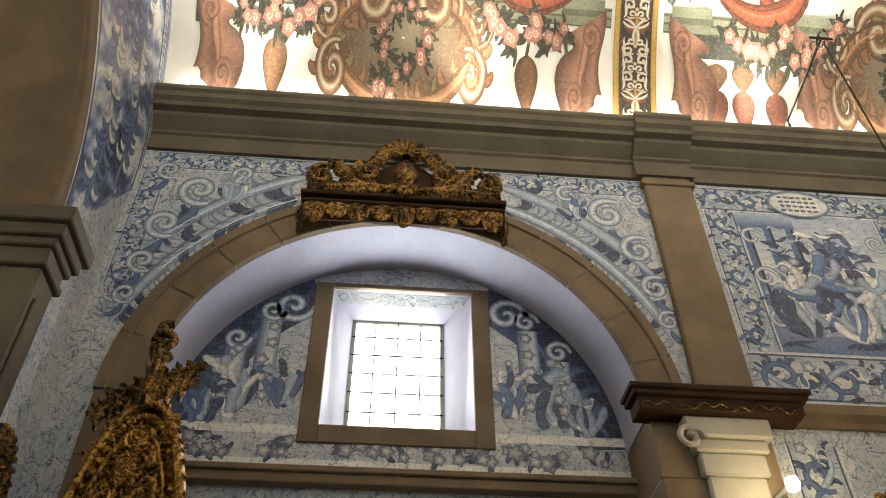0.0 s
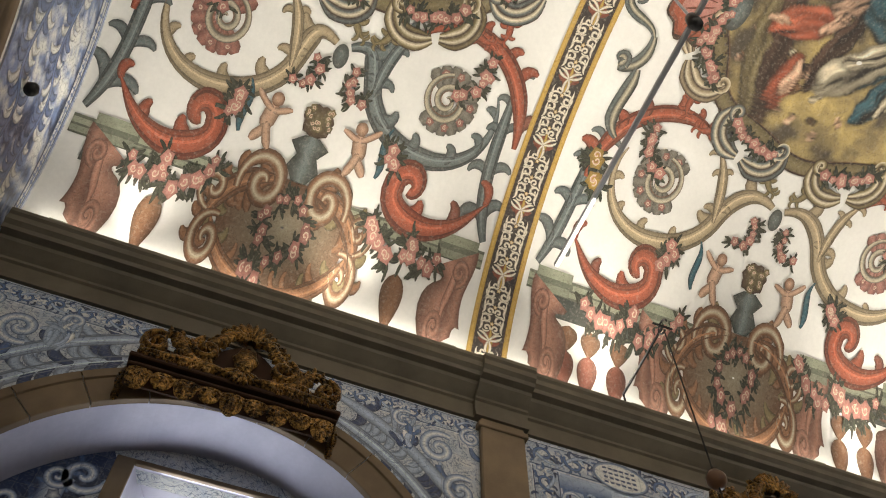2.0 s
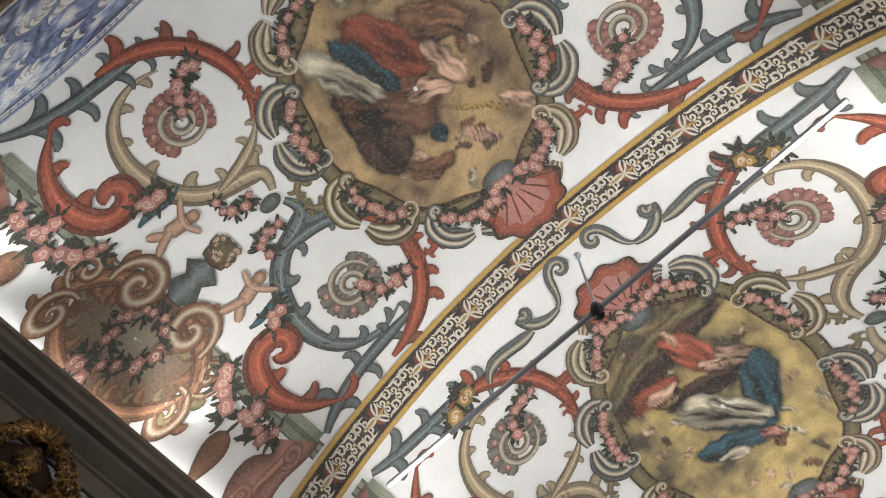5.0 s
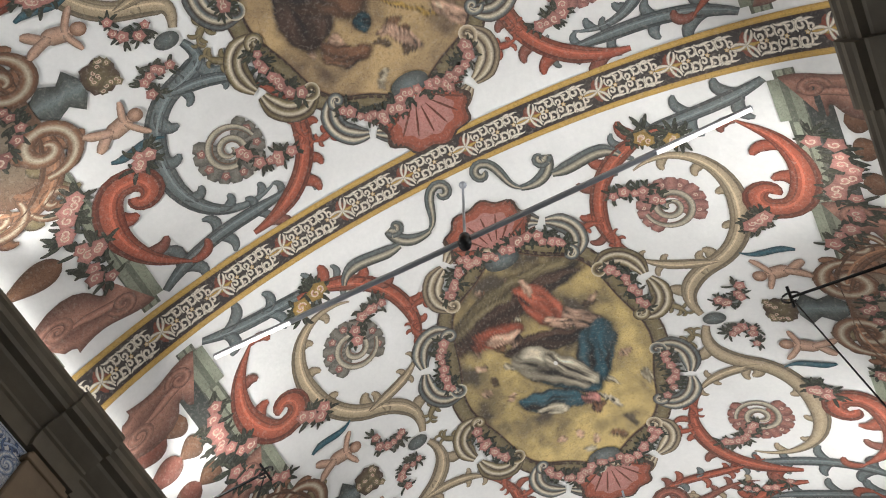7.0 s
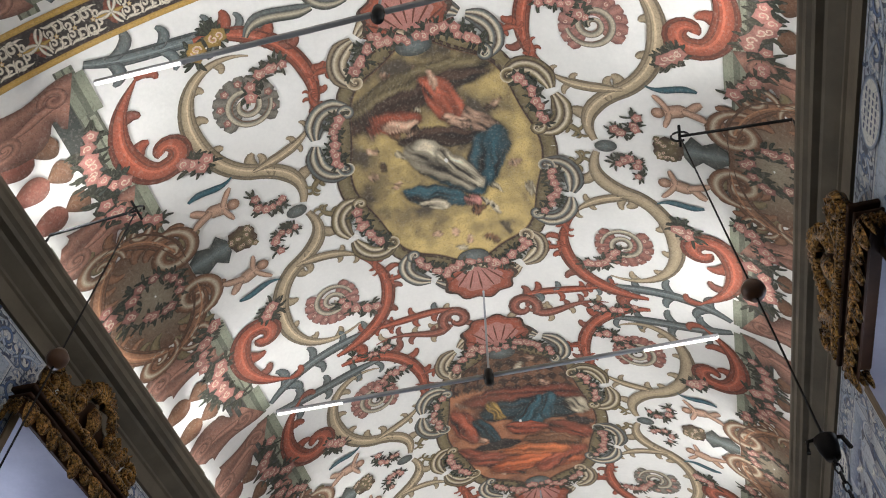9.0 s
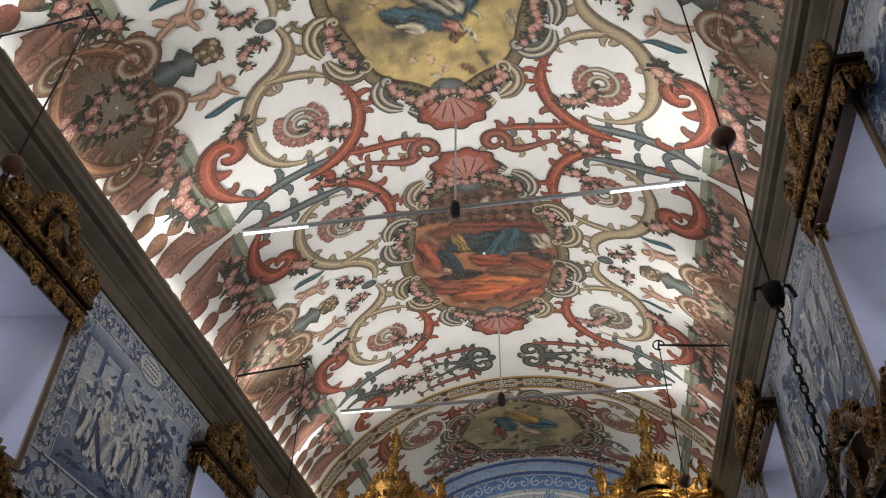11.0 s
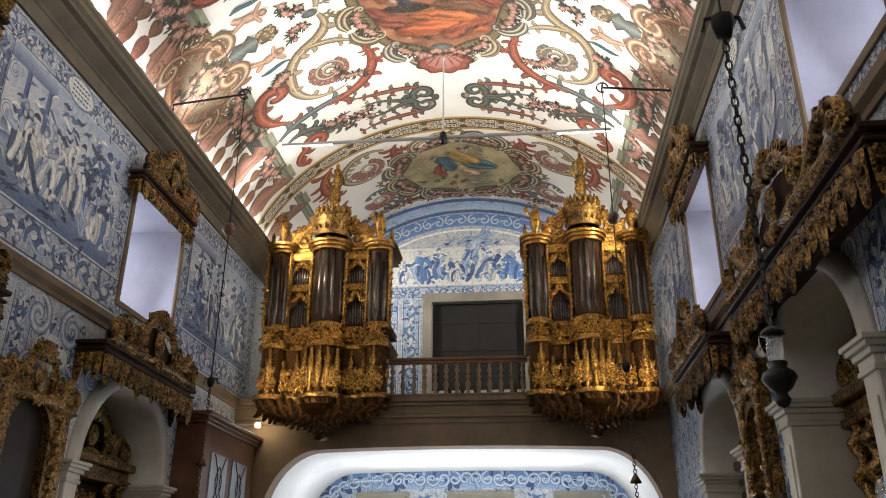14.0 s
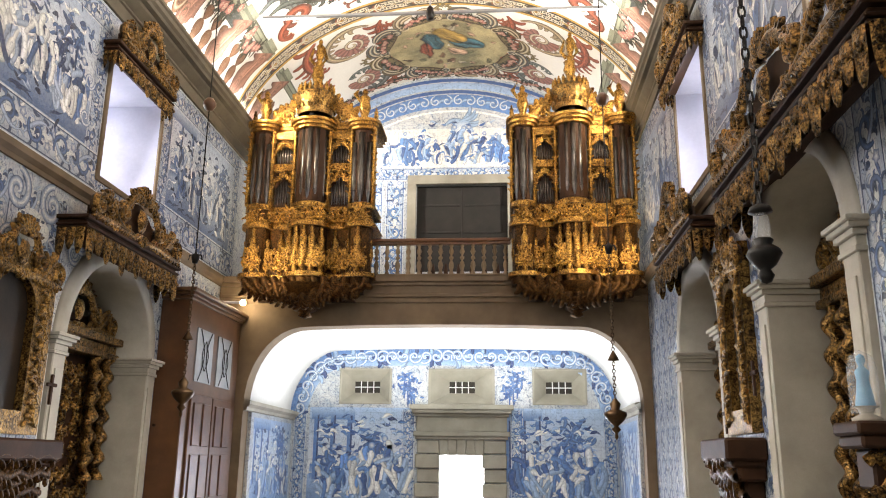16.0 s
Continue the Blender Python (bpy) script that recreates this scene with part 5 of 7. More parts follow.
# ---- side altars ----
def altar_arch(x, s, yc, hw, zs, rise):
    t = structure_empty("altar_arch_stone", (x, yc, 0), "pale stone arch with moulded imposts round a side altar", "arch")
    g = Geo()
    a = np.linspace(0, math.pi, 40)
    P = []
    for r, off in ((-0.014, -0.9), (-0.014, 0.05), (0.07, 0.07), (0.24, 0.07), (0.26, 0.04), (0.30, 0.04), (0.30, -0.01)):
        P.append(wall_x(x, s)(yc + (hw + r) * np.cos(a), zs + (rise + r) * np.sin(a), np.full(40, off)))
    g.grid(np.stack(P, 1))
    part("archivolt", g, M_STONE_P, t, "", True)
    for e in (-1, 1):
        g = Geo()
        y0, y1 = sorted((yc + e * (hw - 0.01), yc + e * (hw + 0.32)))
        xa, xb = sorted((x - s * 0.9, x + s * 0.08))
        g.box((xa, y0, 0), (xb, y1, zs - 0.28), 0.015)
        g.box((min(xb, x + s * 0.1) if s > 0 else xa - 0.02, y0 + 0.07, 0.9), (xb + 0.02 if s > 0 else xa, y1 - 0.07, zs - 0.5), 0.005)
        part("pier", g, M_STONE_P, t)
        g = Geo()
        for z0, z1, q in ((-0.30, -0.25, 0.03), (-0.25, -0.16, 0.015), (-0.16, -0.10, 0.05), (-0.10, -0.05, 0.09), (-0.05, 0.0, 0.12)):
            g.box((xa - (0 if s > 0 else q), y0 - q, zs + z0), (xb + (q if s > 0 else 0), y1 + q, zs + z1), 0.008)
        part("impost", g, M_STONE_P, t)
    return t


def twisted(g, p, z0, z1, r, turns=6):
    n = 72
    z = np.linspace(z0, z1, n)
    a = np.linspace(0, 2 * math.pi * turns, n)
    P = np.array([[(p[0] + 0.22 * r * math.cos(q) + r * (0.8 + 0.15 * math.sin(2 * b + q)) * math.cos(b), p[1] + 0.22 * r * math.sin(q) + r * (0.8 + 0.15 * math.sin(2 * b + q)) * math.sin(b), h) for b in np.linspace(0, 2 * math.pi, 10, endpoint=False)] for h, q in zip(z, a)])
    g.grid(P, closed_v=True)


def reredos(x, s, yc, hw, top):
    """Gilded altarpiece in a niche; x: plane of its back."""
    t = thing("altarpiece", (x, yc, 0), "dark gilded altarpiece with twisted columns in an arched niche", "altarpiece", "side altarpieces")
    mp = wall_x(x, s)
    g = Geo()
    xa, xb = sorted((x, x + s * 0.12))
    g.box((xa, yc - hw, 0), (xb, yc + hw, top - 0.5), 0.02)
    part("back_panel", g, M_DARKWOOD, t)
    g = Geo()
    for z in np.arange(1.4, top - 1.2, 0.34):
        for q in np.arange(yc - hw + 0.2, yc + hw - 0.15, 0.34):
            leafy(g, spiral((q + rnd.uniform(-0.05, 0.05), z + rnd.uniform(-0.05, 0.05)), 0.15, 0.02, rnd.uniform(0, 6), 7, 14), taper(14, 0.04), wall_x(x + s * 0.13, s), 0, 0.06, 0.09, 0.1)
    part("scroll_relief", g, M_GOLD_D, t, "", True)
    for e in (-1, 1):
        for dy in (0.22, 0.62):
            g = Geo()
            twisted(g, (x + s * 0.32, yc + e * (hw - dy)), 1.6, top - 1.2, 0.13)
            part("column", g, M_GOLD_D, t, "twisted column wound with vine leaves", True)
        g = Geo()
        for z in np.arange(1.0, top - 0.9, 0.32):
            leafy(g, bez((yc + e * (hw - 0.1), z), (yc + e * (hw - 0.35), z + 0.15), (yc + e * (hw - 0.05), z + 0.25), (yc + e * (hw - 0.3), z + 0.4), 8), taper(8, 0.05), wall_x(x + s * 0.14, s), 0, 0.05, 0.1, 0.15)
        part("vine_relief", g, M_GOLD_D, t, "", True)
    g = Geo()
    for z0, z1, q in ((-1.2, -1.1, 0.42), (-1.1, -0.95, 0.36), (-0.95, -0.82, 0.48)):
        xa, xb = sorted((x, x + s * q))
        g.box((xa, yc - hw, top + z0), (xb, yc + hw, top + z1), 0.015)
    part("entablature", g, M_GOLD_D, t)
    g = Geo()
    crest(g, wall_x(x + s * 0.3, s), yc, top - 0.85, hw * 1.9, 0.9, 0.07)
    part("crest", g, M_GOLD, t, "gilded scroll crest", True)
    g = Geo()
    xa, xb = sorted((x, x + s * 0.75))
    g.box((xa, yc - hw, 0), (xb, yc + hw, 1.05), 0.03)
    g.box((xa, yc - hw, 1.05), (xb + 0.02, yc + hw, 1.12), 0.01)
    part("altar_table", g, M_DARKWOOD, t, "dark carved wooden altar table")
    return t


for x, s, yc, hw, zs, rise in ((XL, 1, 13.1, 1.38, 3.7, 1.4), (XL, 1, 6.9, 1.6, 3.7, 1.45), (XR, -1, 13.45, 1.3, 3.85, 1.25), (XR, -1, 8.75, 1.12, 4.05, 1.1)):
    altar_arch(x, s, yc, hw, zs, rise)
    reredos(x - s * 0.88, s, yc, hw - 0.04, zs + rise - 0.25)


def gilt_panel(x, s, y0, y1, z0, z1, arch=True):
    """Tall carved gilt surround with a dark arched painting and a shelf."""
    yc = (y0 + y1) / 2
    t = thing("gilded_panel", (x, yc, z0), "tall gilded carved surround with a dark arched picture on the wall", "panel", "gilded panels")
    g = Geo()
    hw = (y1 - y0) / 2
    ih = hw * 0.52
    g.poly(rect(y0, y1, z0, z1 - 0.35), [arch_hole(yc, ih, z0 + 0.3, z1 - 1.15, ih)], wall_x(x, s), 0.14)
    part("surround", g, M_GOLD, t)
    g = Geo()
    mp = wall_x(x + s * 0.15, s)
    for e in (-1, 1):
        for z in np.arange(z0 + 0.1, z1 - 0.7, 0.3):
            leafy(g, bez((yc + e * (hw - 0.08), z), (yc + e * (ih + 0.05), z + 0.1), (yc + e * (hw - 0.05), z + 0.2), (yc + e * (ih + 0.1), z + 0.36), 8), taper(8, 0.045), mp, 0, 0.05, 0.09, 0.14)
    crest(g, mp, yc, z1 - 0.75, hw * 2.1, 0.85, 0.06)
    part("carving", g, M_GOLD, t, "", True)
    g = Geo()
    g.poly(arch_hole(yc, ih - 0.005, z0 + 0.3, z1 - 1.15, ih), [], wall_x(x + s * 0.01, s), 0.02)
    part("picture", g, M_PICTURE, t, "dark brown painting")
    g = Geo()
    for z, d, q in ((-0.06, 0.5, 0.1), (-0.14, 0.42, 0.04), (-0.3, 0.34, 0.0), (-0.55, 0.24, -0.12), (-0.8, 0.14, -0.28)):
        xa, xb = sorted((x, x + s * d))
        g.box((xa, y0 - q, z0 + z - 0.27), (xb, y1 + q, z0 + z), 0.03)
    part("bracket_shelf", g, M_DARKWOOD, t, "dark wooden bracket shelf")
    g = Geo()
    for dz, dd in ((-0.28, 0.44), (-0.5, 0.36), (-0.72, 0.26)):
        leafy(g, [(q, z0 + dz + 0.03 * math.sin(q * 14)) for q in np.linspace(y0, y1, 16)], taper(16, 0.06, 1, 1), wall_x(x + s * dd, s), 0, 0.06, 0.12, 0.16)
    leafy(g, bez((y0 + 0.1, z0 - 0.4), (yc - 0.2, z0 - 0.7), (yc + 0.2, z0 - 0.7), (y1 - 0.1, z0 - 0.4), 14), taper(14, 0.09), wall_x(x + s * 0.3, s), 0, 0.08, 0.12, 0.2)
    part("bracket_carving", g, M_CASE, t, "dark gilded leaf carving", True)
    return t


gilt_panel(XL, 1, 9.35, 11.15, 2.25, 5.0)
gilt_panel(XR, -1, 10.6, 11.7, 2.35, 5.1)
gilt_panel(XL, 1, 3.5, 4.9, 2.25, 5.0)
gilt_panel(XR, -1, 4.6, 6.0, 2.35, 5.1)

# ---- tile paintings ----
T1, T2, T3 = np.array(lin(36, 56, 94)), np.array(lin(76, 102, 144)), np.array(lin(164, 178, 196))
TD, TW = np.array(lin(20, 32, 60)), np.array(lin(234, 233, 224))
BL = [T2 * 0.7, T3, TW, T3, T1]


def wash(g, mp, a0, a1, b0, b1, c0, c1, off=0.002):
    n, k = 9, 9
    A_, B_ = np.meshgrid(np.linspace(a0, a1, n), np.linspace(b0, b1, k), indexing="ij")
    t = (B_ - b0) / (b1 - b0)
    C = np.asarray(c0)[None, None] * (1 - t)[..., None] + np.asarray(c1)[None, None] * t[..., None]
    g.grid(mp(A_.ravel(), B_.ravel(), np.full(A_.size, off)).reshape(n, k, 3), C)


def line(g, mp, pts, w, col, off=0.008):
    stroke(g, np.asarray(pts, float), w, [col, col], mp, off, across=2)


def scroll_run(g, mp, p0, p1, w, dark=True, off=0.004):
    """A border of running scrolls between two points, w wide."""
    p0, p1 = np.asarray(p0, float), np.asarray(p1, float)
    L = np.linalg.norm(p1 - p0)
    d = (p1 - p0) / L
    nv = np.array([-d[1], d[0]])
    if dark:
        stroke(g, np.linspace(p0, p1, 8), w * 0.5, [T3 * 0.9, TW * 0.9, T3 * 0.9], mp, off - 0.002, across=3)
    for s_ in (-0.5, 0.5):
        stroke(g, np.linspace(p0, p1, 8) + nv * w * s_, w * 0.03, [TW, T3], mp, off + 0.002, across=2)
        stroke(g, np.linspace(p0, p1, 8) + nv * w * s_ * 0.9, w * 0.018, [T1, TD], mp, off + 0.003, across=2)
    n = max(1, round(L / (w * 1.15)))
    for k in range(n):
        c = p0 + d * L * (k + 0.5) / n
        sd = 1 if k % 2 else -1
        a0 = math.atan2(d[1], d[0])
        acanthus(g, spiral(c, w * 0.40, w * 0.05, a0 + sd * 2.6, sd * 6.0, 24), taper(24, w * 0.06, 0.7, 0.4), T2, mp, off + 0.004, every=w * 0.26, L=w * 0.22, sides=(-sd,), rnd=rnd, col2=T1)
        q = bez(c - d * w * 0.55 - nv * sd * w * 0.3, c - d * w * 0.2 + nv * sd * w * 0.1, c + d * w * 0.2 + nv * sd * w * 0.5, c + d * w * 0.6 + nv * sd * w * 0.15, 10)
        acanthus(g, q, taper(10, w * 0.07), T3 * 1.1, mp, off + 0.003, every=w * 0.3, L=w * 0.26, rnd=rnd, col2=T1)
        disc(g, c + d * w * 0.5 - nv * sd * w * 0.22, w * 0.13, TW, T2, mp, off + 0.005, 5, 0.2, 2, 10)
        for j in range(7):
            p = c + d * w * rnd.uniform(-0.55, 0.55) + nv * w * rnd.uniform(-0.4, 0.4)
            leaf(g, p, rnd.uniform(0, 6.3), w * rnd.uniform(0.2, 0.4), w * 0.055, rnd.choice([T1, TW, T1, T2, TD]), mp, rnd.uniform(-1.2, 1.2), off + 0.0025)


def draped(g, mp, a, b, H, off=0.009):
    """A plain upright patch of drapery."""
    tone = rnd.choice([T3, T2 * 1.3, TW * 0.85, T2])
    lean = rnd.uniform(-0.12, 0.12) * H
    for k in range(15):
        top_ = k > 9
        th = math.pi / 2 + rnd.gauss(0, 0.30 if not top_ else 0.8)
        L = H * (rnd.uniform(0.35, 0.6) if not top_ else rnd.uniform(0.18, 0.32))
        p = np.array([a + rnd.uniform(-0.13, 0.13) * H + (lean if top_ else 0), b + H * (rnd.uniform(0.0, 0.2) if not top_ else rnd.uniform(0.5, 0.65))])
        dv = np.array([math.cos(th), math.sin(th)]) * L
        sv_ = np.array([-dv[1], dv[0]]) * rnd.uniform(-0.3, 0.3)
        pts = bez(p, p + dv * 0.3 + sv_, p + dv * 0.7 + sv_, p + dv, 9)
        cc = rnd.choice([tone, tone, T3, T1, TW]) * rnd.uniform(0.75, 1.15)
        stroke(g, pts, H * rnd.uniform(0.03, 0.065) * np.array([0.8, 1.1, 1.0, 0.9, 1.0, 1.15, 1.2, 1.0, 0.5]), [cc * 0.5, cc, np.minimum(cc * 1.3, 1), cc * 0.55], mp, off + 0.0006 * k)
    disc(g, (a + lean * 1.05, b + H * 0.92), H * 0.065, TW * 0.9, T2, mp, off + 0.006, rings=2, n=10)


def tree(g, mp, a, b, H):
    stroke(g, bez((a, b), (a + 0.03 * H, b + 0.3 * H), (a - 0.05 * H, b + 0.5 * H), (a + 0.04 * H, b + 0.8 * H), 8), taper(8, H * 0.03, 1, 0.4), T1, mp, 0.006)
    for k in range(26):
        p = (a + rnd.gauss(0, 0.16) * H, b + H * rnd.uniform(0.5, 1.0))
        leaf(g, p, rnd.uniform(0, 6.3), 0.16 * H, 0.04 * H, rnd.choice([T1, T2, T2]), mp, rnd.uniform(-0.8, 0.8), 0.007)


def tile_scene(g, mp, a0, a1, b0, b1, n=5):
    H = b1 - b0
    wash(g, mp, a0, a1, b0 + H * 0.35, b1, TW * 0.95, T3 * 1.05, 0.002)
    wash(g, mp, a0, a1, b0, b0 + H * 0.35, T2 * 0.9, T3, 0.002)
    for k in range(3):
        y = b0 + H * (0.32 + 0.06 * k)
        stroke(g, [(a0 + (a1 - a0) * t, y + H * 0.04 * math.sin(5 * t + k * 2)) for t in np.linspace(0.02, 0.98, 14)], H * 0.035, [T3, T2 * 1.1], mp, 0.004, across=2)
    c = a0 + (a1 - a0) * rnd.uniform(0.12, 0.25)
    wd = (a1 - a0) * 0.16
    for k in range(3):
        line(g, mp, [(c + wd * (k - 1), b0 + H * 0.3), (c + wd * (k - 1), b1 - H * 0.08)], H * 0.022, T2, 0.005)
        line(g, mp, [(c + wd * (k - 1) + H * 0.02, b0 + H * 0.3), (c + wd * (k - 1) + H * 0.02, b1 - H * 0.08)], H * 0.008, TD, 0.006)
    wash(g, mp, c - wd * 1.3, c + wd * 1.3, b1 - H * 0.12, b1 - H * 0.02, T2, T3, 0.007)
    for k in range(2):
        tree(g, mp, a0 + (a1 - a0) * rnd.uniform(0.55, 0.95), b0 + H * 0.34, H * rnd.uniform(0.35, 0.55))
    for k in range(int(n * 1.5)):
        draped(g, mp, a0 + (a1 - a0) * (0.12 + 0.8 * (k + rnd.uniform(0.2, 0.8)) / int(n * 1.5)), b0 + H * rnd.uniform(0.06, 0.2), H * rnd.uniform(0.42, 0.56))
    for k in range(int(24 * (a1 - a0) * H)):
        a, b = rnd.uniform(a0 + 0.15, a1 - 0.35), rnd.uniform(b0 + 0.1 * H, b1 - 0.1 * H)
        cc = rnd.choice([T1, T1, T2, TD, T3, TW])
        stroke(g, bez((a, b), (a + 0.1, b + rnd.uniform(-0.1, 0.15)), (a + 0.15, b + rnd.uniform(-0.15, 0.15)), (a + rnd.uniform(0.1, 0.3), b + rnd.uniform(-0.12, 0.12)), 8), taper(8, rnd.uniform(0.02, 0.05)), [cc * 0.6, cc, cc * 1.2, cc * 0.7], mp, 0.0075, across=4)
    for k in range(10):
        a = rnd.uniform(a0, a1)
        stroke(g, bez((a, b0 + H * 0.03), (a + 0.1, b0 + H * 0.08), (a + 0.2, b0 + H * 0.05), (a + 0.35, b0 + H * rnd.uniform(0.02, 0.14)), 7), taper(7, H * 0.012), T1, mp, 0.006, across=3)


def tile_panel(g, mp, a0, a1, b0, b1, top=0.42, bot=0.62, side=0.40, n=5, tablet=True):
    tile_scene(g, mp, a0 + side, a1 - side, b0 + bot, b1 - top, n)
    scroll_run(g, mp, (a0, b1 - top / 2), (a1, b1 - top / 2), top * 0.94)
    scroll_run(g, mp, (a0, b0 + bot / 2), (a1, b0 + bot / 2), bot * 0.94)
    for a in (a0 + side / 2, a1 - side / 2):
        scroll_run(g, mp, (a, b0 + bot), (a, b1 - top), side * 0.92)
    for k in range(3):
        for e, a in ((1, a0 + side), (-1, a1 - side)):
            stroke(g, spiral((a + e * 0.1, b0 + bot + (b1 - top - b0 - bot) * (0.2 + 0.3 * k)), 0.16, 0.02, 0, e * 8, 20), taper(20, 0.03, 0.7, 0.4), BL, mp, 0.012)
    if tablet:
        c = (a0 + a1) / 2
        disc(g, (c, b1 - top * 0.55), 0.30, TW, TW * 0.9, mp, 0.014, 8, 0.05, 3, 28, sq=(1.25, 0.72))
        stroke(g, [(c + 0.375 * math.cos(t), b1 - top * 0.55 + 0.215 * math.sin(t)) for t in np.linspace(0, 6.283, 30)], 0.02, [T1, T3], mp, 0.015, across=2)
        for r in range(4):
            for k in range(6):
                x_ = c - 0.24 + 0.08 * k
                line(g, mp, [(x_, b1 - top * 0.55 + 0.11 - 0.075 * r), (x_ + 0.055, b1 - top * 0.55 + 0.11 - 0.075 * r)], 0.016, T1, 0.017)


def side_wall_paint(name, mp, label, arches, recess):
    g = Geo()
    if recess:
        for sd in (-1, 1):
            for r0, L_ in ((2.93, 0.30), (3.25, 0.26)):
                a = np.linspace(math.pi / 2 - sd * 0.35, math.pi / 2 - sd * (1.30 if r0 < 3 else 1.0), 30)
                pts = np.stack([-0.2 + r0 * np.cos(a), 5.85 + r0 * np.sin(a)], 1)
                pts = pts[(pts[:, 1] < 9.05) & (pts[:, 0] > -3.2) & (pts[:, 0] < 2.6)]
                if len(pts) > 4:
                    acanthus(g, pts, taper(len(pts), 0.085, 0.6, 0.4), T3 * 1.05, mp, 0.007, every=0.22, L=L_, rnd=rnd, col2=T1)
            for (dy, z, r) in ((2.35, 8.55, 0.25), (2.62, 8.0, 0.22), (2.72, 7.45, 0.17), (2.78, 7.0, 0.13), (1.9, 8.85, 0.15), (2.75, 8.85, 0.15)):
                yy_ = -0.2 + sd * dy
                if -3.15 < yy_ < 2.6:
                    stroke(g, spiral((yy_, z), r, 0.02, sd * 1.0, sd * 9, 28), taper(28, r * 0.24, 0.7, 0.4), BL, mp, 0.010)
                    leaf(g, (yy_, z - r), -1.5, r * 1.8, r * 0.3, T2, mp, sd * 0.9, 0.008)
            draped(g, mp, -0.2 + sd * 1.95, 8.35, 0.55)
            for k in range(5):
                leaf(g, (-0.2 + sd * 1.8, 8.62), 0.3 + k * 0.3 if sd > 0 else 2.9 - k * 0.3, 0.35, 0.05, T3, mp, 0.3, 0.009)
        scroll_run(g, mp, (-3.15, 9.02), (2.62, 9.02), 0.28)
        scroll_run(g, mp, (-3.1, 7.1), (-3.1, 8.9), 0.26)
        c_ = (10.55, 5.02)
        for sd in (-1, 1):
            stroke(g, spiral((c_[0] + sd * 0.42, c_[1] + 0.42), 0.30, 0.03, 1.57, sd * 9, 34), taper(34, 0.07, 0.7, 0.4), BL, mp, 0.014)
            stroke(g, spiral((c_[0] + sd * 0.46, c_[1] - 0.32), 0.22, 0.03, 1.57, -sd * 9, 30), taper(30, 0.05, 0.7, 0.4), BL, mp, 0.014)
        disc(g, c_, 0.40, TW, TW * 0.92, mp, 0.016, 4, 0.05, 3, 28, sq=(1.05, 0.62))
        for r in range(4):
            for j in range(5 - r % 2):
                line(g, mp, [(c_[0] - 0.28 + 0.12 * j + 0.05 * (r % 2), c_[1] + 0.14 - 0.09 * r), (c_[0] - 0.20 + 0.12 * j + 0.05 * (r % 2), c_[1] + 0.14 - 0.09 * r)], 0.022, T1 * 0.6, 0.019)
    tile_panel(g, mp, 3.32, 5.82, 6.06, 9.15, n=4)
    tile_panel(g, mp, 8.06, 12.0, 6.06, 9.15, n=8)
    tile_panel(g, mp, 14.22, 18.6, 6.06, 9.15, n=8, tablet=False)
    for c, w in WIN:
        scroll_run(g, mp, (c - w - 0.1, 6.20), (c + w + 0.1, 6.20), 0.25)
    y = 3.4
    for (c, hw) in arches + [(19.5, 0.0)]:
        y1 = c - hw - 0.35
        if y1 - y > 0.25:
            w = min(0.5, (y1 - y) * 0.9)
            for q in np.linspace(y + w / 2, y1 - w / 2, max(1, int((y1 - y) / 0.55))):
                scroll_run(g, mp, (q, 0.6), (q, 5.6), w)
        for sd in (-1, 1):
            for k in range(3):
                stroke(g, spiral((c + sd * (hw * 0.75 + 0.18 * k), 5.35 - 0.2 * k), 0.2, 0.02, 0, sd * 9, 22), taper(22, 0.045, 0.7, 0.4), BL, mp, 0.010)
        y = c + hw + 0.35
    tagged(obj(name, g, M_TILE_P), label, "tiles", kind="structure")


side_wall_paint("trim_tile_painting_west", wall_x(XL, 1), "blue painted tile pictures with scroll borders", [(6.9, 1.6), (13.1, 1.38)], True)
side_wall_paint("trim_tile_painting_east", wall_x(XR, -1), "blue painted tile pictures with scroll borders", [(8.75, 1.12), (13.45, 1.3)], True)

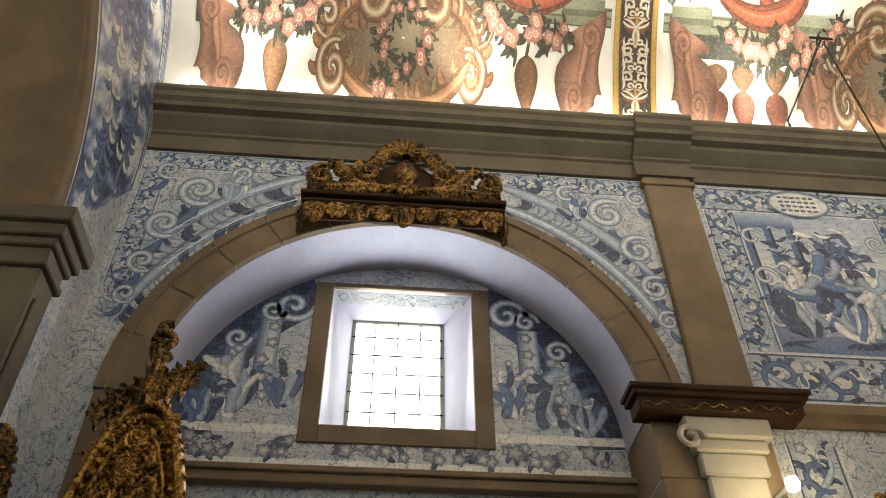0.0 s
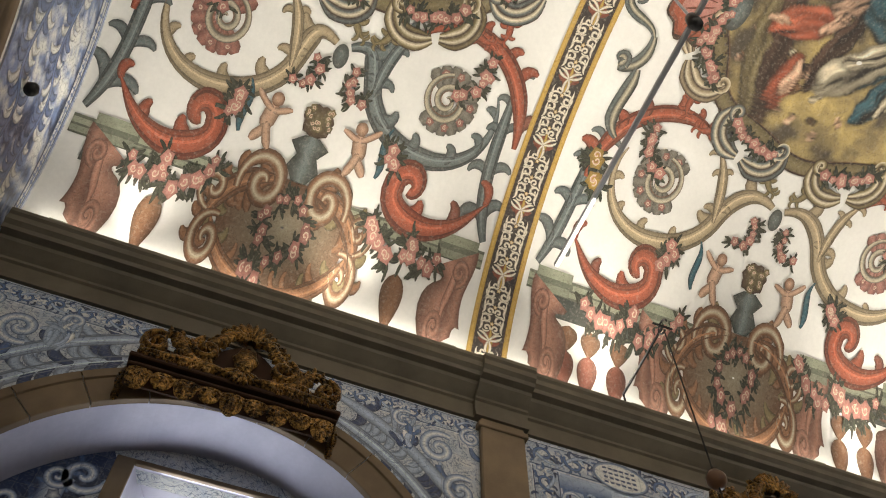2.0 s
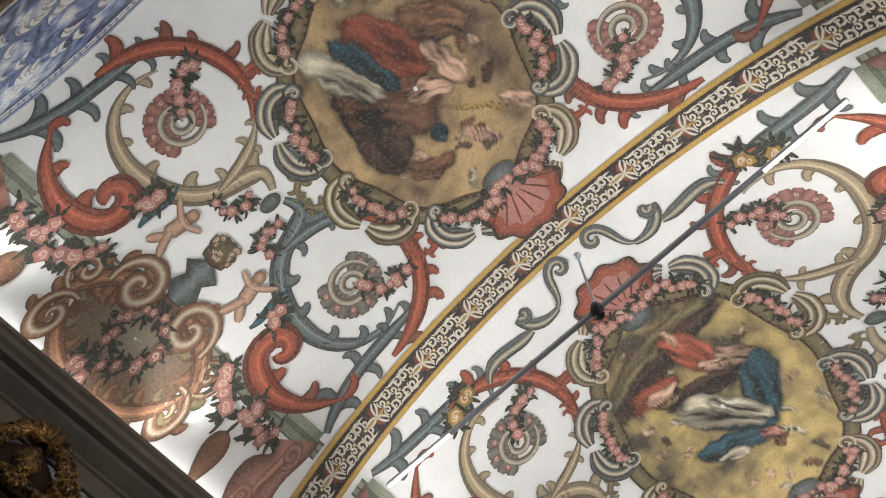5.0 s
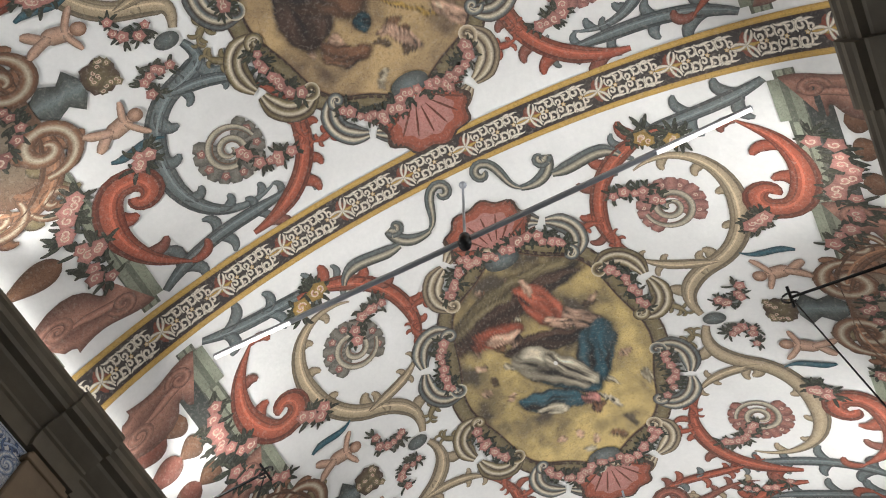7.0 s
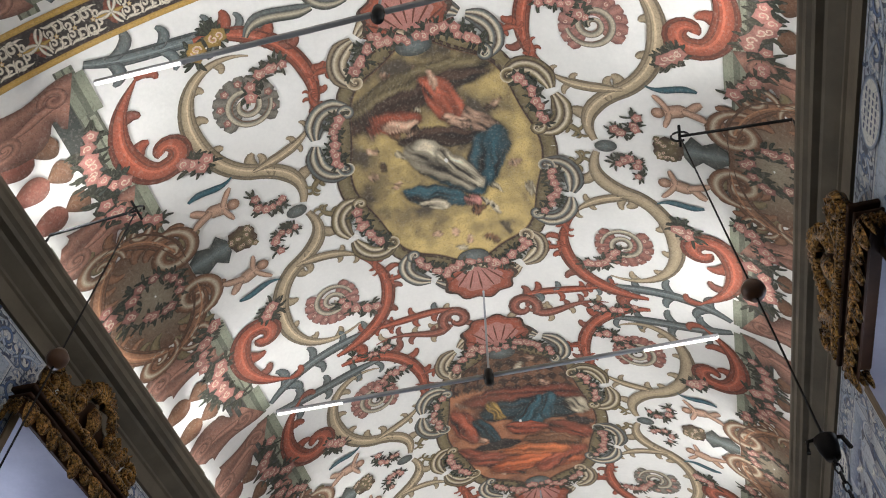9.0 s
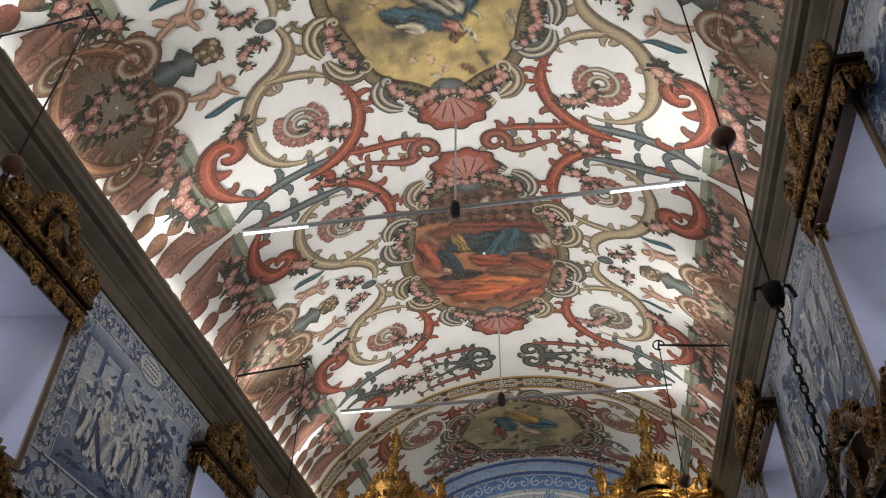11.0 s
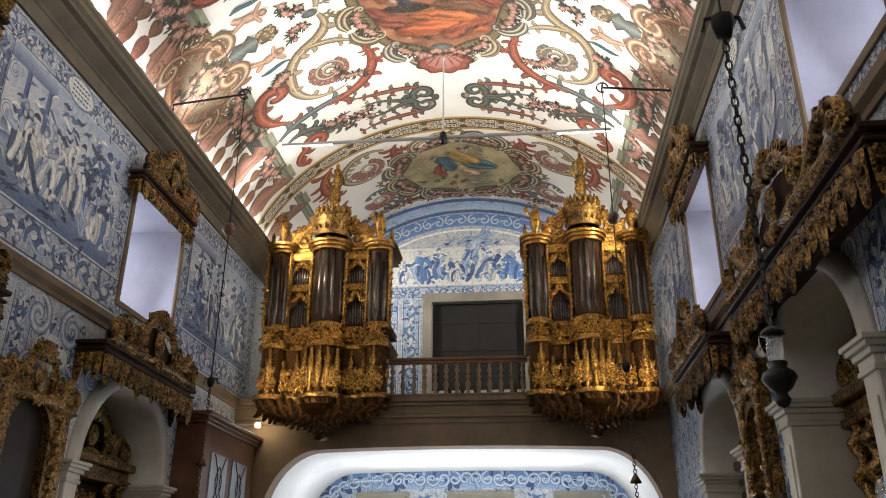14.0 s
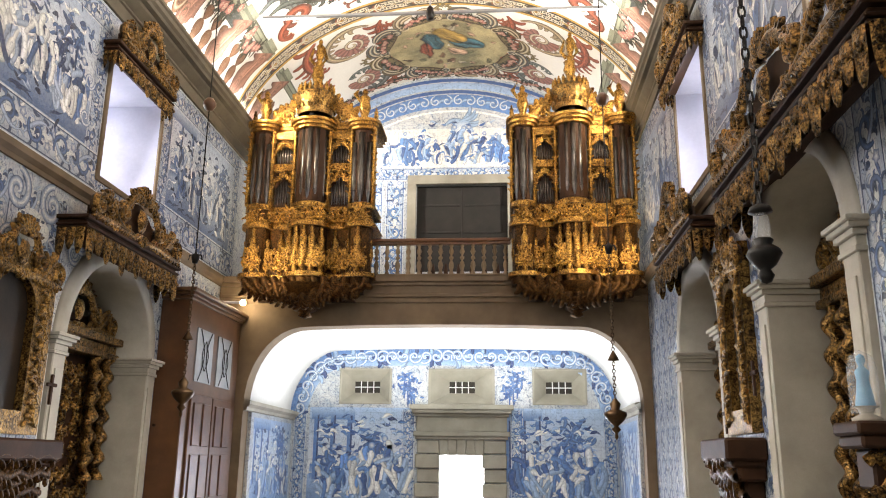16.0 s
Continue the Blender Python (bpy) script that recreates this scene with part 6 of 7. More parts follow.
# lunette of the recess
g = Geo()
mp = wall_x(-5.75, 1)
for sd in (-1, 1):
    a = np.linspace(0.02, 1.12, 16)
    q = np.stack([-0.2 + sd * 2.10 * np.cos(a), 5.85 + 2.10 * np.sin(a)], 1)
    stroke(g, q, 0.26, [TD * 0.6, TD, T1], mp, 0.004)
    for dy, z0, z1 in ((1.42, 6.25, 7.35), (1.75, 6.25, 6.95)):
        y = -0.2 + sd * dy
        stroke(g, [(y, z0), (y, (z0 + z1) / 2), (y, z1)], 0.12, [T2, TW, T3, T1], mp, 0.008)
        stroke(g, spiral((y, z1 + 0.12), 0.15, 0.02, 0, sd * 9, 24), taper(24, 0.04, 0.7, 0.4), BL, mp, 0.012)
        for k in range(5):
            disc(g, (y + rnd.uniform(-0.05, 0.05), z0 + (z1 - z0) * (k + 0.5) / 5), 0.07, TW, T1, mp, 0.013, 5, 0.2, 2, 10)
    draped(g, mp, -0.2 + sd * 1.62, 6.05, 0.95)
    draped(g, mp, -0.2 + sd * 1.18, 6.2, 0.75)
    draped(g, mp, -0.2 + sd * 1.95, 6.0, 0.7)
    stroke(g, spiral((-0.2 + sd * 1.2, 7.55), 0.24, 0.02, 0, sd * 9, 26), taper(26, 0.05, 0.7, 0.4), BL, mp, 0.012)
    acanthus(g, bez((-0.2 + sd * 2.2, 6.0), (-0.2 + sd * 1.9, 6.5), (-0.2 + sd * 1.6, 7.0), (-0.2 + sd * 1.2, 7.8), 16), taper(16, 0.06), T2, mp, 0.006, every=0.2, L=0.24, rnd=rnd, col2=T1)
for k in range(46):
    p = (-0.2 + rnd.uniform(-2.1, 2.1), 5.78 + rnd.uniform(-0.1, 0.1))
    disc(g, p, rnd.uniform(0.05, 0.09), TW * rnd.uniform(0.7, 1), T1, mp, 0.010, 5, 0.2, 2, 10)
    leaf(g, p, rnd.uniform(0, 6.3), 0.14, 0.03, T1, mp, 0.5, 0.009)
line(g, mp, [(-2.6, 5.98), (2.2, 5.98)], 0.05, TW, 0.006)
line(g, mp, [(-2.6, 5.62), (2.2, 5.62)], 0.04, TW, 0.006)
tagged(obj("trim_tile_painting_lunette", g, M_TILE_P), "dark blue tile painting of scrolls and garlands round a window", "tiles", kind="structure")
g = Geo()
g.box((-5.75, -2.5, 5.36), (-5.62, 2.15, 5.46), 0.01)
g.box((-5.75, -2.5, 5.46), (-5.58, 2.15, 5.52), 0.01)
structure("trim_recess_ledge", g, M_STONE, "brown stone ledge below the lunette", "trim")

# chancel arch wall
g = Geo()
mp = wall_y(Y0, 1)


def blue_field(u, v):
    """Brushed cobalt foliage on a pale ground."""
    wu = u + 0.25 * noise.noise(Vector((u * 1.6, v * 1.6, 3)))
    wv = v + 0.25 * noise.noise(Vector((u * 1.6, v * 1.6, 9)))
    k = noise.noise(Vector((wu * 1.5, wv * 1.5, 1))) + 0.7 * noise.noise(Vector(((wu + wv) * 5.5, (wu - wv) * 2.2, 5))) + 0.4 * noise.noise(Vector(((wu + wv) * 13, (wu - wv) * 6, 7)))
    w = min(1, max(0, 0.5 + 1.5 * k))
    return (TD * 1.5 * (1 - w * 2) + T2B * w * 2) if w < 0.5 else (T2B * (2 - 2 * w) + TW * 0.85 * (2 * w - 1))


T2B = np.array(lin(112, 134, 182))
na, nr = 150, 44
an = np.linspace(0.02, math.pi - 0.02, na)
inner = np.stack([3.80 * np.cos(an), 6.5 + 3.35 * np.sin(an)], 1)
outer = np.stack([5.12 * np.cos(an), CZ + 4.31 * np.sin(an)], 1)
f = np.linspace(0, 1, nr)[None, :, None]
R = inner[:, None] * (1 - f) + outer[:, None] * f
C = np.array([[blue_field(*R[i, j]) for j in range(nr)] for i in range(na)])
g.grid(mp(R[..., 0].ravel(), R[..., 1].ravel(), np.full(na * nr, 0.003)).reshape(na, nr, 3), C)
for fr, wd, cc in ((0.045, 0.05, TW), (0.075, 0.02, TD * 1.4), (0.93, 0.10, TW * 0.9), (0.895, 0.02, TD * 1.6), (0.965, 0.015, TD * 1.6), (0.985, 0.02, T2B)):
    stroke(g, inner * (1 - fr) + outer * fr, wd, [cc * 0.9, cc], mp, 0.006, across=2)
mid = inner * 0.07 + outer * 0.93
acanthus(g, mid, 0.014, T2B, mp, 0.010, every=0.16, L=0.09, rnd=rnd)
for fr in (0.3, 0.62):
    run = (inner * (1 - fr) + outer * fr)[4:-4]
    run[:, 1] += 0.16 * np.sin(np.arange(len(run)) * 0.35)
    acanthus(g, run, 0.04, T2B * 0.7, mp, 0.008, every=0.2, L=0.34, rnd=rnd, col2=TW * 0.8)
tagged(obj("trim_tile_painting_chancel", g, M_TILE_P), "blue tile scrolls following the chancel arch", "tiles", kind="structure")

# facade, with the tile blues made lighter and more saturated
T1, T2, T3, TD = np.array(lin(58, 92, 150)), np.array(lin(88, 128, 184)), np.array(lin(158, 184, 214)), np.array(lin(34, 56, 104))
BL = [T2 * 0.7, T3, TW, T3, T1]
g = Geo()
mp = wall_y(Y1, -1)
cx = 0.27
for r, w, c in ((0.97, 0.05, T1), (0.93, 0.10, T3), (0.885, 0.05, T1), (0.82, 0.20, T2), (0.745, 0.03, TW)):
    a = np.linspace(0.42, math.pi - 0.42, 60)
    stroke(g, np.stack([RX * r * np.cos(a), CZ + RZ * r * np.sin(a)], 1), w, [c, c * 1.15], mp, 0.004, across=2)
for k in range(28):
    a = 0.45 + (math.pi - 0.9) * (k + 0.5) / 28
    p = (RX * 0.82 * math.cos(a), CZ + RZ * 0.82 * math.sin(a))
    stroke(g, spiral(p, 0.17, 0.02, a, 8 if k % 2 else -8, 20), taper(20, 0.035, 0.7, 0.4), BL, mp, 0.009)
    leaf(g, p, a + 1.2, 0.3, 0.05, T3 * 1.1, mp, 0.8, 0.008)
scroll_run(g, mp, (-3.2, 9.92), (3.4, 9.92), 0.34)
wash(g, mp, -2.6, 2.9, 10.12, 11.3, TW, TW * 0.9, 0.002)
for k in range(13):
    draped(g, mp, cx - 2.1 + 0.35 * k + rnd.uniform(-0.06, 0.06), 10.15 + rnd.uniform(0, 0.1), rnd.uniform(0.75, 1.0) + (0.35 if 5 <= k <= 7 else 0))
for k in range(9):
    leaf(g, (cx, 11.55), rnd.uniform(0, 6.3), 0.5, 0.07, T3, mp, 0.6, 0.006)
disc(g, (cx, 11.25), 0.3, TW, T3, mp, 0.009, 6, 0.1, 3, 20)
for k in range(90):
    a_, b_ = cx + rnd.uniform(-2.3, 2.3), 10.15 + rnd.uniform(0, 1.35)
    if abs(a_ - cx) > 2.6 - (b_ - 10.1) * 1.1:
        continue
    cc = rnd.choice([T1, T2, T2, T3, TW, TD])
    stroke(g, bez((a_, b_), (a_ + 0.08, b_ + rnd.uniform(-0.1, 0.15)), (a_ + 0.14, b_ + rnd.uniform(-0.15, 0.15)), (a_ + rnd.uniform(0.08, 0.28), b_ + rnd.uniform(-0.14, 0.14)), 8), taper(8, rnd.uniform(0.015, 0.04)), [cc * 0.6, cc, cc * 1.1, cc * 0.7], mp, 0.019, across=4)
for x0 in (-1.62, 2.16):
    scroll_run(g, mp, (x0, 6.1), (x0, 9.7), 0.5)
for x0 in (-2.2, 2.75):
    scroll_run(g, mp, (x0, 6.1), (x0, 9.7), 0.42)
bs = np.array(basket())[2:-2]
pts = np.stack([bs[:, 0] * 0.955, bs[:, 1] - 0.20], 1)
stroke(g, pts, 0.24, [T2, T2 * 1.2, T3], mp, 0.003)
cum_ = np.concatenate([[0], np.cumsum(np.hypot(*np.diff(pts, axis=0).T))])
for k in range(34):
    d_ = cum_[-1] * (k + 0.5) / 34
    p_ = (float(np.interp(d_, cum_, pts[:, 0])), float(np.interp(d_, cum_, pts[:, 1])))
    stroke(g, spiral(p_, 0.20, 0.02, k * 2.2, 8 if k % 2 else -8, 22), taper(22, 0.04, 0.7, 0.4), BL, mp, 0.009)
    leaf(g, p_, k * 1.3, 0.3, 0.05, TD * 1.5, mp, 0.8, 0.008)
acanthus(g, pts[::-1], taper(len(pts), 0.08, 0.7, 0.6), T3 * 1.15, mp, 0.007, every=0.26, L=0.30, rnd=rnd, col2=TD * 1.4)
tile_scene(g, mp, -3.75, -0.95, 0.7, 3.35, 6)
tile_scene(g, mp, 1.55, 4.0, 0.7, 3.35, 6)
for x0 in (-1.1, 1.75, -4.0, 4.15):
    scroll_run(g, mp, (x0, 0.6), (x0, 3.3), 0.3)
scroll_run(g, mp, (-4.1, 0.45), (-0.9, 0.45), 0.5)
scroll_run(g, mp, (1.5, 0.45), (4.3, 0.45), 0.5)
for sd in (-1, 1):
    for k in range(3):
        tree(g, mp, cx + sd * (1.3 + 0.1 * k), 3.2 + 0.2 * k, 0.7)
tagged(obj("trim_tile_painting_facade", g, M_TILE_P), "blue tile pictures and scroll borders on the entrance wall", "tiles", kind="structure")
g = Geo()
for x, s in ((-4.2, 1), (4.32, -1)):
    mp = wall_x(x, s)
    tile_scene(g, mp, 18.6, 21.8, 0.8, 2.9, 5)
    scroll_run(g, mp, (18.5, 0.55), (21.9, 0.55), 0.5)
tagged(obj("trim_tile_painting_gallery", g, M_TILE_P), "blue tile pictures under the gallery", "tiles", kind="structure")

# ---- organ gallery ----
def pipe(g, x, y, z0, z1, r):
    n = 10
    foot = min(0.28, (z1 - z0) * 0.22)
    g.lathe([(r * 0.25, 0), (r, foot), (r, foot + 0.01), (r, z1 - z0), (r * 0.8, z1 - z0)], (x, y, z0), n)
    g.box((x - r * 0.55, y - r * 1.05, z0 + foot + 0.02), (x + r * 0.55, y - r * 0.75, z0 + foot + 0.05))


def pipe_set(parent, x0, x1, y, z0, tops, bulge=0.0):
    n = len(tops)
    for k, zt in enumerate(tops):
        t = (k + 0.5) / n
        g = Geo()
        pipe(g, x0 + (x1 - x0) * t, y - bulge * math.sin(math.pi * t), z0, zt, (x1 - x0) / n * 0.46)
        part("pipe", g, M_PIPE, parent, "", True)


def putto_free_figure(g, x, y, z, H, w=0.16):
    """A plain turned and swelling support, with no features."""
    g.lathe([(0.02, 0), (w * 0.7, 0.03 * H), (w * 0.55, 0.2 * H), (w, 0.42 * H), (w * 0.75, 0.62 * H), (w * 0.95, 0.72 * H), (w * 0.35, 0.82 * H), (w * 0.5, 0.9 * H), (w * 0.3, 0.99 * H), (0.01, H)], (x, y, z), 10)


def ring_box(g, pts_out, y_back, z0, z1):
    """A moulding that follows an outline of (x, y) points, closed along y_back."""
    P = np.array([[(x, y, z) for x, y in pts_out] for z in (z0, z1)])
    g.grid(P)
    for z in (z0, z1):
        V = [(x, y, z) for x, y in pts_out] + [(pts_out[-1][0], y_back, z), (pts_out[0][0], y_back, z)]
        g.add(V, [list(range(len(V)))])


def organ_outline(e, cx=-2.95, y=17.72):
    """Front line: side round towers, flats and the middle round tower."""
    pts = []
    def arc(c, r, d):
        for t in np.linspace(0, math.pi, 11):
            pts.append((cx + c - (r + e) * math.cos(t), y - e * 0.6 - (d + e * 0.4) * math.sin(t)))
    arc(-1.18, 0.28, 0.26)
    arc(0.0, 0.42, 0.42)
    arc(1.18, 0.28, 0.26)
    pts[0] = (cx - 1.47 - e, y - e * 0.6)
    return pts


org = thing("pipe_organ", (-2.95, 18.3, 6.0), "gilded baroque pipe organ case with dark metal pipes on a gallery", "organ", "organ cases")
cx, YF = -2.95, 17.72
g = Geo()
ring_box(g, organ_outline(-0.04), 18.7, 6.05, 9.62)
part("case_body", g, M_DARKWOOD, org, "dark recessed case wood")
for z0, z1, e in ((6.00, 6.10, 0.10), (7.16, 7.26, 0.08), (7.60, 7.70, 0.04), (7.26, 7.36, 0.02), (9.52, 9.60, 0.03), (9.60, 9.68, 0.08), (9.68, 9.75, 0.12)):
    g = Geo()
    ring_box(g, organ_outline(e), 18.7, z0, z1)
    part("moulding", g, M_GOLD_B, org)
# the darker gilding puts the shade between the supports into the colour
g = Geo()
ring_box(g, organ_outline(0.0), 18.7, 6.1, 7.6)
part("lower_case", g, M_CASE, org, "gilded lower case, coloured darker for the shade behind its carving")
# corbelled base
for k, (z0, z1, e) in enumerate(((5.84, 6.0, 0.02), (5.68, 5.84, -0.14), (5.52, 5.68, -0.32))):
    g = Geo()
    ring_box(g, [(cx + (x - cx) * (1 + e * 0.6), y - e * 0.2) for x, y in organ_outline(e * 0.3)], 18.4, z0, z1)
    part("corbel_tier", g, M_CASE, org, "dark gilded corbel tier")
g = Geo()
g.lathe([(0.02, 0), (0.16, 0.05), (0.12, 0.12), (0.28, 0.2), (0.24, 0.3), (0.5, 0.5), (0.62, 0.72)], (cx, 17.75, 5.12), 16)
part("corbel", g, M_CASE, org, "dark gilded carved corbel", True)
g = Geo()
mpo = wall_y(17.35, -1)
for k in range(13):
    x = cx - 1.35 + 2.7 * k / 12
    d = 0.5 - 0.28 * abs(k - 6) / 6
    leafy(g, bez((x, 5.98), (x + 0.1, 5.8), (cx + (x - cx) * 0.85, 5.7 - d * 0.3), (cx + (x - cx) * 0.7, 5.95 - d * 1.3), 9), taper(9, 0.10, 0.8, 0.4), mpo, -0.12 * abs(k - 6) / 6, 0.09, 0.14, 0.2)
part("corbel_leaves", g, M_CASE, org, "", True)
# supports of the lower case
for k, (dx, dy) in enumerate(((-1.40, 0.05), (-1.18, -0.22), (-0.95, 0.02), (-0.62, 0.05), (-0.36, -0.22), (-0.18, -0.36), (0.0, -0.40), (0.18, -0.36), (0.36, -0.22), (0.62, 0.05), (0.95, 0.02), (1.18, -0.22), (1.40, 0.05))):
    g = Geo()
    putto_free_figure(g, cx + dx, YF + dy - 0.07, 6.10, 1.05, 0.10)
    part("carved_support", g, M_GOLD_B, org, "", True)
g = Geo()
for k in range(9):
    x = cx - 1.35 + 2.7 * (k + 0.5) / 9
    yb = 17.30 if abs(x - cx) < 0.45 else (17.42 if abs(x - cx) > 0.95 else 17.62)
    crest(g, wall_y(yb, -1), x, 7.30, 0.30, 0.30, 0.05)
    crest(g, wall_y(yb - 0.02, -1), x, 6.2, 0.26, 0.5, 0.04)
part("relief", g, M_GOLD_B, org, "", True)
# towers and flats
for c, r, d, zt in ((-1.18, 0.28, 0.26, 9.40), (1.18, 0.28, 0.26, 9.40), (0.0, 0.40, 0.40, 9.95)):
    g = Geo()
    g.lathe([(r * 0.4, -0.22), (r * 0.75, -0.12), (r * 0.85, -0.05), (r + 0.03, 0.0), (r + 0.03, 0.10), (r - 0.02, 0.13)], (cx + c, YF, 7.62), 24, (1, d / r))
    part("tower_base", g, M_GOLD_B, org, "", True)
pipe_set(org, cx - 0.36, cx + 0.36, YF - 0.05, 7.72, [9.55, 9.74, 9.86, 9.74, 9.55], 0.30)
for c in (-1.18, 1.18):
    pipe_set(org, cx + c - 0.24, cx + c + 0.24, YF - 0.03, 7.72, [9.2, 9.42, 9.2], 0.20)
for c in (-0.66, 0.66):
    for z0, z1 in ((7.76, 8.42), (8.78, 9.25)):
        tops = [z0 + (z1 - z0) * (0.62 + 0.38 * (1 - abs(k - 3) / 3)) for k in range(7)]
        pipe_set(org, cx + c - 0.21, cx + c + 0.21, YF + 0.02, z0, tops)
    g = Geo()
    for x0, x1, z0, z1 in ((-0.29, -0.22, 7.7, 9.55), (0.22, 0.29, 7.7, 9.55), (-0.29, 0.29, 8.56, 8.74), (-0.29, 0.29, 9.34, 9.52)):
        g.box((cx + c + x0, YF - 0.09, z0), (cx + c + x1, YF + 0.04, z1), 0.012)
    part("panel_frame", g, M_GOLD_B, org)
    for zc in (8.40, 9.20):
        g = Geo()
        for s_ in (-1, 1):
            leafy(g, bez((cx + c + s_ * 0.22, zc - 0.22), (cx + c + s_ * 0.2, zc), (cx + c + s_ * 0.08, zc - 0.02), (cx + c, zc + 0.16), 8), taper(8, 0.035), wall_y(YF - 0.05, -1), 0, 0.025, 0.06, 0.09)
        part("tracery", g, M_GOLD_B, org, "", True)
for c in (-1.47, -0.93, -0.41, 0.41, 0.93, 1.45):
    g = Geo()
    g.box((cx + c - 0.04, YF - 0.14, 7.7), (cx + c + 0.04, YF + 0.05, 9.55), 0.015)
    leafy(g, [(cx + c, z) for z in np.linspace(7.75, 9.5, 12)], taper(12, 0.035, 1, 0.8), wall_y(YF - 0.15, -1), 0, 0.025, 0.09, 0.10)
    part("pilaster_strip", g, M_GOLD_B, org, "", False)
# cap of the middle tower and the finials
g = Geo()
g.lathe([(0.40, 0), (0.42, 0.05), (0.42, 0.30), (0.46, 0.34), (0.50, 0.42), (0.52, 0.50), (0.46, 0.54), (0.38, 0.60), (0.22, 0.72), (0.12, 0.80), (0.02, 0.82)], (cx, YF, 9.92), 24)
for row, (rr, zz, n_, rb) in enumerate(((0.44, 10.09, 18, 0.045), (0.50, 10.36, 22, 0.03), (0.30, 10.62, 12, 0.05))):
    for k in range(n_):
        a = 2 * math.pi * k / n_
        g.lathe([(0.004, -rb * 1.4), (rb, -rb * 0.3), (rb * 0.7, rb * 0.6), (0.004, rb * 1.8)], (cx + rr * math.cos(a), YF + rr * math.sin(a), zz), 6)
part("tower_cap", g, M_GOLD, org, "gilded drum with moulded cornice", True)
g = Geo()
for k in range(10):
    a = math.pi * (1.05 + 0.9 * k / 9)
    putto_free_figure(g, cx + 0.42 * math.cos(a), YF + 0.42 * math.sin(a), 10.42, 0.28, 0.05)
part("cresting", g, M_GOLD_B, org, "", True)
g = Geo()
putto_free_figure(g, cx, YF, 10.68, 0.7, 0.16)
putto_free_figure(g, cx + 0.03, YF, 11.25, 0.72, 0.11)
for s_ in (-1, 1):
    g.tube([(cx + s_ * 0.08, YF, 11.3), (cx + s_ * 0.2, YF, 11.45), (cx + s_ * 0.12, YF, 11.75)], [0.05, 0.05, 0.02])
part("finial", g, M_GOLD_B, org, "tall gilded finial", True)
g = Geo()
for s_ in (-1, 1):
    g = Geo()
    leafy(g, bez((cx + s_ * 0.95, 9.78), (cx + s_ * 0.9, 10.2), (cx + s_ * 0.6, 9.95), (cx + s_ * 0.45, 10.45), 12), taper(12, 0.12, 0.8, 0.5), wall_y(YF, -1), 0, 0.06, 0.12, 0.2)
    crest(g, wall_y(YF, -1), cx + s_ * 0.68, 9.72, 0.5, 0.42, 0.05)
    part("side_crest", g, M_GOLD_B, org, "", True)
for c in (-1.18, 1.18):
    g = Geo()
    putto_free_figure(g, cx + c, YF - 0.05, 9.75, 0.85, 0.15)
    g.tube([(cx + c - 0.12, YF, 10.3), (cx + c - 0.24, YF, 10.5), (cx + c - 0.12, YF, 10.7)], [0.03, 0.06, 0.02])
    part("tower_finial", g, M_GOLD_B, org, "", True)
    for dx in (-0.27, 0.27):
        g = Geo()
        putto_free_figure(g, cx + c + dx, YF, 9.75, 0.38, 0.06)
        part("vase", g, M_GOLD, org, "", True)
org.location.z -= 0.12
copy_thing(org, Matrix.Translation((3.03, 18.3, 5.88)) @ Matrix.Diagonal((0.94, 1.0, 1.0, 1.0)))

# balustrade between the organs
rail = thing("balustrade", (0, 17.95, 6.0), "turned wooden balustrade with a brown handrail along the gallery", "balustrade")
g = Geo()
g.box((-1.55, 17.86, 6.78), (1.62, 18.04, 6.86), 0.02)
g.box((-1.55, 17.90, 6.72), (1.62, 18.00, 6.78), 0.01)
part("handrail", g, M_WOOD, rail, "brown wooden handrail")
g = Geo()
g.box((-1.55, 17.84, 5.96), (1.62, 18.03, 6.03), 0.01)
part("plinth", g, M_STONE, rail)
first = None
for k in range(13):
    x = -1.42 + 2.92 * k / 12
    if first is None:
        g = Geo()
        g.lathe([(0.05, 0), (0.05, 0.05), (0.03, 0.08), (0.06, 0.2), (0.045, 0.28), (0.02, 0.33), (0.05, 0.37), (0.05, 0.40), (0.02, 0.44), (0.06, 0.53), (0.03, 0.62), (0.05, 0.69)], (x, 17.95, 6.03), 10)
        first = part("baluster", g, M_STONE, rail, "", True)
    else:
        o = new("baluster", first.data)
        o.parent, o.matrix_parent_inverse = rail, first.matrix_parent_inverse
        o.location = (x + 1.42, 0, 0)

# ---- facade openings ----
g = Geo()
for x0, x1, z0, z1 in ((-1.27, -1.02, 6.02, 9.60), (1.56, 1.81, 6.02, 9.60), (-1.27, 1.81, 9.60, 9.87)):
    g.box((x0, Y1 - 0.06, z0), (x1, Y1 + 0.02, z1), 0.012)
structure("trim_gallery_window", g, M_STONE_W, "pale stone surround of the gallery opening", "trim")
shut = thing("gallery_shutter", (0.27, Y1 + 0.2, 6.0), "dark closed shutters in the gallery opening", "shutter")
for k in range(2):
    g = Geo()
    g.box((-1.02 + 1.29 * k, Y1 + 0.20, 6.0), (0.272 + 1.29 * k, Y1 + 0.26, 9.62), 0.01)
    for z in (7.2, 8.2, 9.0):
        g.box((-0.95 + 1.29 * k, Y1 + 0.18, z), (0.2 + 1.29 * k, Y1 + 0.20, z + 0.06), 0.005)
    part("leaf", g, M_DARK, shut)
g = Geo()
for k in range(7):
    x = -0.75 + 0.34 * k
    g.lathe([(0.04, 0), (0.05, 0.25), (0.03, 0.5), (0.06, 0.8), (0.03, 1.0)], (x, 20.9, 6.0), 8)
structure("trim_gallery_posts", g, M_DARKWOOD, "row of dark turned posts behind the handrail", "trim", True)
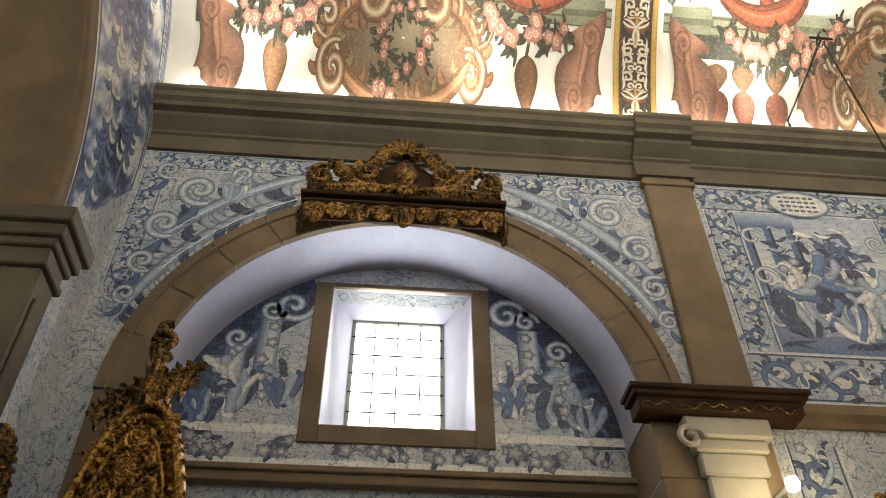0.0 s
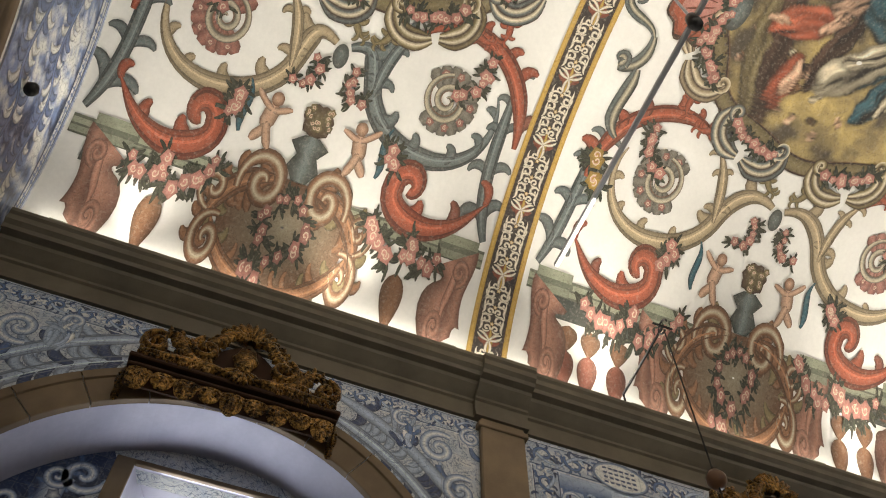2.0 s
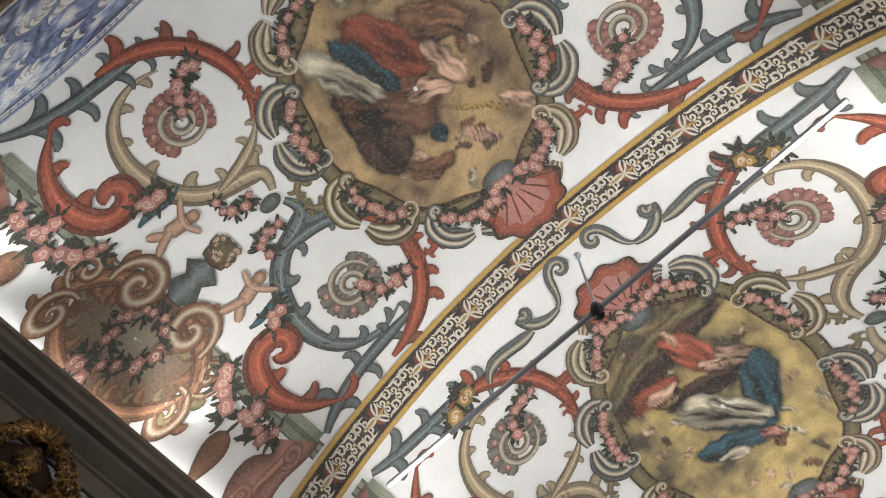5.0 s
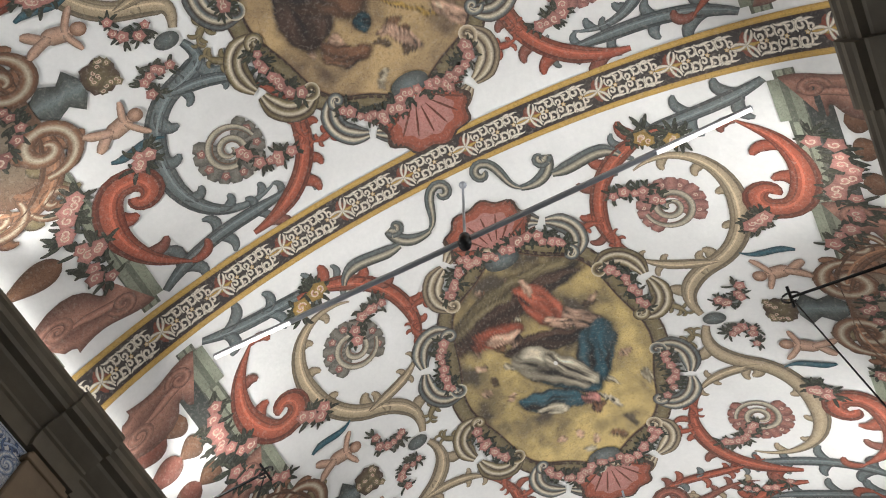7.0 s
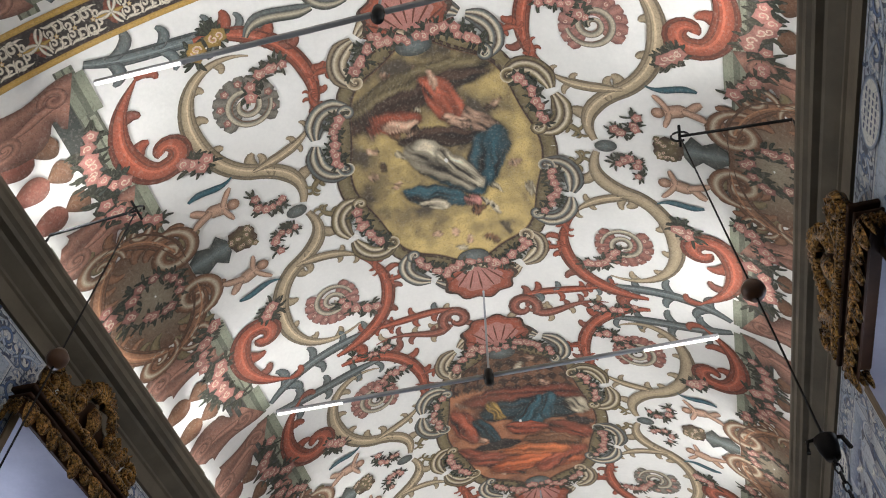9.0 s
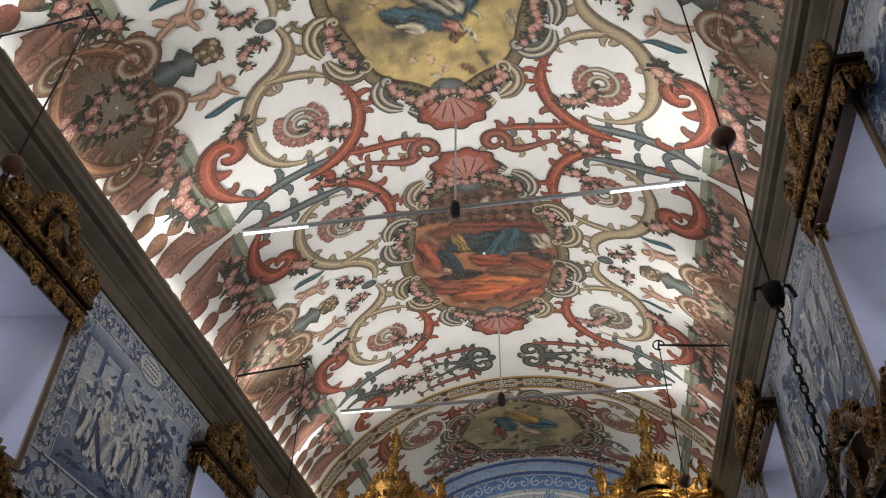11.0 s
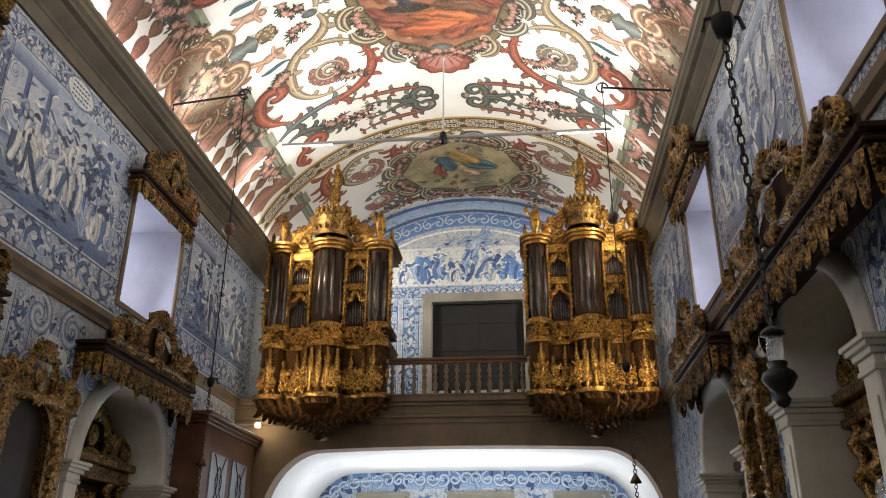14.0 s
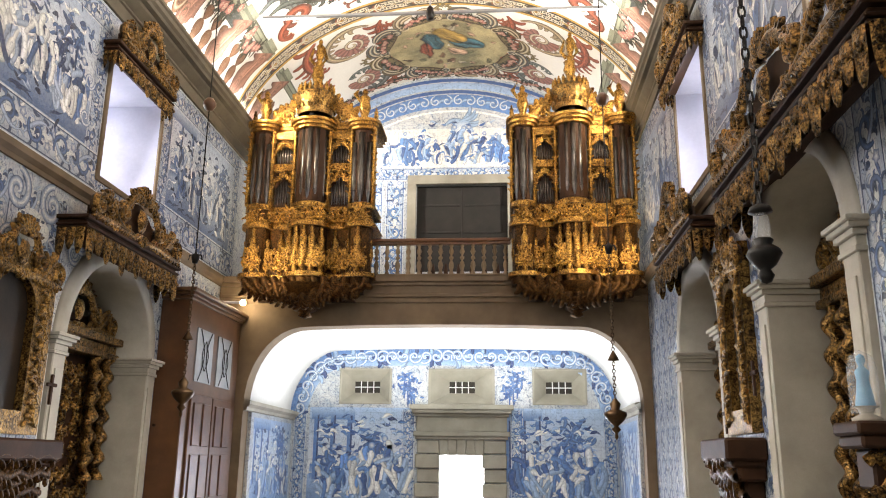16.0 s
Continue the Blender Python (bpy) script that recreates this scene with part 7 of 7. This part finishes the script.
for k, (c, w) in enumerate(FW):
    t = tagged(new("window_%d" % (6 + k)), "small grated window in a splayed stone surround", "window", kind="structure")
    t.location = (c, Y1, 3.9)
    g = Geo()
    a, b = np.array(rect(c - w, c + w, 3.44, 4.38) + [(c - w, 3.44)]), np.array(rect(c - 0.34, c + 0.34, 3.76, 4.06) + [(c - 0.34, 3.76)])
    mp = wall_y(Y1, -1)
    for (p, o0), (q, o1) in (((a, 0.0), (a, 0.07)), ((a, 0.07), (a * 0.93 + np.array([c, 3.91]) * 0.07, 0.07)), ((a * 0.93 + np.array([c, 3.91]) * 0.07, 0.07), (b, -0.28))):
        P = np.stack([mp(p[:, 0], p[:, 1], np.full(5, o0)), mp(q[:, 0], q[:, 1], np.full(5, o1))], 1)
        for j in range(4):
            g.grid(P[j:j + 2])
    part("surround", g, M_STONE_W, t, "pale splayed stone surround")
    for j in range(1, 4):
        g = Geo()
        g.tube([(c - 0.34 + 0.17 * j, Y1 + 0.27, 3.75), (c - 0.34 + 0.17 * j, Y1 + 0.27, 4.07)], 0.014)
        part("bar", g, M_WHITE, t)
    g = Geo()
    g.tube([(c - 0.34, Y1 + 0.26, 3.91), (c + 0.34, Y1 + 0.26, 3.91)], 0.014)
    part("bar", g, M_WHITE, t)
    g = Geo()
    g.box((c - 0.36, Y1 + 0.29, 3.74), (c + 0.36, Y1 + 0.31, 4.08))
    part("pane", g, M_RECESS_SHADE, t)
# portal
portal = structure_empty("door_1", (0.32, Y1, 0), "open church door in a rusticated pale stone portal", "door")
for s_, x0, x1 in ((-1, -0.84, -0.27), (1, 0.90, 1.47)):
    for k in range(7):
        g = Geo()
        e = 0.05 if k % 2 else 0.0
        g.box((x0 - e, Y1 - 0.16 - e, 0.02 + 0.36 * k), (x1 + e * 0.3, Y1 + 0.05, 0.36 + 0.36 * k), 0.02)
        part("stone_block", g, M_STONE_W, portal)
for k in range(5):
    g = Geo()
    g.box((-0.27 + 0.234 * k, Y1 - 0.14 - 0.03 * (k == 2), 2.15), (-0.04 + 0.234 * k, Y1 + 0.05, 2.54), 0.015)
    part("stone_block", g, M_STONE_W, portal)
for z0, z1, e in ((2.54, 2.62, 0.05), (2.62, 2.74, 0.10), (2.74, 3.12, 0.03), (3.12, 3.2, 0.08), (3.2, 3.3, 0.15), (3.3, 3.42, 0.2)):
    g = Geo()
    g.box((-0.84 - e, Y1 - 0.14 - e, z0), (1.47 + e, Y1 + 0.05, z1), 0.012)
    part("entablature_course", g, M_STONE_W, portal)
g = Geo()
g.box((-0.6, Y1 + 1.2, 0), (1.3, Y1 + 1.22, 2.6))
tagged(obj("backdrop_street", g, M_SKYGLOW), "bright daylight outside the open door", "backdrop", kind="structure")

# ---- wooden lobby by the west wall ----
lob = thing("wooden_lobby", (-4.7, 17.0, 0), "varnished brown wooden lobby with panelled double doors and leaded lights", "lobby")
g = Geo()
g.box((XL, 14.95, 0), (-4.42, 17.85, 4.9), 0.02)
part("body", g, M_WOOD, lob)
g = Geo()
for z0, z1, e in ((4.9, 4.97, 0.04), (4.97, 5.04, 0.08), (5.04, 5.11, 0.13)):
    g.box((XL, 14.95 - e, z0), (-4.42 + e, 17.85 + e, z1), 0.012)
part("cornice", g, M_WOOD, lob)
for k in range(2):
    y0 = 15.25 + 1.15 * k
    g = Geo()
    g.box((-4.42, y0, 0.1), (-4.37, y0 + 1.1, 3.15), 0.01)
    d = part("door_leaf", g, M_WOOD, lob)
    for z0, z1 in ((0.3, 1.1), (1.25, 2.05), (2.2, 3.0)):
        for j in range(2):
            g = Geo()
            g.box((-4.37, y0 + 0.12 + 0.48 * j, z0), (-4.34, y0 + 0.50 + 0.48 * j, z1), 0.02)
            part("panel", g, M_WOOD, d)
    g = Geo()
    g.box((-4.42, y0 + 0.12, 3.40), (-4.40, y0 + 0.98, 4.42))
    gl = part("pane", g, M_ALU, lob, "leaded glass light")
    for s_ in (-1, 1):
        g = Geo()
        yc_ = y0 + 0.55
        g.tube([(-4.385, yc_ + s_ * (0.30 - 0.24 * math.sin(math.pi * t)), 3.42 + 0.98 * t) for t in np.linspace(0, 1, 13)], 0.009)
        g.tube([(-4.385, yc_ + s_ * 0.16 * math.sin(math.pi * t), 3.62 + 0.58 * t) for t in np.linspace(0, 1, 9)], 0.008)
        part("lead_bar", g, M_IRON, lob)

# ---- lamps ----
for yc in (3.2, 9.2, 15.1):
    t = thing("linear_uplight", (0, yc, 10.9), "thin aluminium linear lamp hung across the vault on a stem", "lamp", "linear uplights")
    for s_ in (-1, 1):
        g = Geo()
        g.box((min(s_ * 0.08, s_ * 3.52), yc - 0.03, 10.87), (max(s_ * 0.08, s_ * 3.52), yc + 0.03, 10.93), 0.008)
        part("tube", g, M_ALU, t)
        g = Geo()
        g.box((min(s_ * 2.4, s_ * 3.5), yc - 0.022, 10.845), (max(s_ * 2.4, s_ * 3.5), yc + 0.022, 10.869), 0.004)
        part("diffuser", g, M_LED, t, "glowing white diffuser")
    g = Geo()
    g.lathe([(0.0, -0.16), (0.075, -0.15), (0.08, -0.02), (0.07, 0.10), (0.03, 0.14), (0.018, 0.16)], (0, yc, 10.9), 14)
    part("hub", g, M_IRON, t, "black cylindrical hub", True)
    g = Geo()
    g.lathe([(0.018, 0.10), (0.018, 2.06), (0.06, 2.07)], (0, yc, 10.9), 10)
    part("stem", g, M_ALU, t, "pale metal stem", True)


def chain(g, x, y, z0, z1, link=0.09):
    n = int((z1 - z0) / (link * 0.75))
    for k in range(n):
        z = z0 + (k + 0.5) * (z1 - z0) / n
        a = np.linspace(0, 2 * math.pi, 9)
        if k % 2:
            g.tube([(x + 0.022 * math.cos(t), y, z + link * 0.5 * math.sin(t)) for t in a], 0.008, 4)
        else:
            g.tube([(x, y + 0.022 * math.cos(t), z + link * 0.5 * math.sin(t)) for t in a], 0.008, 4)


def hanging_lamp(sx, y, xe, zb, zp, zl, big):
    t = thing("hanging_lamp", (xe, y, 10.2), "old bronze lamp on cord and chain with wooden counterweight", "lamp", "hanging lamps")
    wall = -4.62 if sx < 0 else 4.28
    g = Geo()
    g.tube([(wall, y, 10.0), (wall, y, 10.12), (xe, y, 10.26)], [0.02, 0.022, 0.018])
    g.tube([(xe + 0.10 * math.cos(a), y, 10.26 + 0.10 * math.sin(a)) for a in np.linspace(0, 5, 12)], 0.014)
    g.tube([(xe, y - 0.14, 10.27), (xe, y + 0.14, 10.27)], 0.018)
    part("iron_arm", g, M_IRON, t, "black iron arm with scroll end")
    g = Geo()
    g.tube([(xe, y, zp), (xe, y, 10.2)], 0.010, 5)
    part("cord", g, M_IRON, t)
    g = Geo()
    g.lathe([(0.0, -0.11), (0.06, -0.10), (0.105, -0.03), (0.105, 0.03), (0.06, 0.10), (0.0, 0.11)], (xe, y, zb), 16)
    part("counterweight", g, M_WOOD, t, "brown turned wooden ball", True)
    g = Geo()
    k = 0.85 if big else 0.65
    g.lathe([(0.0, -0.16 * k), (0.06 * k, -0.15 * k), (0.09 * k, -0.05 * k), (0.10 * k, 0.05 * k), (0.03 * k, 0.09 * k), (0.015, 0.13 * k)], (xe, y, zp), 12)
    for s_ in (-1, 1):
        g.tube([(xe + s_ * 0.06 * k, y, zp + 0.06 * k), (xe + s_ * 0.14 * k, y, zp + 0.05 * k), (xe + s_ * 0.17 * k, y, zp - 0.07 * k)], 0.02 * k)
    part("pulley", g, M_IRON, t, "black iron pulley", True)
    g = Geo()
    chain(g, xe, y, zl + (0.28 if big else 0.3), zp - 0.1, 0.10 if big else 0.07)
    part("chain", g, M_IRON if big else M_BRONZE, t)
    g = Geo()
    if big:
        g.lathe([(0.0, -0.211), (0.031, -0.198), (0.05, -0.161), (0.031, -0.124), (0.068, -0.093), (0.105, -0.031), (0.093, 0.0), (0.05, 0.031), (0.062, 0.056), (0.053, 0.068)], (xe, y, zl), 16)
        part("lamp_body", g, M_IRON, t, "black iron lantern body", True)
        g = Geo()
        g.lathe([(0.031, 0.223), (0.074, 0.236), (0.062, 0.267), (0.019, 0.291)], (xe, y, zl), 14)
        part("lamp_cap", g, M_IRON, t, "", True)
        g = Geo()
        g.lathe([(0.043, 0.068), (0.053, 0.124), (0.043, 0.223)], (xe, y, zl), 16)
        part("glass_chimney", g, M_GLASS, t, "clear glass chimney", True)
    else:
        g.lathe([(0.0, -0.30), (0.03, -0.26), (0.02, -0.20), (0.07, -0.15), (0.03, -0.10), (0.12, -0.02), (0.17, 0.06), (0.16, 0.10), (0.06, 0.14), (0.08, 0.22), (0.02, 0.30)], (xe, y, zl), 16)
        part("lamp_body", g, M_BRONZE, t, "turned bronze oil lamp", True)
        g = Geo()
        g.lathe([(0.02, 0.85), (0.09, 0.86), (0.05, 0.94), (0.015, 1.0)], (xe, y, zl), 12)
        part("smoke_cap", g, M_BRONZE, t, "", True)


hanging_lamp(-1, 4.65, -3.5, 7.7, 4.9, 2.7, False)
hanging_lamp(1, 5.22, 3.07, 7.50, 5.80, 3.22, True)
hanging_lamp(-1, 12.2, -3.30, 7.58, 5.0, 2.85, False)
hanging_lamp(1, 12.6, 3.10, 7.7, 5.2, 2.60, False)


def wall_bulb(x, y, z, s, power):
    t = thing("wall_spotlight", (x, y, z), "small white wall spotlight switched on", "lamp", "spotlights")
    g = Geo()
    g.lathe([(0.0, -0.06), (0.05, -0.05), (0.06, 0.0), (0.05, 0.05), (0.0, 0.06)], (x, y, z), 12)
    part("bulb", g, M_BULB, t, "glowing bulb", True)
    g = Geo()
    g.tube([(x, y, z), (XL if x < 0 else XR, y, z + 0.02)], 0.03)
    part("bracket", g, M_WHITE, t)
    lamp("spotlight_glow", "POINT", Matrix.Translation((x + s * 0.12, y, z)), power, WARM, soft=0.06)


wall_bulb(-4.32, 17.6, 5.34, 1, 4)
wall_bulb(-4.60, 3.13, 5.0, 1, 5)

# ---- carved pieces near the chancel ----
t = thing("corner_altarpiece", (-4.45, -2.55, 4.6), "gilded carved top of a corner altarpiece with a leafy finial", "altarpiece")
g = Geo()
mp = wall_x(-4.42, 1)
def gable(r, z):
    """Half-pointed gable line of the altarpiece, r wide on each side, peak r * 2 above z."""
    t = np.linspace(-1, 1, 25)
    return np.stack([-2.24 + r * t, z + r * 2.1 * (1 - np.abs(t) ** 2.2)], 1)


g.poly([tuple(p) for p in gable(0.40, 4.5)], [], wall_x(-4.47, 1), 0.05)
for r, w, h in ((0.42, 0.05, 0.07), (0.30, 0.03, 0.06)):
    leafy(g, gable(r, 4.5), taper(25, w, 1, 1), mp, 0, h, 0.09, 0.09)
for p in gable(0.36, 4.5)[1:-1]:
    disc(g, p, 0.042, (1,) * 4, (1,) * 4, mp, 0.02, rings=4, n=9, h=0.05)
for k in range(16):
    leafy(g, spiral((-2.24 + rnd.uniform(-0.2, 0.2) * (1 - k / 20), 4.5 + 0.04 * k), 0.11, 0.02, k, 7, 14), taper(14, 0.035), mp, 0.02, 0.05, 0.08, 0.07)
part("carving", g, M_GOLD_B, t, "bright gilded leaf carving", True)
g = Geo()
for k in range(7):
    leafy(g, bez((-2.62 + 0.10 * k, 5.12 + 0.05 * k), (-2.66 + 0.1 * k, 5.3 + 0.05 * k), (-2.55 + 0.1 * k, 5.36 + 0.05 * k), (-2.56 + 0.1 * k, 5.5 + 0.05 * k), 8), taper(8, 0.045), mp, 0, 0.05, 0.07, 0.1)
leafy(g, bez((-2.24, 5.3), (-2.36, 5.55), (-2.16, 5.7), (-2.30, 5.95), 12), taper(12, 0.07, 0.8, 0.6), mp, 0.05, 0.08, 0.1, 0.12)
solid(g, spiral((-2.24, 5.98), 0.10, 0.03, 3.2, -6.5, 18), taper(18, 0.045, 0.8, 0.5), mp, 0.06, 0.06)
solid(g, bez((-2.30, 6.02), (-2.32, 6.12), (-2.28, 6.18), (-2.22, 6.16), 8), taper(8, 0.05, 0.9, 0.6), mp, 0.06, 0.06)
part("finial", g, M_GOLD_D, t, "", True)
g = Geo()
g.box((XL, -3.0, 0), (-4.5, -1.85, 4.6), 0.03)
part("body", g, M_DARKWOOD, t)
t = thing("carved_bracket", (-4.3, -3.0, 4.0), "dark gilded carved scroll bracket beside the chancel pilaster", "bracket")
g = Geo()
mp = wall_y(-3.05, 1)
crest(g, mp, -3.85, 3.95, 1.4, 0.85, 0.12)
part("carving", g, M_GOLD_D, t, "", True)
g = Geo()
g.box((-4.5, Y0, 3.4), (-3.2, -3.05, 4.05), 0.04)
part("shelf", g, M_DARKWOOD, t)
# shelf above the pilaster foot
t = thing("wooden_valance", (-4.8, 2.75, 5.9), "dark wooden shelf with a thin gilded scalloped edge", "shelf")
for z0, z1, e in ((5.76, 5.90, 0.0), (5.90, 5.95, 0.05), (5.95, 6.0, 0.08)):
    g = Geo()
    g.box((XL, 1.98 - e, z0), (-4.72 + e, 3.55 + e, z1), 0.01)
    part("moulding", g, M_DARKWOOD, t)
g = Geo()
q = [(2.0 + 1.53 * k / 60, 5.80 + 0.025 * math.sin(k * 0.9) + 0.02 * math.sin(k * 0.31)) for k in range(61)]
solid(g, q, 0.008, wall_x(-4.71, 1), 0, 0.008, 3)
part("gilt_edge", g, M_GOLD, t)
g = Geo()
for z0, z1, e in ((5.55, 5.76, 0.0), (5.42, 5.55, 0.06), (5.2, 5.42, 0.10), (4.6, 5.2, 0.14)):
    g.box((XL, 2.40 + e, z0), (-4.80 - e * 0.6, 3.22 - e, z1), 0.02)
solid(g, spiral((2.42, 5.52), 0.14, 0.02, 0, 9, 24), taper(24, 0.03, 0.8, 0.5), wall_x(-4.79, 1), 0, 0.03)
structure("trim_corbel", g, M_STONE_P, "pale stone corbel with a carved volute", "trim")
# crosses on the piers
for x, s, y, z in ((XL, 1, 11.42, 2.9), (XL, 1, 15.0, 2.5), (XR, -1, 11.9, 2.6), (XR, -1, 10.5, 3.0)):
    t = thing("wall_cross", (x, y, z), "small dark wooden consecration cross on a stone pier", "cross", "wall crosses")
    g = Geo()
    xa, xb = sorted((x + s * 0.085, x + s * 0.12))
    g.box((xa, y - 0.025, z - 0.22), (xb, y + 0.025, z + 0.2), 0.006)
    g.box((xa, y - 0.12, z + 0.03), (xb, y + 0.12, z + 0.08), 0.006)
    part("cross", g, M_DARKWOOD, t)
# little figure under glass
t = thing("glass_dome", (4.30, 7.0, 2.3), "small blue painted figure under a clear glass dome", "ornament")
g = Geo()
g.lathe([(0.0, 0.0), (0.11, 0.0), (0.11, 0.03), (0.05, 0.06), (0.06, 0.10), (0.10, 0.12)], (4.30, 7.0, 2.3), 16)
part("base", g, M_STONE_P, t, "pale turned base", True)
g = Geo()
g.lathe([(0.075, 0.0), (0.06, 0.10), (0.045, 0.20), (0.055, 0.27), (0.02, 0.31), (0.035, 0.355), (0.03, 0.39), (0.0, 0.41)], (4.30, 7.0, 2.42), 12)
part("figure", g, M_BLUECLOTH, t, "", True)
g = Geo()
g.lathe([(0.11, 0.0), (0.11, 0.36), (0.085, 0.45), (0.0, 0.50)], (4.30, 7.0, 2.36), 18)
part("dome", g, M_GLASS, t, "clear glass dome", True)
t = thing("carved_shelf", (4.4, 6.98, 1.9), "dark carved wooden wall shelf", "shelf")
g = Geo()
for z0, z1, e in ((2.2, 2.3, 0.0), (2.1, 2.2, -0.05), (1.8, 2.1, -0.2), (1.4, 1.8, -0.35)):
    g.box((4.12 - e * 0.6, 6.75 - e * 0.5, z0), (XR, 7.25 + e * 0.5, z1), 0.02)
part("shelf", g, M_DARKWOOD, t)
g = Geo()
for dz in (1.5, 1.75, 2.0):
    leafy(g, [(4.2 + 0.35 * q, dz + 0.04 * math.sin(q * 9)) for q in np.linspace(0, 1, 8)], taper(8, 0.05, 1, 1), wall_y(6.86, -1), 0, 0.05, 0.1, 0.12)
part("carving", g, M_GOLD_D, t, "dark gilded carving", True)
t = thing("iron_hook", (-3.0, -3.25, 9.88), "small black iron fitting on the chancel arch", "fitting")
g = Geo()
g.lathe([(0.0, -0.08), (0.06, -0.07), (0.08, 0.0), (0.05, 0.07), (0.0, 0.08)], (-3.0, -3.225, 9.88), 10)
part("fitting", g, M_IRON, t, "", True)
